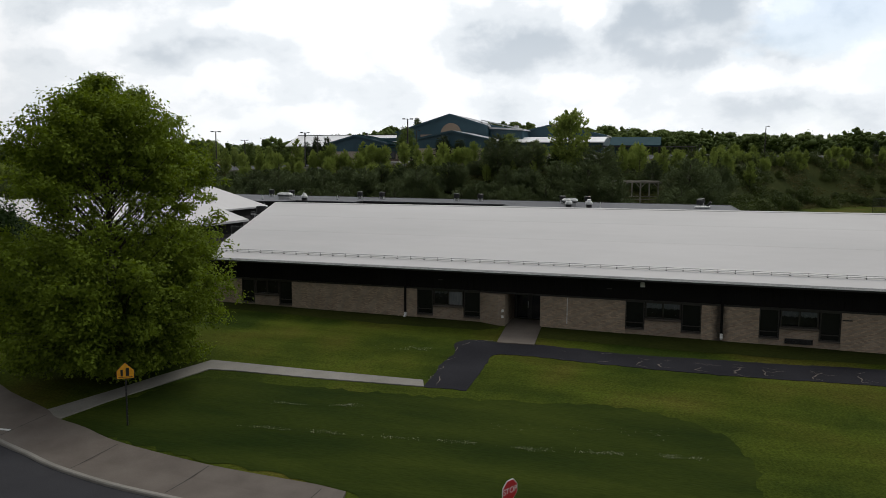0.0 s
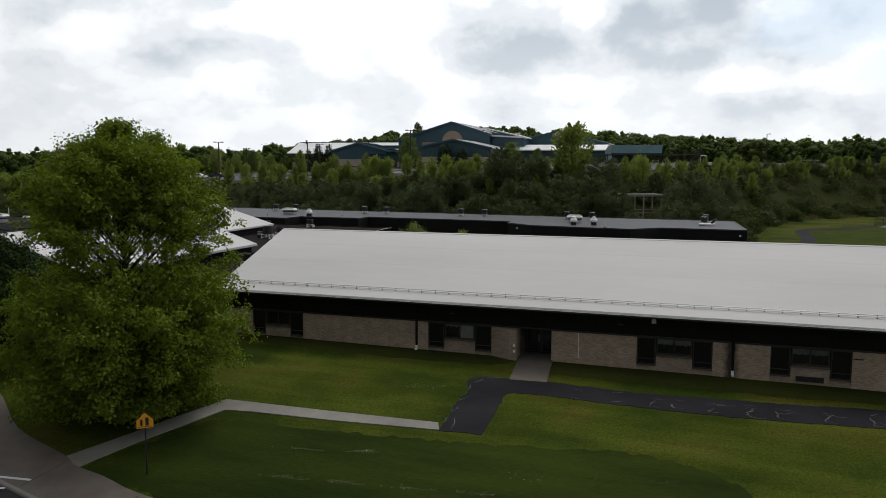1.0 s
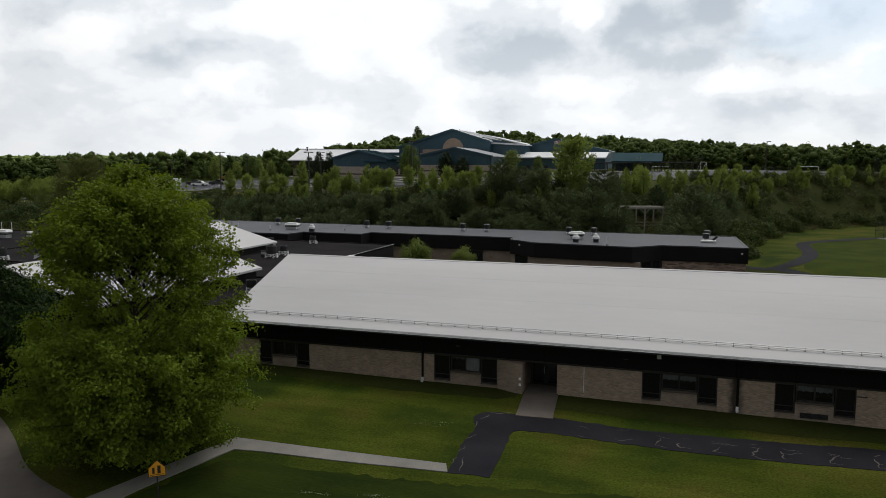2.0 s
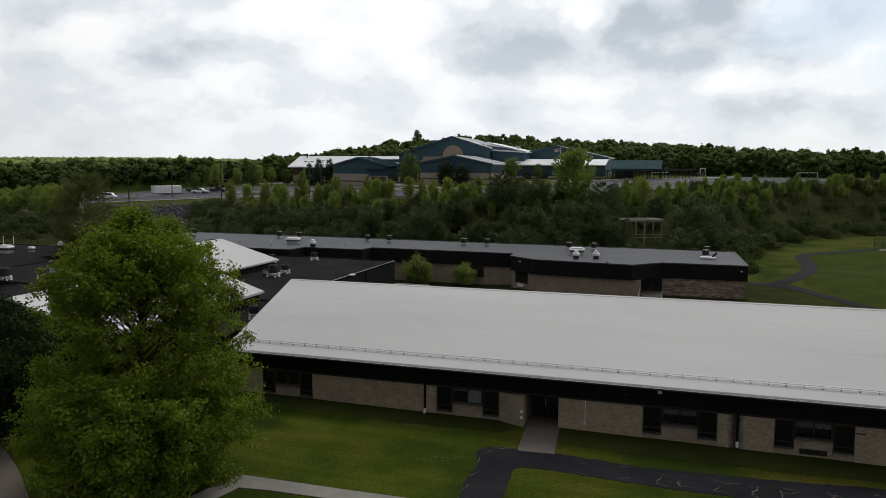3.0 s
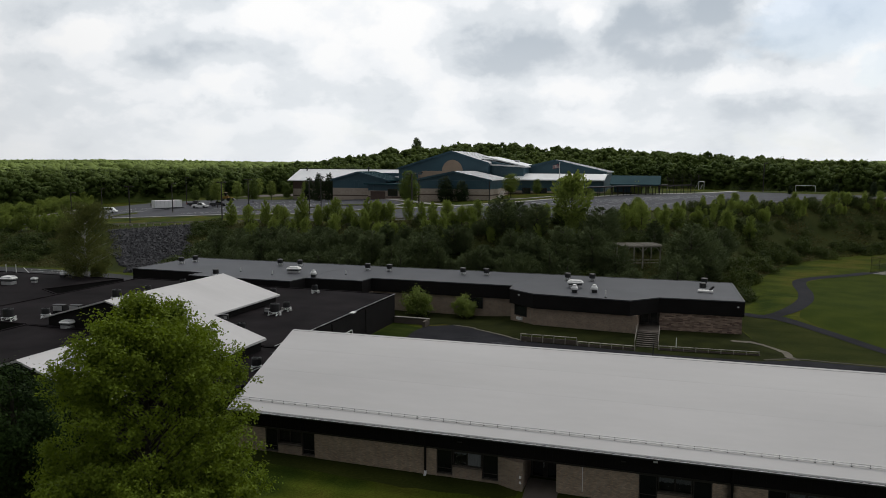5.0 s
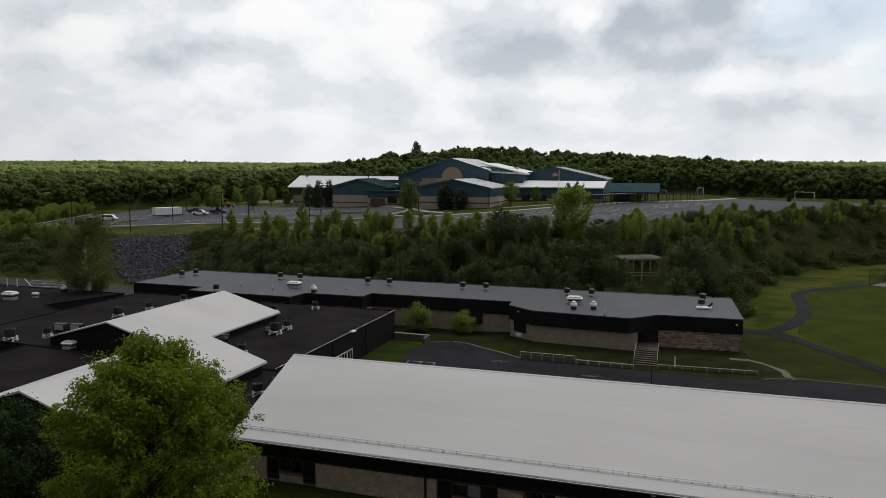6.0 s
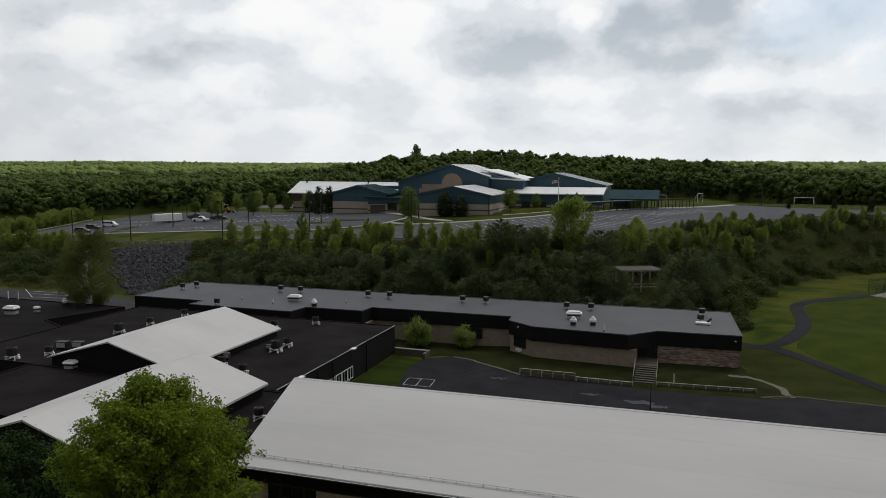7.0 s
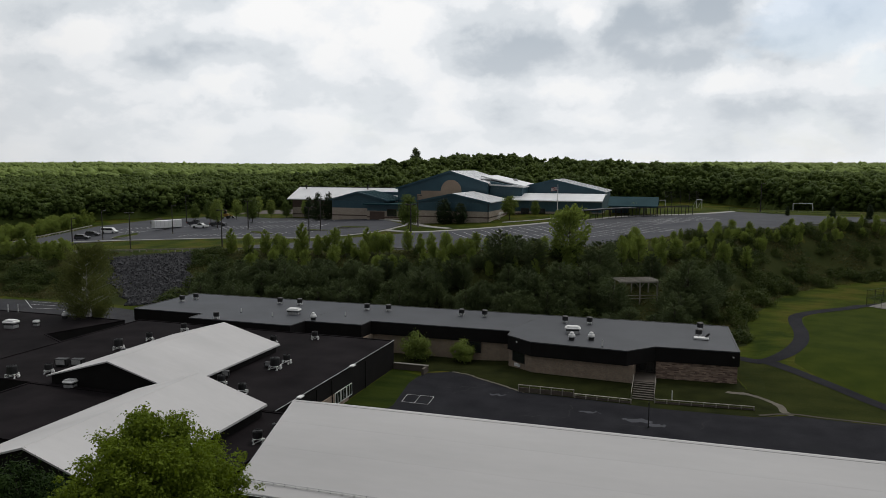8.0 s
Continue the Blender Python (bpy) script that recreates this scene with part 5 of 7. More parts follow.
    part("roof", prism(outline, z1 - 0.1, z1), ROOF_GREY, root, "grey membrane flat roof")
    part("fascia", prism(outline, z1 - band, z1 - 0.102), FASCIA, root, "deep black metal fascia")
    n = len(outline)
    bm = bmesh.new()
    for k in range(n):
        a, b = Vector(outline[k]), Vector(outline[(k + 1) % n])
        d = (b - a).normalized()
        m = Vector((-d.y, d.x))
        prism([tuple(a - m * 0.05), tuple(b - m * 0.05), tuple(b + m * 0.14), tuple(a + m * 0.14)], z1 + 0.002, z1 + 0.06, bm)
    part("roof_edge", bm, BLACK_METAL, root)
    # brick walls set in under the fascia
    zb, zt = -0.6, z1 - band - 0.004
    for a, b, mat in (((-24.0, 102.6), (-24.0, 99.9), BRICK), ((-24.0, 99.9), (-20.0, 96.9), BRICK), ((-20.0, 96.9), (-6.35, 95.95), BRICK), ((-3.45, 99.5), (6.9, 100.1), BRICK_MIX), ((6.9, 100.1), (6.3, 116.0), BRICK), ((-46.5, 102.4), (-24.0, 102.6), BRICK), ((-46.5, 98.9), (-46.5, 102.4), BRICK), ((-75.0, 95.2), (-46.5, 98.9), FASCIA), ((-88.8, 98.6), (-75.0, 98.6), FASCIA), ((-88.8, 98.6), (-88.4, 114.0), FASCIA), ((-88.4, 114.0), (6.3, 116.0), BRICK)):
        A, B = Vector(a), Vector(b)
        d = (B - A).normalized()
        m = Vector((-d.y, d.x)) * 0.3
        part("brick_wall", prism([tuple(A), tuple(B), tuple(B + m), tuple(A + m)], zb, zt), mat, root, "mottled red and buff brick" if mat is BRICK_MIX else "")
    # doorway recess, doors
    part("recess_wall", box(-6.34, -6.1, 96.2, 100.4, zb, zt), BRICK, root)
    part("recess_back", box(-6.1, -3.4, 100.2, 100.4, zb, zt), BRONZE, root)
    for x in (-5.9, -4.75):
        d = part("door", box(x, x + 1.1, 100.1, 100.19, 1.0, 2.88), BRONZE, root, "dark glazed door at the top of the steps")
        part("door_glass", box(x + 0.15, x + 0.95, 100.07, 100.098, 1.3, 2.7), CAR_GLASS, d)
    part("landing", box(-6.08, -3.42, 95.6, 100.08, -0.4, 1.0), CONCRETE, root)
    # angled window
    A, B = Vector((-23.3, 99.36)), Vector((-21.2, 97.8))
    d = (B - A).normalized()
    m = Vector((d.y, -d.x)) * 0.06
    w = part("window_frame", prism([tuple(A), tuple(B), tuple(B + m), tuple(A + m)], 1.3, 2.87), BRONZE, root, "dark window in the angled wall")
    A2, B2 = A + d * 0.1 + m * 1.02, B - d * 0.1 + m * 1.02
    part("pane", prism([tuple(A2), tuple(B2), tuple(B2 + m * 0.2), tuple(A2 + m * 0.2)], 1.4, 2.8), CAR_GLASS, w)
    part("sill_box", prism([tuple(A + d * 0.7 + m), tuple(A + d * 1.8 + m), tuple(A + d * 1.8 + m * 5), tuple(A + d * 0.7 + m * 5)], 0.75, 1.15), WHITE_METAL, root, "white wall unit under the window")
    for x, y, z in ((-22.6, 98.3, 4.25), (6.2, 99.7, 4.1), (-4.9, 100.06, 2.7)):
        part("wall_lamp", box(x, x + 0.22, y - 0.14, y - 0.0, z, z + 0.16, bevel=0.02), WHITE_METAL, root, "small white wall lamp")
    for x in (-40.2, -31.0):
        w = part("window_frame", box(x, x + 2.2, 102.3, 102.42, 1.2, 2.88), BRONZE, root)
        part("pane", box(x + 0.1, x + 2.1, 102.27, 102.3, 1.3, 2.8), CAR_GLASS, w)
    part("roof_joint", prism([(-25.2, 102.2), (-25.1, 102.2), (-21.6, 115.4), (-21.7, 115.4)], z1 + 0.001, z1 + 0.012), BLACK_METAL, root)
    part("roof_joint", prism([(-57.2, 98.8), (-57.1, 98.8), (-55.2, 114.7), (-55.3, 114.7)], z1 + 0.001, z1 + 0.012), BLACK_METAL, root)


rear_building()


def steps_up():
    root = thing("entrance_steps", (0, 0, 0), "timber steps with pipe rails up to a door", "steps")
    n = 8
    for k in range(n):
        y0 = 90.6 + k * 0.6
        part("step", box(-6.0, -3.4, y0, y0 + 0.58, -0.5, 0.02 + (k + 1) * 0.122, bevel=0.02), WOOD_DARK, root)
        part("nosing", box(-5.95, -3.45, y0 - 0.03, y0 + 0.16, 0.024 + (k + 1) * 0.122, 0.05 + (k + 1) * 0.122), CONCRETE, root, "pale worn step nosing")
    for x in (-6.1, -3.3):
        bm = rod((x, 90.5, 0.0), (x, 90.5, 1.0), 0.04)
        rod((x, 95.2, 0.9), (x, 95.2, 1.95), 0.04, bm=bm)
        rod((x, 90.5, 1.0), (x, 95.2, 1.95), 0.035, bm=bm)
        rod((x, 90.5, 0.55), (x, 95.2, 1.5), 0.025, bm=bm)
        part("handrail", bm, WOOD_GREY, root)


steps_up()


# ---- roof fittings ----
def cylinder_unit(x, y, z, h=1.0, r=0.55, legs=True, group="rooftop condensers", label="round black rooftop condenser unit on a pale stand"):
    root = thing("condenser_unit", (x, y, z), label, "roof unit", group)
    base = 0.46 if legs else 0.12
    bm = box(-r * 0.98, r * 0.98, -r * 0.98, r * 0.98, base - 0.045, base)
    if legs:
        for sx in (-1, 1):
            for sy in (-1, 1):
                box(sx * r * 0.9 - 0.035, sx * r * 0.9 + 0.035, sy * r * 0.9 - 0.035, sy * r * 0.9 + 0.035, 0, base - 0.045, bm)
                box(sx * r * 0.9 - 0.1, sx * r * 0.9 + 0.1, sy * r * 0.9 - 0.1, sy * r * 0.9 + 0.1, 0, 0.05, bm)
    if legs:
        for sx in (-1, 1):
            rod((sx * r * 0.9, -r * 0.9, 0.06), (sx * r * 0.9, r * 0.9, base - 0.1), 0.03, sides=5, bm=bm)
            rod((-r * 0.9, sx * r * 0.9, 0.06), (r * 0.9, sx * r * 0.9, base - 0.1), 0.03, sides=5, bm=bm)
    part("stand", bm, WHITE_METAL, root, "pale metal stand")
    part("casing", lathe([(r * 0.96, base), (r, base + 0.04), (r, h - 0.06), (r * 0.95, h)], 18), BLACK_METAL, root)
    g = bmesh.new()
    for k in range(4):
        lathe([(r * (0.9 - k * 0.2), h + 0.001), (r * (0.9 - k * 0.2), h + 0.03), (r * (0.86 - k * 0.2), h + 0.031), (r * (0.86 - k * 0.2), h + 0.001)], 18, bm=g)
    part("grille", g, BLACK_METAL, root)
    part("pipe_box", box(r * 1.05, r * 1.4, -0.13, 0.13, 0.0, base * 0.7, bevel=0.02), WHITE_METAL, root, "white pipe box")
    return root


unit = cylinder_unit(-48.2, 76.1, 4.0, 1.4, 0.60)
big_at = [(-75.8, 62.9), (-73.7, 77.8)]
for x, y in big_at:
    copy_thing(unit, pose(x, y, 4.0, 0, 0, 20))
small = cylinder_unit(-48.2, 78.9, 4.0, 1.1, 0.46)
for x, y, z in ((-55.3, 87.4, 4.0), (-51.1, 91.8, 4.0), (-46.5, 66.4, 4.0), (-73.3, 83.4, 4.0), (-72.6, 90.2, 4.0), (-73.2, 65.7, 4.0), (-36.9, 54.4, 3.97), (-36.2, 56.6, 3.97), (-50.6, 68.4, 4.0), (-102, 66, 3.7)):
    copy_thing(small, pose(x, y, z, 0, 0, 35))


def box_unit(x, y, z, w, d, h, rz=0, label="black rectangular rooftop air unit with a pale grille", group="rooftop air units"):
    root = thing("air_unit", (x, y, z), label, "roof unit", group, rz=rz)
    part("casing", box(-w / 2, w / 2, -d / 2, d / 2, 0.2, h, bevel=0.04), BLACK_METAL, root)
    part("rails", box(-w * 0.4, -w * 0.3, -d / 2, d / 2, 0, 0.2, box(w * 0.3, w * 0.4, -d / 2, d / 2, 0, 0.2)), BLACK_METAL, root)
    part("grille", box(-w * 0.38, w * 0.38, -d / 2 - 0.02, -d / 2 - 0.002, 0.3, h - 0.1), GALV, root)


for a in ((-74.1, 68.6, 4.0, 1.5, 0.9, 1.0, 15), (-72.3, 69.3, 4.0, 1.5, 0.9, 0.95, 15), (-71.4, 76.4, 4.0, 1.2, 0.6, 0.6, 10), (-49.4, 76.4, 4.0, 0.8, 0.5, 0.7, 10), (-51.8, 71.0, 4.0, 0.8, 0.6, 0.8, 20)):
    box_unit(*a)


def hooded_vent(x, y, z, w, d, h, label="white hooded exhaust vent on a curb"):
    root = thing("hooded_vent", (x, y, z), label, "roof vent", "hooded vents", rz=8)
    part("curb", box(-w * 0.38, w * 0.38, -d * 0.38, d * 0.38, 0, h * 0.42), GALV, root)
    part("louvre", box(-w * 0.42, w * 0.42, -d * 0.42, d * 0.42, h * 0.422, h * 0.56), BLACK_METAL, root)
    bm = box(-w / 2, w / 2, -d / 2, d / 2, h * 0.562, h * 0.9, bevel=min(w, d) * 0.12)
    box(-w * 0.36, w * 0.36, -d * 0.36, d * 0.36, h * 0.88, h, bm)
    part("hood", bm, WHITE_METAL, root)


for a in ((-60.9, 103.0, 4.9, 2.3, 1.5, 1.0), (-15.4, 103.9, 4.9, 2.3, 1.5, 1.1), (-66.2, 62.1, 4.0, 1.5, 1.2, 0.9), (-100.3, 84.2, 3.7, 2.2, 1.6, 1.3), (-97.9, 86.7, 3.7, 0.9, 0.9, 0.9)):
    hooded_vent(*a)


def mushroom(x, y, z, white=True, s=1.0):
    root = thing("roof_fan", (x, y, z), "white spun-metal roof fan on a dark curb" if white else "black upblast roof fan on short white legs", "roof vent", "roof fans")
    if white:
        part("curb", box(-0.34 * s, 0.34 * s, -0.34 * s, 0.34 * s, 0, 0.42 * s), BLACK_METAL, root)
    else:
        part("curb", box(-0.26 * s, 0.26 * s, -0.26 * s, 0.26 * s, 0, 0.22 * s, bevel=0.02), GALV, root)
        for sx in (-1, 1):
            for sy in (-1, 1):
                part("leg", box(sx * 0.3 * s - 0.04, sx * 0.3 * s + 0.04, sy * 0.3 * s - 0.04, sy * 0.3 * s + 0.04, 0, 0.42 * s), WHITE_METAL, root)
    part("dome", lathe([(0.42 * s, 0.425 * s), (0.5 * s, 0.5 * s), (0.48 * s, 0.75 * s), (0.3 * s, 0.95 * s), (0.28 * s, 1.1 * s), (0.12 * s, 1.18 * s)], 14) if white else lathe([(0.3 * s, 0.40 * s), (0.46 * s, 0.44 * s), (0.46 * s, 0.98 * s), (0.50 * s, 1.0 * s), (0.50 * s, 1.08 * s), (0.36 * s, 1.15 * s)], 14), WHITE_METAL if white else BLACK_METAL, root)
    return root


w_fan = mushroom(-14.9, 99.6, 4.9)
for x, y, z in ((-12.3, 100.5, 4.9), (-55.7, 100.0, 4.9), (-98.3, 92.7, 3.7)):
    copy_thing(w_fan, pose(x, y, z, 0, 0, 12))
b_fan = mushroom(-85.4, 106.3, 4.9, False, 1.0)
for x, y in ((-84.5, 109.0), (-70.6, 95.6), (-67.7, 110.1), (-63.9, 110.3), (-50.9, 110.0), (-47.1, 110.3), (-34.4, 110.7), (-30.6, 111.1), (-17.5, 110.6), (-13.8, 111.0), (2.4, 112.2), (2.1, 107.4)):
    copy_thing(b_fan, pose(x, y, 4.9, 0, 0, 5))
skid = thing("equipment_skid", (2.3, 105.9, 4.9), "white low skid with ducts on the grey roof", "roof unit")
part("tray", box(-0.9, 1.1, -0.5, 0.6, 0.05, 0.3, bevel=0.03), WHITE_METAL, skid)
part("duct", rod((0.7, 0.3, 0.3), (1.2, 0.0, 0.9), 0.16), BLACK_METAL, skid)
for x, y, z, h in ((-69.9, 101.4, 4.9, 0.7), (-63.0, 99.8, 4.9, 0.7), (-52.1, 104.1, 4.9, 0.7), (-10.4, 96.9, 4.9, 1.0), (-67.0, 72.0, 4.0, 0.5), (-111.4, 93.3, 3.7, 1.5), (-109.5, 93.6, 3.7, 1.5), (-55.0, 66.0, 4.0, 0.5)):
    p = thing("vent_pipe", (x, y, z), "thin white plumbing vent pipe on the roof", "vent pipe", "vent pipes")
    part("pipe", rod((0, 0, 0), (0, 0, h), 0.07), WHITE_METAL, p)
    part("flashing", lathe([(0.2, 0.0), (0.1, 0.12), (0.08, 0.13)], 10), BLACK_METAL, p)


# ---- court edge: low timber wall with rails, side wall ----
def timber_edge(a, b, base, height, bays, label):
    A, B = Vector(a), Vector(b)
    root = thing("timber_edging", (A.x, A.y, base), label, "retaining wall", "timber edgings", rz=math.degrees(math.atan2(B.y - A.y, B.x - A.x)))
    L = (B - A).length
    for k in range(bays + 1):
        x = L * k / bays
        part("post", box(x - 0.06, x + 0.06, -0.07, 0.07, -0.4, height + 0.05, bevel=0.01), WOOD_GREY, root)
    for k in range(bays):
        x0, x1 = L * k / bays + 0.065, L * (k + 1) / bays - 0.065
        part("panel", box(x0, x1, -0.03, 0.05, -0.3, height * 0.72), CONCRETE, root)
    part("top_rail", box(-0.06, L + 0.06, -0.09, 0.09, height + 0.052, height + 0.12), WOOD_GREY, root)
    return root


timber_edge((-20.2, 89.2), (-13.1, 89.2), 0.0, 0.85, 5, "low weathered timber and slab edging beside the court")
timber_edge((-12.9, 89.0), (-6.0, 88.9), -0.05, 0.5, 5, "low weathered timber and slab edging up to the steps")
timber_edge((-3.2, 90.0), (8.2, 90.8), -0.05, 0.5, 8, "low weathered timber and slab edging beside the grass bank")
bw = thing("court_wall", (0, 0, 0), "low pale concrete wall beside the court", "wall")
part("wall", box(-39.6, -34.4, 93.9, 94.25, -0.4, 0.85, box(-34.75, -34.4, 92.3, 93.89, -0.4, 0.85)), CONCRETE, bw)
part("coping", box(-39.6, -34.3, 93.8, 94.35, 0.852, 0.95, bevel=0.015), CONCRETE_PALE, bw)
pole = thing("court_post", (-3.6, 80.8, gz(-3.6, 80.8)), "slim black post standing on the court", "post")
part("shaft", rod((0, 0, 0), (0, 0, 3.0), 0.06, 0.05), BLACK_METAL, pole)
part("base_plate", box(-0.2, 0.2, -0.2, 0.2, 0, 0.04), BLACK_METAL, pole)
pp = thing("white_post", (-1.2, 91.2, gz(-1.2, 91.2)), "short white post with a round top on the grass", "post")
part("shaft", rod((0, 0, 0), (0, 0, 1.3), 0.06), WHITE_METAL, pp)
draped("bare_patch", ribbon(ragged(smooth_line([(5.5, 95.9), (8.3, 95.7), (10.2, 95.2), (11.4, 93.6), (11.6, 91.6), (12.4, 90.6)], 6), 0.2), 0.9), SAND, 0.03, label="bare worn soil at the corner of the bank", category="soil")

# ---- the teal school on the upper ground ----
def school():
    root = thing("teal_school", (0, 0, 0), "teal metal and tan block school with white metal roofs", "building")

    def walls(name, x0, x1, y0, y1, z0, zb, z1, mat_up=TEAL):
        """Tan block below with a dark band, teal siding above."""
        part("block_wall", box(x0, x1, y0, y1, z0, zb), BRICK_SCHOOL, root)
        part("dark_band", box(x0 - 0.02, x1 + 0.02, y0 - 0.02, y1, (z0 + zb) / 2 + 0.5, (z0 + zb) / 2 + 0.9), BRICK_DARK, root)
        bm = box(x0 + 0.02, x1 - 0.02, y0 + 0.02, y1, zb + 0.003, z1)
        k = x0 + 0.4
        while k < x1 - 0.3:
            box(k, k + 0.08, y0 - 0.03, y0 + 0.021, zb + 0.01, z1 - 0.01, bm)
            k += 1.6
        part(name, bm, mat_up, root)

    def gable(x0, x1, y0, y1, ze_l, zp, ze_r, xp, roof=ROOF_METAL_WHITE, over=0.5, z0=None, teal=True):
        """Gable face and roof with the ridge running back."""
        part("gable_wall", extrude_profile([(x0, z0), (x1, z0), (x1, ze_r), (xp, zp), (x0, ze_l)], y0, y1, "y"), TEAL if teal else STUCCO, root)
        part("roof", extrude_profile([(x0 - over, ze_l + 0.02), (xp, zp + 0.05), (x1 + over, ze_r + 0.02), (x1 + over, ze_r + 0.32), (xp, zp + 0.4), (x0 - over, ze_l + 0.32)], y0 - over, y1 + over, "y"), roof, root, "white standing-seam metal roof")
        part("verge_trim", extrude_profile([(x0 - over - 0.06, ze_l - 0.25), (xp, zp - 0.2), (x1 + over, ze_r - 0.25), (x1 + over, ze_r + 0.26), (xp + 0.3, zp + 0.37), (xp, zp + 0.42), (x0 - over - 0.06, ze_l + 0.34)], y0 - over - 0.12, y0 - over - 0.004, "y"), TEAL, root)
        bm = bmesh.new()
        for k in range(1, 24):
            y = y0 + (y1 - y0) * k / 24
            bm2 = [(xp, y, zp + 0.4), (x1 + over, y, ze_r + 0.32)]
            rod(bm2[0], bm2[1], 0.05, sides=4, bm=bm)
        part("roof_seams", bm, roof, root)

    # gymnasium: tall gable with a tan sunrise panel
    gable(-97.0, -64.2, 240.0, 272.0, 21.6, 27.6, 23.6, -77.4, z0=9.0)
    sunrise = bmesh.new()
    c = (-77.0, 21.0)
    arc = [(c[0] + 3.75 * math.cos(a), c[1] + 3.85 * math.sin(a)) for a in (math.pi * k / 20 for k in range(21))]
    extrude_profile(arc, 239.82, 239.99, "y", sunrise)
    part("sunrise_panel", sunrise, STUCCO, root, "tan half-round panel on the teal gable")
    bm = extrude_profile([(-89.6, 16), (-73.25, 16), (-73.25, 20.99), (-88.1, 20.99), (-88.1, 19.7), (-89.6, 19.7)], 239.84, 239.98, "y")
    part("tan_band", bm, STUCCO, root, "tan block band below the half round")
    walls("annex_wall", -64.0, -52.6, 243.2, 269.8, 10.0, 17.0, 21.9)
    part("annex_wall_top", extrude_profile([(-64.0, 21.905), (-52.7, 21.905), (-52.7, 22.3), (-64.0, 24.5)], 243.4, 269.6, "y"), TEAL, root)
    part("annex_roof", extrude_profile([(-68.0, 25.9), (-52.0, 22.35), (-52.0, 22.75), (-68.0, 26.3)], 246.0, 271.0, "y"), ROOF_METAL_WHITE, root, "white metal roof of the raised annex")
    part("annex_eave", extrude_profile([(-64.2, 23.0), (-52.0, 22.3), (-52.0, 22.8), (-64.2, 23.5)], 242.6, 245.99, "y"), ROOF_METAL_WHITE, root, "white metal canopy of the annex")
    for x, y in ((-68.5, 243.5), (-60, 262)):
        part("roof_unit", box(x, x + 1.6, y, y + 1.4, 23.0, 25.2 if x < -65 else 25.0, bevel=0.08), BLACK_METAL if x < -65 else GALV, root, "rooftop unit")
    # front block with its own low gable
    walls("front_wall", -80.5, -56.6, 214.0, 238.0, 10.5, 15.6, 18.2)
    gable(-80.5, -56.6, 214.3, 237.9, 18.22, 20.7, 18.22, -68.4, z0=18.21)
    for x in (-80.0, -57.0):
        part("downspout", box(x, x + 0.2, 213.8, 213.98, 11.5, 18.0), POLE_BROWN, root)
    # entrance: low teal roof, glazed doors, small gable
    walls("entry_wall", -104.0, -81.0, 229.0, 240.0, 8.5, 14.2, 16.3)
    part("entry_roof", box(-105.0, -80.6, 227.6, 240.0, 16.31, 16.7), TEAL_ROOF, root)
    part("entry_doors_wall", box(-103.0, -97.5, 228.85, 228.99, 9.5, 14.0), BRICK_DARK, root, "dark red block beside the entrance")
    for x in (-96.6, -92.2, -88.2):
        w = part("window_frame", box(x, x + 3.6, 228.8, 228.97, 12.4, 14.9), BRONZE, root)
        part("pane", box(x + 0.2, x + 3.4, 228.76, 228.79, 12.6, 14.7), CAR_GLASS, w)
    walls("gable_block_wall", -118.5, -98.0, 231.0, 246.0, 8.3, 14.9, 17.4)
    gable(-118.6, -96.9, 231.2, 245.8, 17.6, 20.3, 17.42, -108.6, z0=17.41, roof=TEAL_ROOF)
    # classroom wing with a white roof sloping to the front
    walls("wing_wall", -141.5, -112.0, 243.5, 262.0, 7.5, 14.0, 16.9, BRICK_DARK)
    part("wing_roof", extrude_profile([(242.4, 17.2), (252.5, 21.45), (264.0, 17.5), (264.0, 17.2), (252.5, 21.15), (242.4, 16.9)], -143.2, -97.2), ROOF_METAL_WHITE, root, "long white metal wing roof")
    part("ridge_cap", box(-143.3, -97.1, 252.3, 252.7, 21.3, 21.6), BLACK_METAL, root, "dark ridge flashing")
    part("wing_end_wall", extrude_profile([(243.6, 8.0), (261.8, 8.0), (261.8, 17.9), (252.5, 21.0), (243.6, 17.3)], -141.4, -98.0), BRICK_DARK, root)
    part("clerestory", box(-114.0, -91.0, 246.5, 251.0, 16.0, 20.1), TEAL, root, "teal clerestory wall")
    for x in (-139.5, -113.5):
        part("roof_vent", rod((x, 251, 20.6), (x, 251, 21.9), 0.25, bm=rod((x, 251, 21.9), (x, 251, 22.2), 0.45)), BLACK_METAL, root)
    for x, y, w in ((-93.5, 245.5, 7.0), (-84.5, 245.0, 3.0)):
        part("roof_unit", box(x, x + w, y, y + 2.5, 17.2, 19.2, bevel=0.1), GALV, root, "pale rooftop unit")
    part("link_roof", box(-98.0, -81.0, 240.1, 262.0, 16.6, 17.15), ROOF_METAL_WHITE, root)
    # east range: long low white roof, tall gable behind
    walls("east_wall", -54.4, -25.3, 239.0, 252.0, 11.5, 14.6, 17.9)
    part("east_roof", extrude_profile([(237.9, 18.35), (247.0, 20.25), (252.5, 20.25), (252.5, 19.95), (247.0, 19.95), (237.9, 18.05)], -55.5, -25.0), ROOF_METAL_WHITE, root, "long white low metal roof")
    part("east_end_wall", extrude_profile([(239.2, 17.0), (252.0, 17.0), (252.0, 19.9), (247.0, 19.9), (239.2, 17.95)], -54.3, -25.4), TEAL, root)
    gable(-59.5, -26.0, 253.0, 276.0, 21.0, 24.7, 20.7, -43.6, z0=12.0)
    for x in (-52.0, -46.5, -34.0):
        w = part("window_frame", box(x, x + 2.8, 238.8, 238.97, 13.4, 15.6), BRONZE, root)
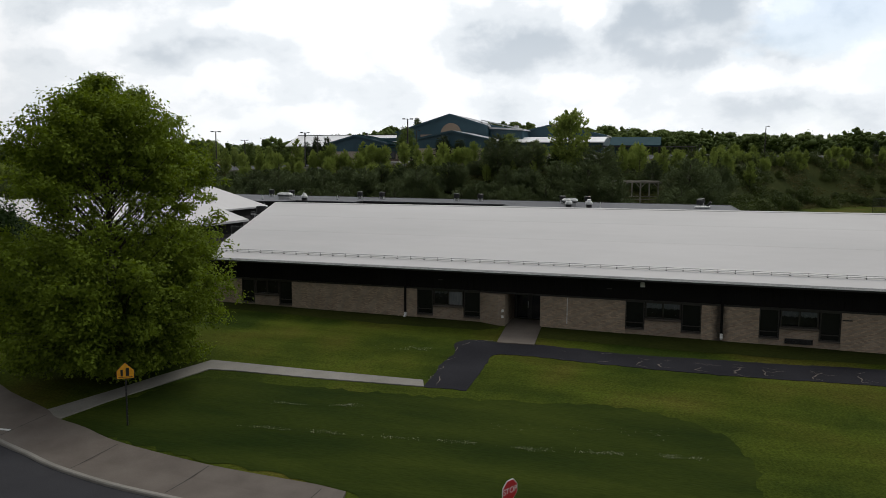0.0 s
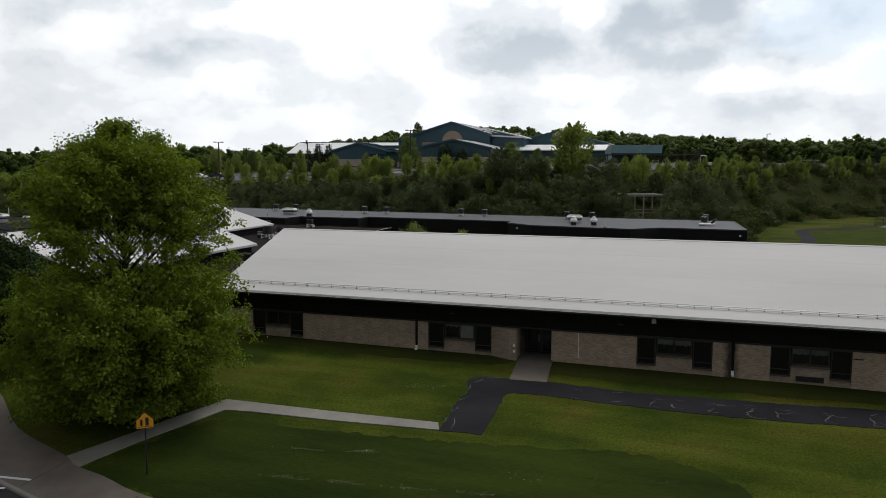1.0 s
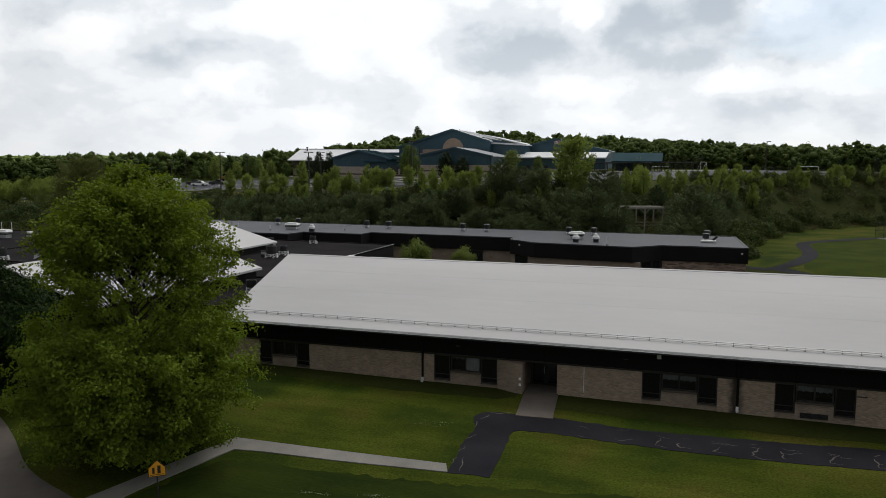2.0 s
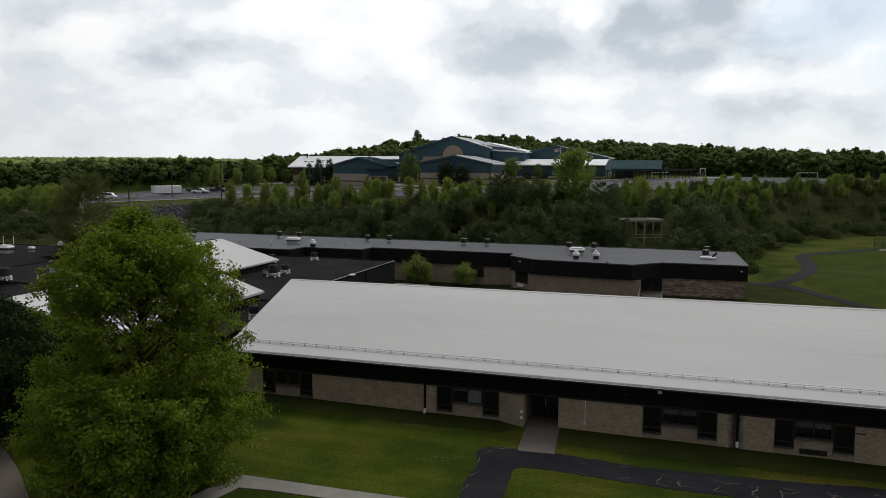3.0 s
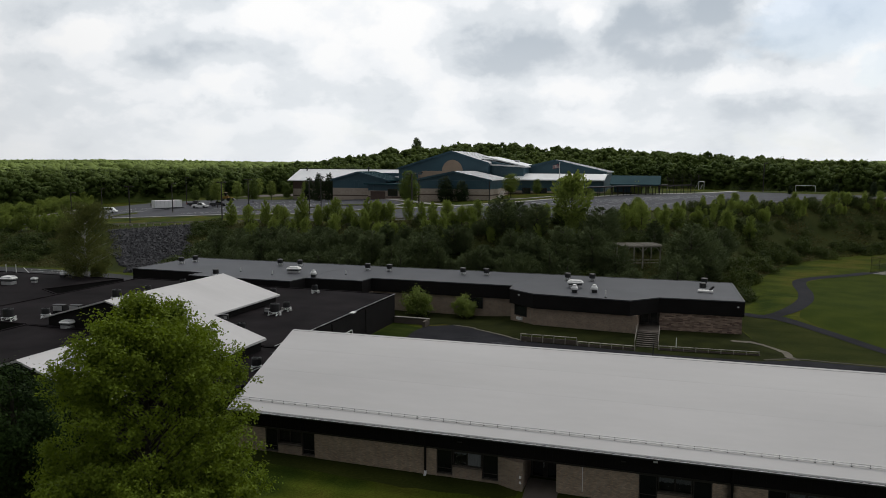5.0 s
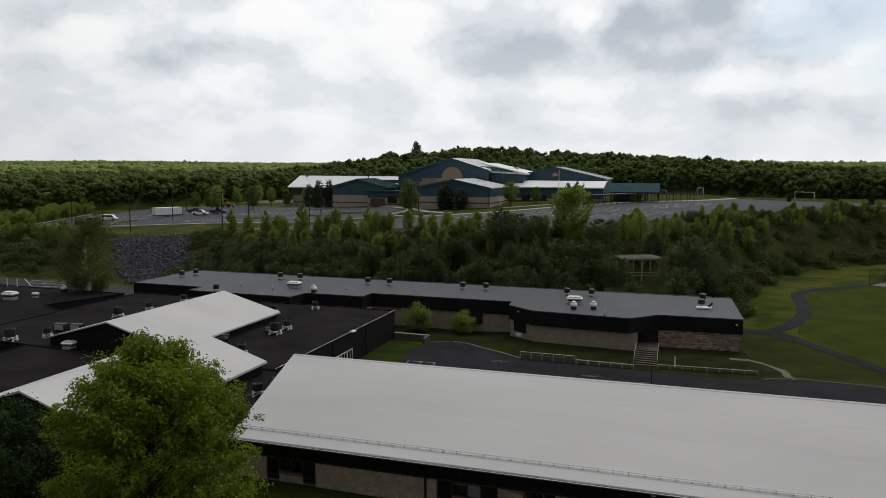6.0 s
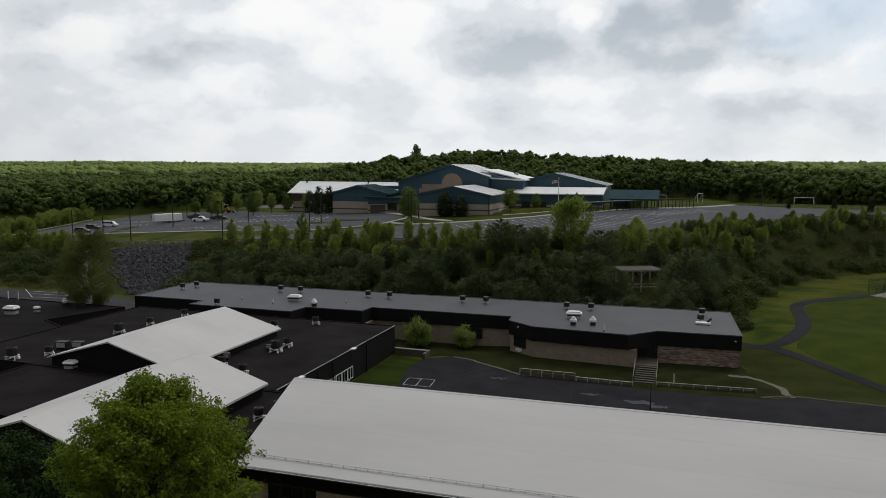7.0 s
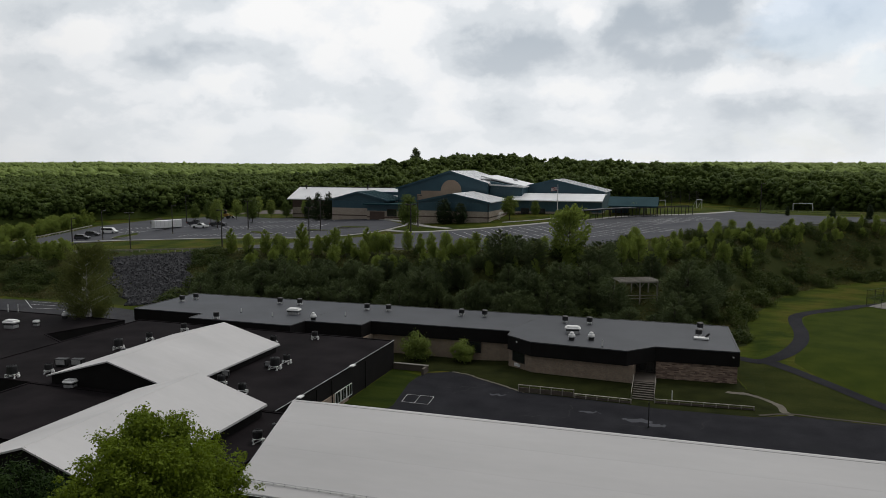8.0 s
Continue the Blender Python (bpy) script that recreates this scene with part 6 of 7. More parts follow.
        part("pane", box(x + 0.2, x + 2.6, 238.76, 238.79, 13.6, 15.4), CAR_GLASS, w)
    # fire stair on the side of the front block
    bm = bmesh.new()
    for k in range(9):
        box(-56.5, -55.2, 221 + k * 0.7, 221.6 + k * 0.7, 12.2 + k * 0.3, 12.3 + k * 0.3, bm)
    part("side_stair", bm, WHITE_METAL, root, "white side stair")


school()


def pavilion():
    root = thing("picnic_pavilion", (0, 0, 0), "open pavilion with a teal metal roof", "pavilion")
    z = 13.9
    part("roof", extrude_profile([(234.5, 17.2), (240.5, 19.9), (246.5, 17.2), (246.5, 17.0), (240.5, 19.65), (234.5, 17.0)], -23.0, -7.6), TEAL_ROOF, root, "teal metal roof")
    part("gable_panel", extrude_profile([(235.4, 17.2), (240.5, 19.5), (245.6, 17.2)], -22.6, -22.3), TEAL, root)
    part("gable_panel", extrude_profile([(235.4, 17.2), (240.5, 19.5), (245.6, 17.2)], -8.3, -8.0), TEAL, root)
    for k in range(5):
        for y in (235.2, 245.8):
            x = -22.4 + k * 3.55
            part("post", box(x - 0.12, x + 0.12, y - 0.12, y + 0.12, z - 0.6, 17.1), POLE_BROWN, root)
    part("beam", box(-22.6, -8.0, 235.08, 235.32, 16.75, 17.05), TEAL, root)
    part("back_wall", box(-22.6, -16.0, 245.2, 245.4, z - 0.5, 17.0), TEAL, root)


pavilion()


def covered_walk():
    root = thing("covered_walkway", (0, 0, 0), "long covered walkway of dark posts and beams beside the car park", "walkway")
    line = along([(-30.5, 215.5), (-17.5, 229.5), (4.5, 245.5)], 2.6)
    for k, (x, y, h) in enumerate(line):
        n = Vector((-math.sin(radians(h)), math.cos(radians(h))))
        for o in (0.0, 2.2):
            px, py = x + n.x * o, y + n.y * o
            z = gz(px, py)
            part("post", box(px - 0.1, px + 0.1, py - 0.1, py + 0.1, z - 0.3, z + 2.9), POLE_BROWN, root)
    for (x, y, h), (x2, y2, _h) in zip(line, line[1:]):
        n = Vector((-math.sin(radians(h)), math.cos(radians(h))))
        for o in (0.0, 2.2):
            a, b = (x + n.x * o, y + n.y * o), (x2 + n.x * o, y2 + n.y * o)
            part("beam", rod((*a, gz(*a) + 2.85), (*b, gz(*b) + 2.85), 0.14, sides=4), POLE_BROWN, root)
    for (x, y, h), (x2, y2, _h) in list(zip(line, line[1:]))[:9]:
        n = Vector((-math.sin(radians(h)), math.cos(radians(h)))) * 2.6
        z = gz(x, y) + 3.0
        part("roof_panel", prism([(x - n.x * 0.15, y - n.y * 0.15), (x2 - n.x * 0.15, y2 - n.y * 0.15), (x2 + n.x, y2 + n.y), (x + n.x, y + n.y)], z, z + 0.14), ROOF_GREY, root)


covered_walk()


def flagpole():
    x, y = -36.8, 221.0
    root = thing("flagpole", (x, y, gz(x, y)), "tall white flagpole with a striped flag", "flagpole")
    part("pole", rod((0, 0, -0.2), (0, 0, 10.2), 0.14, 0.08, 10), WHITE_METAL, root)
    part("finial", lathe([(0.03, 10.2), (0.16, 10.3), (0.16, 10.42), (0.03, 10.5)], 10), GALV, root)
    part("base", lathe([(0.7, -0.2), (0.7, 0.25), (0.5, 0.3)], 16), CONCRETE_PALE, root)

    def cloth(u0, u1, z0, z1, mat, name, push=0.0):
        bm = bmesh.new()
        cols = []
        for k in range(9):
            u = u0 + (u1 - u0) * k / 8
            dy, sag = 0.22 * math.sin(u * 2.6) * min(1, u) + push, -0.22 * u
            cols.append([bm.verts.new((-u, dy + t, z + sag)) for t in (-0.012, 0.012) for z in (z0, z1)])
        for p, q in zip(cols, cols[1:]):
            for a, b in ((0, 1), (2, 3), (0, 2), (1, 3)):
                bm.faces.new((p[a], q[a], q[b], p[b]))
        part(name, bm, mat, root)

    for k in range(7):
        cloth(0.12, 2.1, 9.9 - 0.16 * (k + 1), 9.9 - 0.16 * k, FLAG_RED if k % 2 == 0 else FLAG_WHITE, "flag_stripe")
    cloth(0.12, 0.9, 9.26, 9.9, FLAG_BLUE, "flag_canton", 0.0)


flagpole()


# ---- rails, fences, lamps ----
def guard_rail(points, gap, label, rail=WOOD_GREY, post=WOOD_GREY, h=0.8):
    pts = along(points, gap)
    root = thing("guard_rail", (pts[0][0], pts[0][1], gz(pts[0][0], pts[0][1])), label, "guard rail", "guard rails")
    o = Vector(root.location)
    for x, y, hd in pts:
        z = gz(x, y)
        part("post", box(x - 0.12 - o.x, x + 0.12 - o.x, y - 0.12 - o.y, y + 0.12 - o.y, z - 0.5 - o.z, z + h - o.z), post, root)
    for (x, y, _a), (x2, y2, _b) in zip(pts, pts[1:]):
        a, b = Vector((x, y - 0.14, gz(x, y) + h - 0.14)) - o, Vector((x2, y2 - 0.14, gz(x2, y2) + h - 0.14)) - o
        d = (b - a).normalized()
        n = Vector((-d.y, d.x, 0)).normalized() * 0.05
        bm = bmesh.new()
        vs = [bm.verts.new(p + n * s + Vector((0, 0, w))) for p in (a, b) for s in (-1, 1) for w in (-0.16, 0.16)]
        for q in ((0, 1, 3, 2), (4, 6, 7, 5), (0, 4, 5, 1), (2, 3, 7, 6), (0, 2, 6, 4), (1, 5, 7, 3)):
            bm.faces.new([vs[k] for k in q])
        part("rail", bm, rail, root)


guard_rail([(-176, 151), (-150, 154.5), (-118, 155.6), (-90, 153.4), (-62, 151.5), (-40, 150.8), (-27, 150.6)], 2.2, "weathered timber guard rail along the top of the bank", WOOD_GREY)
guard_rail([(2, 191.0), (19, 202), (31, 216), (43, 225), (58, 235)], 2.6, "guard rail with dark posts along the edge of the car park", WOOD_GREY, WOOD_DARK)
guard_rail([(-200, 158), (-205.2, 172), (-212, 191), (-216.5, 207), (-223.5, 229)], 2.4, "pale guard rail along the edge of the car park", WOOD_GREY)


def lamp_post(x, y, h=10.0, heads=2, rz=0.0):
    root = thing("car_park_lamp", (x, y, gz(x, y)), "tall bronze car park lamp with square heads", "lamp post", "car park lamps", rz=rz)
    part("pole", rod((0, 0, 0.6), (0, 0, h), 0.17, 0.13, 8), POLE_BROWN, root)
    part("base", lathe([(0.3, -0.4), (0.3, 0.6), (0.28, 0.62)], 12), CONCRETE_PALE, root)
    for s in ((-1, 1) if heads == 2 else (1,)):
        part("arm", rod((0, 0, h - 0.1), (s * 0.7, 0, h - 0.05), 0.05, sides=6), POLE_BROWN, root)
        part("lamp_head", box(min(s * 0.5, s * 1.2), max(s * 0.5, s * 1.2), -0.28, 0.28, h - 0.15, h + 0.08, bevel=0.04), POLE_BROWN, root)


for x, y, h, n in ((-139.9, 155.4, 10.5, 2), (-159.3, 196.7, 9.5, 1), (-110.3, 154.0, 10.5, 2), (-94.0, 169.1, 9.5, 2), (-105.0, 196.5, 9.5, 2), (-59.2, 153.0, 10.5, 2), (-160, 156, 9.5, 1), (-176, 184, 9.5, 1), (-181, 232, 10.5, 1), (-136, 205, 9.5, 2), (-185, 152.5, 9.5, 1), (-146, 252, 9.5, 1), (24.5, 262, 9.5, 1), (57, 236, 10.0, 1), (-76.5, 205, 9.5, 1)):
    lamp_post(x, y, h, n, 20)


def mesh_fence(points, h, label, gap=3.0):
    pts = along(points, gap)
    root = thing("mesh_fence", (pts[0][0], pts[0][1], gz(pts[0][0], pts[0][1])), label, "fence", "mesh fences")
    o = Vector(root.location)
    for x, y, _h in pts:
        p = Vector((x, y, gz(x, y))) - o
        part("post", rod(p, p + Vector((0, 0, h)), 0.04, sides=6), BLACK_METAL, root)
    for (x, y, _a), (x2, y2, _b) in zip(pts, pts[1:]):
        a, b = Vector((x, y, gz(x, y))) - o, Vector((x2, y2, gz(x2, y2))) - o
        bm = bmesh.new()
        for f in (0.03, 0.5, 0.985):
            rod(a + Vector((0, 0, h * f)), b + Vector((0, 0, h * f)), 0.025, sides=4, bm=bm)
        for k in range(1, 16):
            p = a.lerp(b, k / 16)
            rod(p + Vector((0, 0, h * 0.03)), p + Vector((0, 0, h * 0.985)), 0.008, sides=3, bm=bm)
        part("mesh_panel", bm, BLACK_METAL, root)


mesh_fence([(35.5, 163.2), (46.5, 152.6), (58, 142)], 3.2, "tall black mesh fence round the sports area")
mesh_fence([(35.5, 163.2), (46.0, 175.0)], 3.2, "tall black mesh fence at the far side of the sports area")
mesh_fence([(15, 264), (33, 258), (52, 256), (75, 262)], 1.3, "low dark fence along the playing field")


def goal(x, y, w, rz, h=2.3):
    root = thing("football_goal", (x, y, gz(x, y)), "white football goal frame on the field", "goal", "football goals", rz=rz)
    for s in (-1, 1):
        part("post", rod((s * w / 2, 0, -0.1), (s * w / 2, 0, h), 0.09, sides=8), WHITE_METAL, root)
        part("stay", rod((s * w / 2, 0, h), (s * w / 2, 1.8, 0.0), 0.05, sides=6), WHITE_METAL, root)
    part("crossbar", rod((-w / 2, 0, h), (w / 2, 0, h), 0.09, sides=8), WHITE_METAL, root)
    part("ground_bar", rod((-w / 2, 1.8, 0.03), (w / 2, 1.8, 0.03), 0.05, sides=6), WHITE_METAL, root)


goal(43.1, 302, 6.8, -20, 3.2)
goal(5.8, 290, 4.0, 60, 3.4)
goal(-10.5, 320, 7.0, -10, 3.6)


def backstop():
    x, y = -1.0, 312
    root = thing("field_backstop", (x, y, gz(x, y)), "tall grey mesh backstop on the playing field", "backstop")
    for k in range(6):
        a = radians(150 - k * 30)
        p = (math.cos(a) * 7, math.sin(a) * 7 - 3)
        part("post", rod((*p, -0.2), (*p, 7.5), 0.08, sides=6), POLE_BROWN, root)
    for k in range(5):
        a, b = radians(150 - k * 30), radians(120 - k * 30)
        p, q = (math.cos(a) * 7, math.sin(a) * 7 - 3), (math.cos(b) * 7, math.sin(b) * 7 - 3)
        bm = bmesh.new()
        for z in (0.2, 2.5, 5.0, 7.4):
            rod((*p, z), (*q, z), 0.03, sides=4, bm=bm)
        for j in range(1, 10):
            u = (p[0] + (q[0] - p[0]) * j / 10, p[1] + (q[1] - p[1]) * j / 10)
            rod((*u, 0.2), (*u, 7.4), 0.012, sides=3, bm=bm)
        part("mesh_panel", bm, POLE_BROWN, root)


backstop()


def pergola():
    x, y = -8.6, 140.6
    z = 4.3
    root = thing("garden_pergola", (x, y, z), "weathered grey timber pergola on the bank among pines", "pergola", rz=24)
    for sx in (-3.4, 0.0, 3.4):
        for sy in (-2.2, 2.2):
            part("post", box(sx - 0.11, sx + 0.11, sy - 0.11, sy + 0.11, -2.0, 3.2), WOOD_GREY, root)
    for sy in (-2.2, 2.2):
        part("beam", box(-4.0, 4.0, sy - 0.1, sy + 0.1, 3.202, 3.45), WOOD_GREY, root)
    for k in range(17):
        u = -3.9 + k * 0.485
        part("rafter", box(u - 0.06, u + 0.06, -2.9, 2.9, 3.452, 3.62), WOOD_GREY, root)
    for sx in (-3.4, 0.0):
        part("rail", box(sx + 0.115, sx + 3.28, -2.26, -2.14, 0.75, 0.87), WOOD_GREY, root)
        part("rail", box(sx + 0.115, sx + 3.28, -2.26, -2.14, 0.2, 0.32), WOOD_GREY, root)
    for sx, d in ((-3.4, 1), (0.0, 1), (0.0, -1), (3.4, -1)):
        part("brace", rod((sx, -2.2, 2.3), (sx + d * 0.9, -2.2, 3.2), 0.07, sides=4), WOOD_GREY, root)


pergola()

# ---- signs on the lawn ----
def crossing_sign():
    x, y = -23.81, 26.4
    root = thing("crossing_sign", (x, y, gz(x, y)), "yellow pentagonal warning sign on a dark post on the lawn", "road sign", rz=38)
    part("post", box(-0.035, 0.035, 0.0, 0.06, -0.3, 2.9), BLACK_METAL, root)
    pent = [(-0.39, 2.22), (0.39, 2.22), (0.39, 2.62), (0.0, 3.01), (-0.39, 2.62)]
    part("border", extrude_profile(pent, -0.02, -0.004, "y"), BLACK_METAL, root)
    part("face", extrude_profile([(u * 0.92, 2.58 + (v - 2.58) * 0.92) for u, v in pent], -0.03, -0.0205, "y"), YELLOW, root, "yellow reflective face")
    bm = extrude_profile([(-0.2, 2.36), (-0.1, 2.36), (-0.1, 2.66), (-0.2, 2.66)], -0.036, -0.031, "y")
    extrude_profile([(0.02, 2.36), (0.16, 2.36), (0.16, 2.74), (0.02, 2.74)], -0.036, -0.031, "y", bm)
    extrude_profile([(-0.3, 2.3), (0.3, 2.3), (0.3, 2.325), (-0.3, 2.325)], -0.036, -0.031, "y", bm)
    part("symbol", bm, BLACK_METAL, root, "plain black upright bars")


crossing_sign()


def stop_sign():
    x, y = -4.75, 21.4
    root = thing("stop_sign", (x, y, gz(x, y)), "red octagonal stop sign with white letters on a post", "road sign", rz=62)
    part("post", box(-0.035, 0.035, 0.0, 0.06, -0.3, 2.5), BLACK_METAL, root)
    r, zc = 0.37, 2.35
    octa = [(math.cos(radians(22.5 + 45 * k)), math.sin(radians(22.5 + 45 * k))) for k in range(8)]
    part("border", extrude_profile([(u * r, zc + v * r) for u, v in octa], -0.02, -0.004, "y"), WHITE_METAL, root)
    part("face", extrude_profile([(u * r * 0.93, zc + v * r * 0.93) for u, v in octa], -0.027, -0.0205, "y"), RED, root, "red face with a white edge")
    cu = bpy.data.curves.new("lettering", "FONT")
    cu.body, cu.size, cu.align_x, cu.align_y, cu.extrude = "STOP", 0.27, "CENTER", "CENTER", 0.003
    cu.materials.append(WHITE_METAL)
    tx = new("lettering", cu)
    tx.parent = root
    tx.matrix_local = pose(0, -0.032, zc, 90, 0, 0)


stop_sign()


def entry_signs():
    """A pale kerbed island with red and white traffic signs beside the entry drive."""
    draped("entry_island", smooth_line([(-194, 166.4), (-188, 165.2), (-181, 167.0), (-184, 169.6), (-191, 168.6), (-194, 166.4)], 3)[:-1], CONCRETE_PALE, 0.2, 0.2, "pale concrete island beside the entry drive", "traffic island")
    for x, y, face in ((-188.6, 166.3, WHITE_METAL), (-186.8, 166.6, RED)):
        root = thing("entry_sign", (x, y, gz(x, y) + 0.2), "square traffic sign on a post at the entry drive", "road sign", "entry signs", rz=30)
        part("post", rod((0, 0.05, -0.1), (0, 0.05, 2.3), 0.05, sides=6), WOOD_DARK, root)
        part("face", box(-0.5, 0.5, -0.03, 0.0, 1.5, 2.6, bevel=0.01), face, root)


entry_signs()


# ---- vehicles ----
def wheel(parent, x, y, r, w):
    t = part("wheel", lathe([(r * 0.7, -w / 2), (r * 0.95, -w / 2), (r, -w * 0.3), (r, w * 0.3), (r * 0.95, w / 2), (r * 0.7, w / 2)], 18), RUBBER, parent)
    t.matrix_local = pose(x, y, r, 90, 0, 0)
    rim = part("rim", lathe([(r * 0.2, -w * 0.45), (r * 0.66, -w * 0.42), (r * 0.66, w * 0.42), (r * 0.2, w * 0.45)], 14), GALV, t)
    return t


def vehicle(name, x, y, rz, side, glass, half, paint, label, length, wheel_r=0.36):
    """A car from its side outline: body with rounded shoulders, glazing, wheels, lamps."""
    root = thing(name, (x, y, gz(x, y) + 0.13), label, "vehicle", "parked vehicles", rz=rz)
    bm = extrude_profile(side, -half, half, "y")
    for v in bm.verts:
        if v.co.z > 1.0:
            v.co.y *= 0.86
    bmesh.ops.bevel(bm, geom=[e for e in bm.edges], offset=0.05, segments=1, affect="EDGES")
    body = part("body", bm, paint, root)
    for poly in glass:
        g = extrude_profile(poly, -half * 0.935, half * 0.935, "y")
        part("side_window", g, CAR_GLASS, root)
    for sx in (-0.31, 0.31):
        for sy in (-1, 1):
            wheel(root, sx * length, sy * (half - 0.1), wheel_r, 0.24)
    for sy in (-1, 1):
        part("headlight", box(length / 2 - 0.06, length / 2 + 0.015, sy * half * 0.75 - 0.15, sy * half * 0.75 + 0.15, 0.65, 0.8), WHITE_METAL, root)
        part("tail_light", box(-length / 2 - 0.015, -length / 2 + 0.06, sy * half * 0.82 - 0.08, sy * half * 0.82 + 0.08, 0.75, 1.05), RED, root)
    for x0 in (length / 2 - 0.02, -length / 2 - 0.07):
        part("bumper", box(x0, x0 + 0.09, -half * 0.9, half * 0.9, 0.32, 0.52), BLACK_METAL, root)
    return root


VAN = [(-2.7, 0.3), (2.7, 0.3), (2.75, 0.95), (2.0, 1.15), (1.3, 2.0), (-2.6, 2.1), (-2.75, 1.2)]
VAN_GLASS = [[(1.75, 1.2), (1.25, 1.85), (0.5, 1.9), (0.5, 1.2)], [(0.35, 1.25), (0.35, 1.9), (-1.0, 1.92), (-1.0, 1.25)], [(-1.15, 1.25), (-1.15, 1.92), (-2.4, 1.94), (-2.4, 1.25)]]
SUV = [(-2.35, 0.3), (2.35, 0.3), (2.4, 0.9), (1.15, 1.08), (0.5, 1.68), (-2.0, 1.74), (-2.35, 1.1)]
SUV_GLASS = [[(0.95, 1.1), (0.42, 1.6), (-0.4, 1.64), (-0.4, 1.1)], [(-0.55, 1.1), (-0.55, 1.64), (-1.85, 1.64), (-2.0, 1.12)]]
PICK = [(-2.8, 0.4), (2.8, 0.4), (2.85, 1.05), (1.5, 1.2), (0.9, 1.85), (-0.5, 1.88), (-0.7, 1.2), (-2.8, 1.15)]
PICK_GLASS = [[(1.3, 1.22), (0.82, 1.76), (0.2, 1.78), (0.2, 1.22)], [(0.08, 1.22), (0.08, 1.78), (-0.42, 1.8), (-0.55, 1.22)]]
vehicle("passenger_van", -190.5, 202.5, 14, VAN, VAN_GLASS, 1.0, CAR_WHITE, "white passenger van parked on asphalt", 5.5, 0.38)
vehicle("estate_car", -190.5, 195.0, 14, SUV, SUV_GLASS, 0.93, CAR_DARK, "dark grey estate car parked beside a white van", 4.8)
vehicle("estate_car", -185.8, 185.6, 14, SUV, SUV_GLASS, 0.93, CAR_DARK, "black estate car at the end of a parking row", 4.8)
vehicle("pickup_truck", -160.0, 212.0, 8, PICK, PICK_GLASS, 0.98, CAR_WHITE, "white pickup truck on the school car park", 5.7, 0.42)
vehicle("pickup_truck", -156.5, 217.5, 12, PICK, PICK_GLASS, 0.98, CAR_DARK, "black pickup truck beside a white one", 5.7, 0.42)
vehicle("pickup_truck", -171.0, 224.0, 14, PICK, PICK_GLASS, 0.98, CAR_DARK, "black pickup truck hitched near a white trailer", 5.7, 0.42)


def trailer():
    x, y = -173.5, 211.5
    root = thing("box_trailer", (x, y, gz(x, y) + 0.13), "long white enclosed box trailer", "trailer", rz=66)
    part("box", box(-5.0, 5.0, -1.25, 1.25, 0.6, 3.2, bevel=0.08), CAR_WHITE, root)
    part("frame_rail", box(-4.8, 6.2, -0.9, -0.7, 0.4, 0.59, box(-4.8, 6.2, 0.7, 0.9, 0.4, 0.59)), BLACK_METAL, root)
    for k in range(7):
        part("side_rib", box(-4.4 + k * 1.45, -4.36 + k * 1.45, -1.275, -1.252, 0.7, 3.1), GALV, root)
    for sx in (-1.2, 0.0):
        for sy in (-1.05, 1.05):
            wheel(root, sx, sy, 0.36, 0.24)


trailer()


def loader():
    x, y = -171.5, 243.5
    root = thing("wheel_loader", (x, y, gz(x, y) + 0.13), "yellow digger parked by the trees", "digger", rz=20)
    part("body", box(-2.0, 1.2, -0.9, 0.9, 0.9, 2.0, bevel=0.1), CAR_YELLOW, root)
    part("cab", box(-0.9, 0.5, -0.75, 0.75, 2.002, 3.1, bevel=0.08), CAR_GLASS, root)
    part("cab_roof", box(-1.0, 0.6, -0.85, 0.85, 3.102, 3.25, bevel=0.04), CAR_YELLOW, root)
    part("boom", rod((1.0, 0, 1.7), (3.0, 0, 1.0), 0.18, sides=6, bm=rod((-1.9, 0, 1.8), (-3.4, 0, 3.4), 0.16, sides=6)), CAR_YELLOW, root)
    part("bucket", extrude_profile([(2.8, 0.2), (3.8, 0.25), (3.5, 0.6), (3.1, 1.1), (2.8, 1.1)], -1.1, 1.1, "y"), BLACK_METAL, root)
    for sx in (-1.3, 1.1):
        for sy in (-0.95, 0.95):
            wheel(root, sx, sy, 0.6, 0.4)


loader()
heap = lathe([(3.6, 0.0), (2.6, 0.9), (1.5, 1.6), (0.5, 2.0), (0.1, 2.05)], 14)
for v in heap.verts:
    v.co += Vector((noise.noise(v.co * 0.8), noise.noise(v.co * 0.9 + Vector((3, 1, 0))), 0)) * 0.5
hp = solid("soil_heap", heap, SOIL, "heap of pale soil at the edge of the car park", "soil heap")
hp.location = (-197, 236, gz(-197, 236))


# ---- rock slope ----
def riprap():
    rng = random.Random(11)
    shapes = []
    for k in range(5):
        bm = bmesh.new()
        bmesh.ops.create_icosphere(bm, subdivisions=1, radius=0.6)
        for v in bm.verts:
            v.co *= 0.75 + 0.5 * rng.random()
            v.co.z *= 0.7
        me = bpy.data.meshes.new("rock")
        bm.to_mesh(me)
        bm.free()
        me.materials.append(ROCK)
        shapes.append(me)
    root = thing("rock_slope", (-120, 138, gz(-120, 138)), "slope of grey broken riprap rocks below the rail", "rock slope")
    inv = root.matrix_world.inverted()
    corners = ((-138.5, 146.5), (-119.5, 152.5), (-99.0, 125.5), (-108.5, 119.0))
    made = 0
    cloud = bmesh.new()
    while made < 4600:
        u, v = rng.random() * 1.12 - 0.06, rng.random()
        u += 0.06 * math.sin(v * 9) + 0.04 * math.sin(v * 23)
        a = Vector(corners[0]).lerp(Vector(corners[1]), u)
        b = Vector(corners[3]).lerp(Vector(corners[2]), u)
        p = a.lerp(b, v)
        if made < 290:
            ob = new("rock", shapes[made % 5])
            ob.parent = root
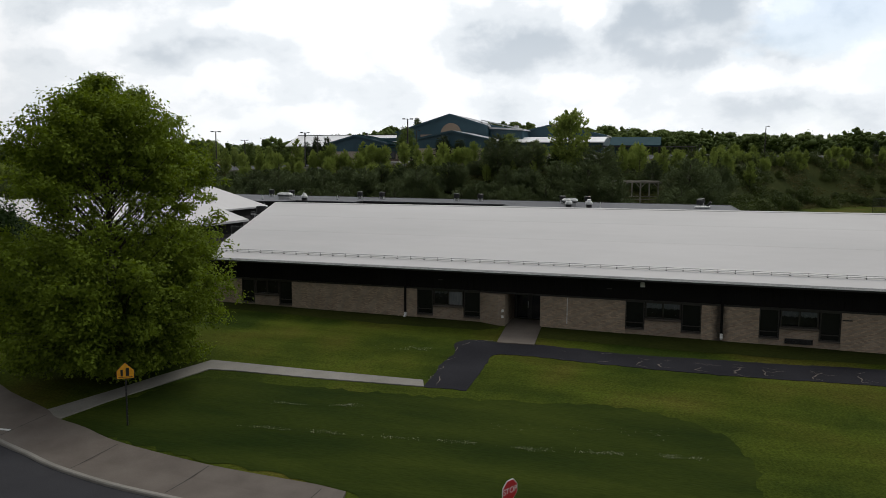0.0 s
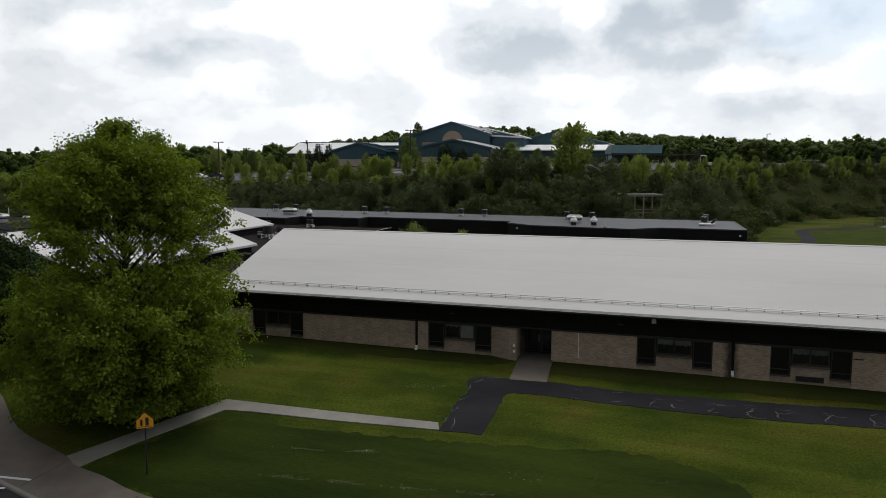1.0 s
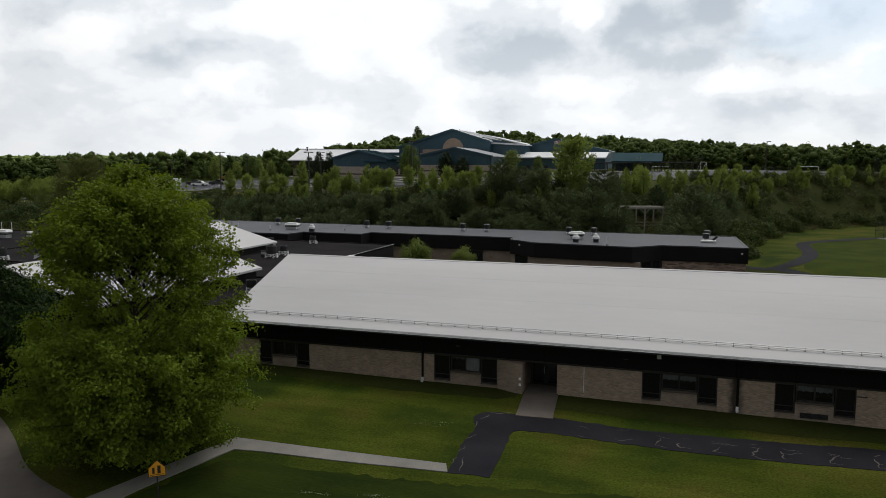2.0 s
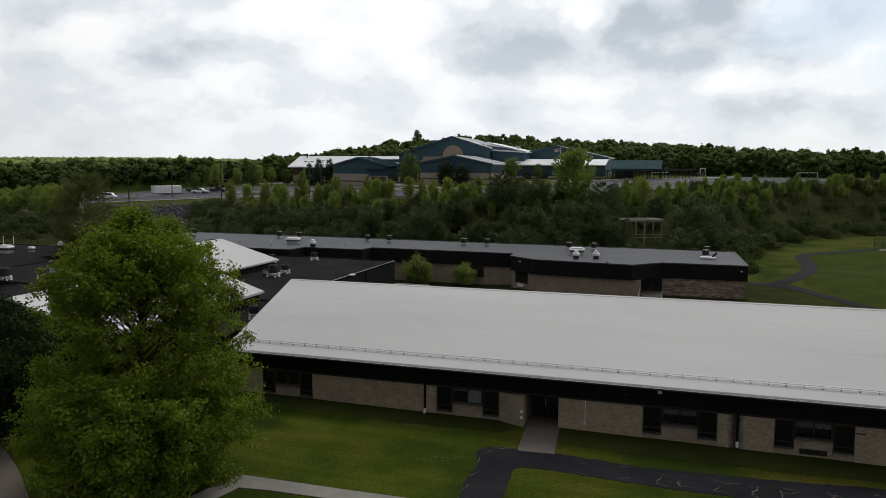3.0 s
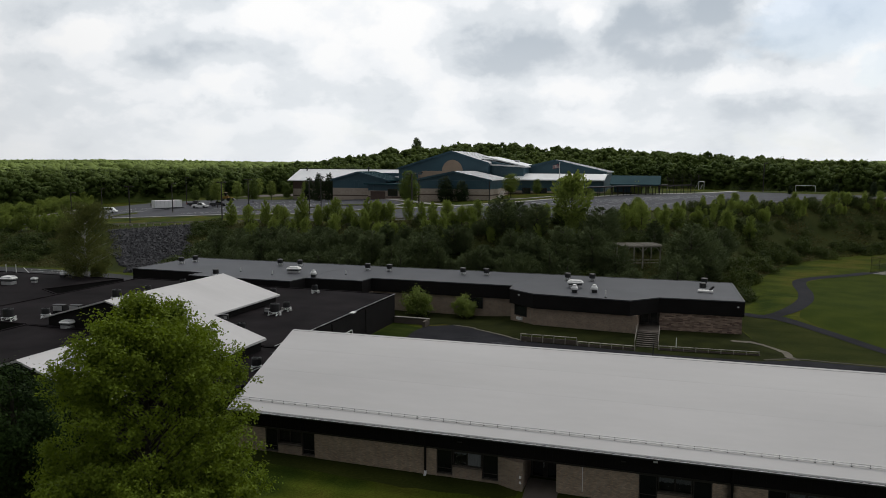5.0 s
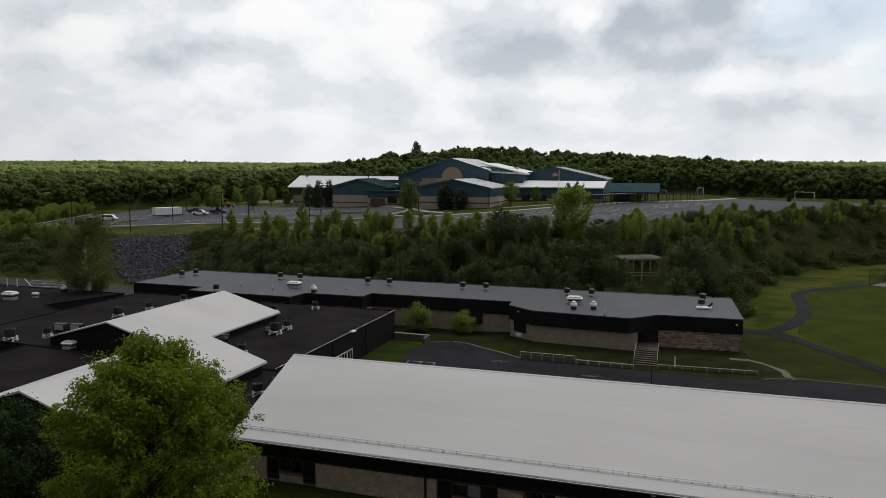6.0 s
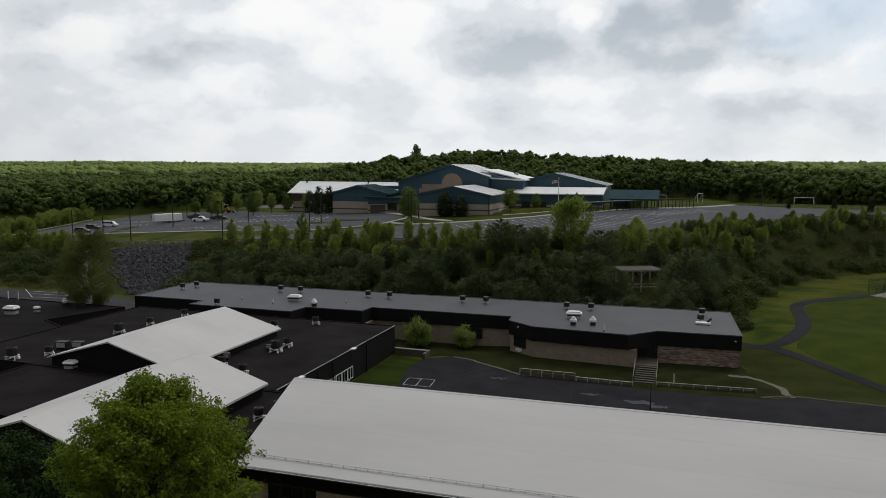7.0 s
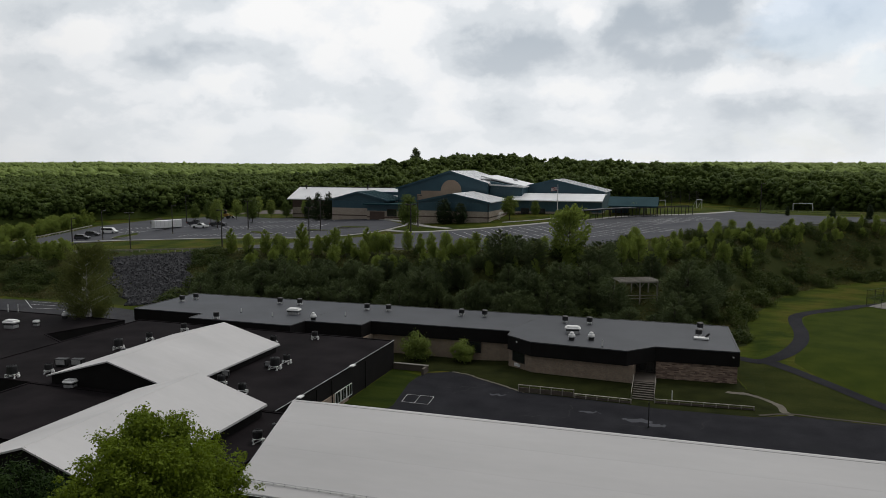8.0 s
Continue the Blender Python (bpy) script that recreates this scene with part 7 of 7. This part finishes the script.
            s = rng.uniform(0.4, 0.95)
            ob.matrix_local = inv @ Matrix.LocRotScale((p.x, p.y, gz(p.x, p.y) + 0.25), Euler((rng.uniform(-0.5, 0.5), rng.uniform(-0.5, 0.5), rng.uniform(0, 6))), (s, s * rng.uniform(0.7, 1.2), s))
        else:
            s = rng.uniform(0.25, 0.75)
            m = inv @ Matrix.LocRotScale((p.x, p.y, gz(p.x, p.y) + 0.12), Euler((rng.uniform(-1.2, 1.2), rng.uniform(-1.2, 1.2), rng.uniform(0, 6))), (s, s * rng.uniform(0.6, 1.0), s))
            bmesh.ops.create_icosphere(cloud, subdivisions=1, radius=0.6, matrix=m) if made < 700 else box_rock(cloud, m, rng)
        made += 1
    tagged(part("rock_fill", cloud, ROCK, root), kind="stuff")


def box_rock(bm, m, rng):
    vs = [bm.verts.new(m @ Vector((x * rng.uniform(0.4, 0.7), y * rng.uniform(0.4, 0.7), z * rng.uniform(0.3, 0.55)))) for x in (-1, 1) for y in (-1, 1) for z in (-1, 1)]
    for q in ((0, 1, 3, 2), (4, 6, 7, 5), (0, 4, 5, 1), (2, 3, 7, 6), (0, 2, 6, 4), (1, 5, 7, 3)):
        bm.faces.new([vs[k] for k in q])


riprap()

# ---- trees and shrubs ----
MAPLE = [(0.6, 3.6), (1.9, 5.6), (3.7, 6.7), (5.5, 6.8), (8.6, 6.1), (11.0, 5.5), (12.8, 4.7), (14.3, 3.5), (15.4, 2.0), (16.0, 0.6)]
bough_tree("maple_tree", (-29.4, 31.7, gz(-29.4, 31.7)), MAPLE, 400, 13, 42, 0.26, 0.135, LEAF_MAPLE, 5, 0.30, "large broad maple with fresh green leaves on the lawn", thin=(9.3, 1.2, 0.75))
tree("maple_tree", (-43.3, 35.0, gz(-43.3, 35.0)), [(1.0, 1.6), (3.0, 3.4), (5.5, 3.7), (7.2, 2.9), (8.6, 1.6), (9.5, 0.4)], 320, 110, 0.4, 0.16, LEAF_DARK, 8, 0.3, label="dark leafy tree beside the pavement", limb_count=60)

branch_tree("birch_tree", (-95.6, 95.0, gz(-95.6, 95.0)), [(2.5, 3.2), (5.0, 5.0), (8.0, 5.2), (11.0, 4.2), (13.5, 2.6), (15.5, 0.5)], 150, 170, 0.8, 0.17, LEAF_BIRCH, 12, 0.30, BARK_BIRCH, "airy birch with pale bark beside the flat roof", aspect=1.5, fan=0.3, inner=0.22, droop=0.45, sag=0.09, base_drop=0.3, limb_r=0.14, loose=0.9)

PINES = [branch_tree("pine_tree", (-400 - 20 * k, -200, 0), prof, nb, 56, 0.42, 0.155, LEAF_PINE, 20 + k, 0.16, label="bushy dark green pine on the bank", group="pines on the bank", aspect=2.3, fan=0.3, inner=0.35, sag=0.06, base_drop=1.2, loose=0.8)
         for k, (prof, nb) in enumerate((([(0.1, 3.2), (1.2, 3.7), (3.0, 3.2), (5.0, 2.2), (6.4, 1.2), (7.3, 0.3)], 150), ([(0.1, 2.8), (1.2, 3.4), (3.2, 3.2), (5.2, 2.5), (6.4, 1.5), (7.2, 0.4)], 150), ([(0.1, 3.5), (1.4, 4.2), (3.2, 3.8), (5.2, 2.7), (6.6, 1.4), (7.3, 0.4)], 160)))]
YOUNG = [branch_tree("young_tree", (-400 - 20 * k, -230, 0), prof, nb, 30, 1.2, 0.19, LEAF_YOUNG, 40 + k, 0.10, label="slender young tree with light green leaves", group="young trees on the bank", aspect=1.6, fan=0.42, inner=0.2, sag=0.09, loose=0.8)
         for k, (prof, nb) in enumerate((([(0.2, 1.1), (1.3, 1.4), (3.0, 1.2), (5.0, 0.75), (6.6, 0.25)], 95), ([(0.2, 1.3), (1.4, 1.75), (3.2, 1.5), (4.8, 0.95), (6.4, 0.3)], 115)))]
SPRUCE = tree("small_spruce", (-400, -260, 0), [(0.1, 1.1), (0.8, 1.0), (1.8, 0.6), (2.8, 0.1)], 60, 12, 0.16, 0.2, LEAF_PINE, 60, 0.06, label="small conical spruce on the bank", group="small spruces", limb_count=10, hollow=0.3)
ROUND = [tree("shade_tree", (-400 - 20 * k, -290, 0), prof, 100, 60, 0.42, 0.20, (LEAF_YOUNG, LEAF_WOODS)[k], 70 + k, 0.14, label="round-headed shade tree near the school", group="school shade trees", limb_count=20, hollow=0.35)
         for k, prof in enumerate(([(2.4, 0.7), (3.8, 1.9), (5.4, 2.1), (7.4, 1.4), (9.0, 0.3)], [(1.6, 1.2), (3.2, 2.3), (5.2, 2.3), (7.0, 1.5), (8.2, 0.3)]))]
SHRUB = tree("shrub", (-400, -320, 0), [(0.3, 0.9), (0.9, 1.35), (1.6, 1.15), (2.3, 0.3)], 90, 60, 0.2, 0.11, LEAF_YOUNG, 80, 0.05, label="leafy green shrub with a rounded top", category="shrub", group="shrubs", limb_count=12, hollow=0.3)
BUSH = tree("wild_bush", (-400, -350, 0), [(-0.2, 1.6), (0.7, 1.9), (1.7, 1.3), (2.4, 0.3)], 70, 22, 0.32, 0.2, LEAF_BUSH, 90, 0.05, label="dark wild bush on the rough bank", category="shrub", group="wild bushes", limb_count=10, hollow=0.3)
CONE = tree("evergreen_cone", (-400, -380, 0), [(0.1, 1.2), (1.5, 1.5), (4.0, 1.3), (6.5, 0.8), (8.0, 0.1)], 150, 30, 0.28, 0.2, LEAF_YEW, 95, 0.14, label="dense dark evergreen by the school wall", group="school evergreens", limb_count=16, hollow=0.5)


def plant(kind, x, y, h, base_h, seed, wide=1.0):
    r = random.Random(seed)
    if x < -38 and y < 151 and kind not in YOUNG:
        h = max(1.6, min(h, gz(x, float(np.interp(x, CREST_X, CREST_Y))) + 0.6 - gz(x, y)))
    s = h / base_h
    m = Matrix.LocRotScale((x, y, gz(x, y) - 0.05), Euler((0, 0, r.uniform(0, 6.28))), (s * wide, s * wide, s))
    return copy_thing(kind, m)


# trees that stand out on the bank: x, y, height
for k, (x, y, h) in enumerate(((-35.1, 139.9, 8.8), (-28.2, 140.4, 6.8), (-15.8, 143.7, 8.4), (-16.9, 135.0, 8.6), (-27.2, 129.7, 7.4), (0.8, 138.4, 10.0), (3.8, 141.0, 8.0), (-65.0, 134.4, 8.0), (-73.9, 135.2, 7.6), (-53.8, 134.7, 7.9), (-43.4, 134.2, 9.2), (-84.8, 135.0, 7.4), (-79, 131, 7.0), (-59, 130, 7.4), (-48, 129, 7.6), (-36, 127, 6.5), (-22, 134, 7.5), (-90, 130, 6.0), (-69, 128, 6.5), (-32.5, 144, 5.5), (-12, 131, 7.0), (6.5, 150, 7.0), (-97, 133, 6.0), (-40, 140, 6.0), (-6, 150, 6.0))):
    plant(PINES[k % 3], x, y, h, 8.0, k, 1.05)
for k, (x, y, h) in enumerate(((-84.4, 148.2, 8.0), (-76.1, 148.5, 6.4), (-67.8, 148.0, 6.4), (-62.2, 147.6, 5.2), (-54.4, 146.4, 5.2), (-48.5, 146.3, 5.4), (-94.6, 148.8, 6.6), (-99.5, 149.1, 5.6), (-104.5, 149.5, 6.9), (-22.2, 146.2, 12.4), (-12.3, 153.3, 6.6), (-9.0, 155.7, 7.0), (-4.5, 158.9, 6.6), (8.1, 162.7, 6.6), (13.4, 171.8, 6.2), (-1.5, 163, 5.6), (2.5, 168, 5.2), (-65, 146.5, 6.0), (-72, 147.5, 5.0), (-88, 146, 5.5), (-79.5, 146.5, 5.5), (-58, 148, 5.6), (-51, 144, 4.5), (-42, 147, 5.0), (18, 186, 4.4), (25, 200, 4.0), (22, 195, 4.0), (10, 182, 4.6), (6, 178, 4.6), (35, 212, 3.8), (29, 206, 4.0), (40, 219, 3.6), (46, 222, 3.4))):
    plant(YOUNG[k % 2], x, y, h, 7.3, 100 + k, 1.5 if h > 12 else 1.2)
for k, (x, y, h) in enumerate(((-37.3, 124.6, 2.8), (-32.1, 128.4, 3.4), (-44, 123.5, 2.4))):
    plant(SPRUCE, x, y, h, 2.8, 200 + k)
for k, (x, y, h) in enumerate(((-152.5, 211.5, 10.4), (-149.2, 228.0, 9.3), (-148.1, 238.8, 7.6), (-142.3, 240.3, 6.6), (-134.1, 239.5, 6.8), (-76.5, 196.5, 10.6), (-51.8, 221.0, 7.6), (-45, 228, 5.4), (-164, 240, 8.0), (-170, 232, 8.4), (-158, 246, 8.4), (-183, 240, 7.0))):
    plant(ROUND[k % 2], x, y, h, 9.0 if k % 2 == 0 else 8.2, 300 + k, 1.45 if k == 6 else 0.95)
for k, (x, y, h) in enumerate(((-70.3, 211.6, 8.6), (-64.9, 211.2, 7.0), (-123.7, 230.5, 10.8), (-121.0, 233.3, 10.6), (-130.5, 236.0, 9.0), (42.3, 240.0, 4.4), (31.2, 249.7, 3.4), (52.5, 242.5, 5.2))):
    plant(CONE, x, y, h, 8.0, 400 + k, 1.5 if y < 220 else 0.95)
for k, (x, y, h) in enumerate(((-38.0, 99.0, 4.4), (-31.1, 100.6, 3.4), (-36.0, 219.5, 3.0), (-31.5, 220.0, 4.4), (-15.0, 236.5, 4.0), (-28.5, 222.5, 3.2))):
    plant(SHRUB, x, y, h, 2.3, 500 + k, 0.85)


def scatter(kind, base_h, count, xr, yr, hr, seed, accept, wide=1.0):
    """Plants spread at random where accept(x, y) allows, not too near each other."""
    r, done, tries = random.Random(seed), [], 0
    while len(done) < count and tries < count * 60:
        tries += 1
        x, y = r.uniform(*xr), r.uniform(*yr)
        if not accept(x, y) or any((x - a) ** 2 + (y - b) ** 2 < 2.2 for a, b in done):
            continue
        done.append((x, y))
        plant(kind[len(done) % len(kind)], x, y, r.uniform(*hr), base_h, seed * 1000 + len(done), wide * r.uniform(0.85, 1.2))


def up_bank(x, y):
    t, c = np.interp(x, TOE_X, TOE_Y), np.interp(x, CREST_X, CREST_Y)
    return (y - t) / (c - t)


def clear_of(x, y):
    return not (-14.5 < x < -3 and 126 < y < 145) and not (-141 < x < -97 and up_bank(x, y) < 1.0)


scatter(PINES, 8.0, 112, (-96, 6), (121, 149), (3.6, 6.4), 3, lambda x, y: 0.10 < up_bank(x, y) < 0.55 and clear_of(x, y) and not (-22 < x < 2 and y > 140))
scatter(YOUNG, 7.3, 60, (-97, -20), (130, 150), (3.2, 5.2), 4, lambda x, y: 0.55 < up_bank(x, y) < 0.98 and clear_of(x, y), 1.25)
scatter([BUSH], 2.4, 90, (-97, 12), (120, 186), (1.4, 3.2), 5, lambda x, y: 0.05 < up_bank(x, y) < 0.95 and clear_of(x, y), 1.2)
scatter(YOUNG, 7.3, 85, (-14, 66), (150, 236), (2.0, 4.2), 16, lambda x, y: 0.62 < up_bank(x, y) < 0.97 and clear_of(x, y), 1.15)
scatter([BUSH], 2.4, 125, (0, 70), (122, 236), (0.8, 2.9), 6, lambda x, y: 0.0 < up_bank(x, y) < 0.98, 1.1)
scatter([BUSH], 2.4, 100, (-185, -97), (118, 152), (1.4, 2.8), 7, lambda x, y: 0.05 < up_bank(x, y) < 0.95 and not (-139 < x < -103 and 119 < y < 152 and abs((x + 119) + 0.75 * (y - 136)) < 14), 1.4)
scatter(YOUNG, 7.3, 18, (-190, -150), (140, 152), (4.5, 8.0), 8, lambda x, y: 0.5 < up_bank(x, y) < 1.0, 1.5)
scatter(YOUNG, 7.3, 64, (-245, -203), (158, 244), (4.0, 6.6), 9, lambda x, y: 2.5 < float(np.interp(y, (158, 172, 191, 207, 229, 244), (-200, -205, -212, -216.5, -223.5, -228))) - x < 15, 1.7)


def scrub():
    """Low wild growth all over the unmown bank: tufts of tall grass, brambles and seedlings."""
    rng = np.random.default_rng(23)
    x, y = rng.uniform(-190, 72, 60000), rng.uniform(118, 238, 60000)
    toe, crest = np.interp(x, TOE_X, TOE_Y), np.interp(x, CREST_X, CREST_Y)
    u = (y - toe) / (crest - toe)
    wild = np.sin(x * 0.31 + 1.7 * np.sin(y * 0.13)) + np.sin(y * 0.37 + 1.3 * np.sin(x * 0.17)) + rng.uniform(-1.6, 1.6, len(x))
    rocks = (x > -140) & (x < -97) & (np.abs((x + 119) + 0.75 * (y - 136)) < 13)
    ok = (u > 0.0) & (u < 1.0) & (wild > 0.1) & ~rocks
    x, y = x[ok][:7500], y[ok][:7500]
    n = 11
    size = rng.uniform(0.25, 0.85, (len(x), 1))
    d = rng.normal(size=(len(x), n, 3)) * size[..., None] * np.array([1, 1, 0.45])
    p = np.stack([x[:, None] + d[..., 0], y[:, None] + d[..., 1], land(x, y)[:, None] + np.abs(d[..., 2]) + 0.05], -1).reshape(-1, 3)
    to = (d / (np.linalg.norm(d, axis=2)[..., None] + 1e-6) + (0, 0, 0.5)).reshape(-1, 3)
    me = quad_mesh("bank_scrub", p, 0.23, rng, LEAF_SCRUB, 0.0, 1.8, to, 0.8)
    tagged(new("bank_scrub", me), "olive-brown scrub and tall weeds on the bank", "scrub", "", "stuff")


scrub()


# ---- woods ----
def ball_shape(rounds):
    bm = bmesh.new()
    bmesh.ops.create_icosphere(bm, subdivisions=rounds, radius=1.0)
    v, f = np.array([p.co[:] for p in bm.verts]), np.array([[p.index for p in q.verts] for q in bm.faces])
    bm.free()
    return v, f


def clump_mesh(name, centres, radii, rng, material, rough=0.36):
    """One mesh of many small uneven leaf clumps, each with its own broken outline."""
    v, f = ball_shape(1)
    n = len(centres)
    co = centres[:, None] + v[None] * radii[:, None, None] * np.clip(1 + rough * rng.normal(size=(n, len(v), 1)), 0.45, 1.7) * np.array([1, 1, 0.85])
    idx = (f[None] + (np.arange(n) * len(v))[:, None, None]).reshape(-1)
    me = bpy.data.meshes.new(name)
    me.vertices.add(n * len(v))
    me.vertices.foreach_set("co", co.astype(np.float32).ravel())
    me.loops.add(len(idx))
    me.loops.foreach_set("vertex_index", idx.astype(np.int32))
    me.polygons.add(n * len(f))
    me.polygons.foreach_set("loop_start", np.arange(0, len(idx), 3, dtype=np.int32))
    me.update(calc_edges=True)
    me.shade_smooth()
    me.materials.append(material)
    return me


def crown_clumps(x, y, z, r, up, count, rng, low=-0.5):
    """Clump centres over the crowns at x, y, z with half widths r and half heights up."""
    u = rng.normal(size=(len(x), count, 3))
    u /= np.linalg.norm(u, axis=2)[..., None]
    u[..., 2] = np.where(u[..., 2] < low, -u[..., 2], u[..., 2])
    u *= rng.uniform(0.6, 0.95, (len(x), count, 1))
    return np.stack([x[:, None] + u[..., 0] * r[:, None], y[:, None] + u[..., 1] * r[:, None], z[:, None] + u[..., 2] * up[:, None]], -1)


def leaf_sprays(name, centres, sizes, each, leaf, rng, material, label):
    """Loose leaves that fray the outlines of clumps."""
    u = rng.normal(size=(len(centres), each, 3))
    u /= np.linalg.norm(u, axis=2)[..., None]
    p = (centres[:, None] + u * (sizes[:, None] * rng.uniform(0.9, 1.4, (len(centres), each)))[..., None]).reshape(-1, 3)
    me = quad_mesh(name, p, leaf, rng, material, 0.0, 1.3, u.reshape(-1, 3) + (0, 0, 0.3), 0.9)
    tagged(new(name, me), "leafy sprays of the " + label, "woods", "", "stuff")


def woods(name, count, edge, rmin, rmax, seed, quads, leaf, material, label, hr, rr, span, sprays=0):
    """Broadleaf woodland as one mass of leafy crowns."""
    rng = np.random.default_rng(seed)
    ex, ey = zip(*edge)
    centres, sizes = [], []
    got = 0
    while got < count:
        a = rng.uniform(radians(-57), radians(span), 4000)
        d = np.sqrt(rng.uniform(rmin**2, rmax**2, 4000))
        x, y = d * np.sin(a), d * np.cos(a)
        ok = y > np.interp(x, ex, ey)
        x, y = x[ok], y[ok]
        k = min(len(x), count - got)
        x, y = x[:k], y[:k]
        h, r = rng.uniform(*hr, k), rng.uniform(*rr, k)
        z0 = land(x, y)
        c = crown_clumps(x, y, z0 + h * 0.60, r * 0.85, h * 0.33, quads, rng)
        centres.append(c.reshape(-1, 3))
        sizes.append((r[:, None] * leaf * rng.uniform(0.7, 1.3, (k, quads))).reshape(-1))
        got += k
    centres, sizes = np.concatenate(centres), np.concatenate(sizes)
    tagged(new(name, clump_mesh(name, centres, sizes, rng, material)), label, "woods", "", "stuff")
    if sprays:
        leaf_sprays(name + "_leaves", centres, sizes, sprays, 0.45 * float(sizes.mean()), rng, material, label)


EDGE = [(-5000, 150), (-420, 176), (-300, 210), (-262, 238), (-225, 262), (-190, 292), (-150, 300), (-100, 302), (-60, 312), (-20, 362), (12, 372), (40, 338), (60, 306), (90, 288), (200, 262), (5000, 500)]
woods("near_woods", 1900, EDGE, 255, 560, 1, 18, 0.235, LEAF_WOODS, "dense broadleaf woods behind the school grounds", (9.5, 16.0), (3.6, 6.2), 22, 14)
woods("middle_woods", 6500, EDGE, 540, 1250, 2, 5, 0.38, LEAF_WOODS, "broadleaf woods stretching away over low hills", (11, 16), (4.5, 7.0), 22, 5)
woods("far_woods", 13000, EDGE, 1200, 4500, 3, 4, 0.55, LEAF_FAR_SUNLIT, "distant woods up to the horizon, sunlight put into the leaf colour", (11, 17), (8.0, 14.0), 22)


def canopy(name, rings, spokes, rmin, rmax, drop, bump, size, material, label):
    """The closed leaf canopy between the single crowns of the woods, as one rolling sheet."""
    ex, ey = zip(*EDGE)
    R = rmin * (rmax / rmin) ** (np.arange(rings) / (rings - 1))
    A = np.radians(np.linspace(-62, 28, spokes))
    r, a = np.meshgrid(R, A, indexing="ij")
    x, y = r * np.sin(a), r * np.cos(a)
    rng = np.random.default_rng(5)
    lumps = np.abs(np.sin(x / size + np.sin(y / size * 0.7))) * np.abs(np.sin(y / size + np.sin(x / size * 0.8))) + rng.uniform(-0.25, 0.25, x.shape)
    inside = np.clip((y - np.interp(x, ex, ey)) / 6.0, 0, 1)
    z = land(x, y) - 1.5 + (drop + 1.5) * inside + bump * lumps * inside
    i = np.arange(rings * spokes).reshape(rings, spokes)
    q = np.stack([i[:-1, :-1], i[1:, :-1], i[1:, 1:], i[:-1, 1:]], -1)
    q = q[(inside[:-1, :-1] > 0) | (inside[1:, 1:] > 0) | (inside[1:, :-1] > 0) | (inside[:-1, 1:] > 0)].reshape(-1, 4)
    me = bpy.data.meshes.new(name)
    me.from_pydata(np.stack([x, y, z], -1).reshape(-1, 3).tolist(), [], q.tolist())
    me.materials.append(material)
    tagged(new(name, me), label, "woods", "", "stuff")


canopy("near_canopy", 120, 170, 225, 600, 6.0, 2.0, 4.5, LEAF_WOODS, "shaded inner leaf canopy of the near woods")
canopy("middle_canopy", 90, 130, 560, 1300, 7.0, 3.0, 9.0, LEAF_WOODS, "rolling leaf canopy of the middle woods")
canopy("far_canopy", 70, 110, 1250, 4650, 3.0, 2.0, 30.0, LEAF_FAR_SUNLIT, "leaf canopy reaching to the horizon, haze and sunlight put into its colour")


def woods_edge():
    """The front row of the woods: full crowns down to the ground, one tree next to another."""
    rng = np.random.default_rng(17)
    pts, sizes = [], []
    for x, y, _h in along([p for p in EDGE if -430 < p[0] < 260], 3.2):
        for back in (rng.uniform(0, 6), rng.uniform(8, 20)):
            h, r = rng.uniform(8.0, 14.0), rng.uniform(2.8, 5.0)
            cx, cy = x + rng.normal() * 1.5, y + back
            n = 26
            c = crown_clumps(np.array([cx]), np.array([cy]), land(cx, cy) + np.array([h * 0.52]), np.array([r * 0.85]), np.array([h * 0.44]), n, rng, -2.0)
            pts.append(c.reshape(-1, 3))
            sizes.append(r * 0.24 * rng.uniform(0.7, 1.3, n))
    leaf_sprays("woods_edge_leaves", np.concatenate(pts), np.concatenate(sizes), 15, 0.5, rng, LEAF_EDGE_SHADED, "woods' front row")
    me = clump_mesh("woods_edge", np.concatenate(pts), np.concatenate(sizes), rng, LEAF_EDGE_SHADED)
    tagged(new("woods_edge", me), "front row of broadleaf trees along the woods", "woods", "", "stuff")


woods_edge()
pine_far = tree("tall_pine", (-181, 486, gz(-181, 486)), [(6, 3.0), (10, 4.2), (15, 3.4), (19, 1.8), (22, 0.4)], 160, 12, 0.7, 0.9, LEAF_PINE, 31, 0.4, label="tall dark pine above the woods", limb_count=24)
for src in (*PINES, *YOUNG, SPRUCE, *ROUND, SHRUB, BUSH, CONE):
    for o in (*src.children_recursive, src):
        bpy.data.objects.remove(o, do_unlink=True)
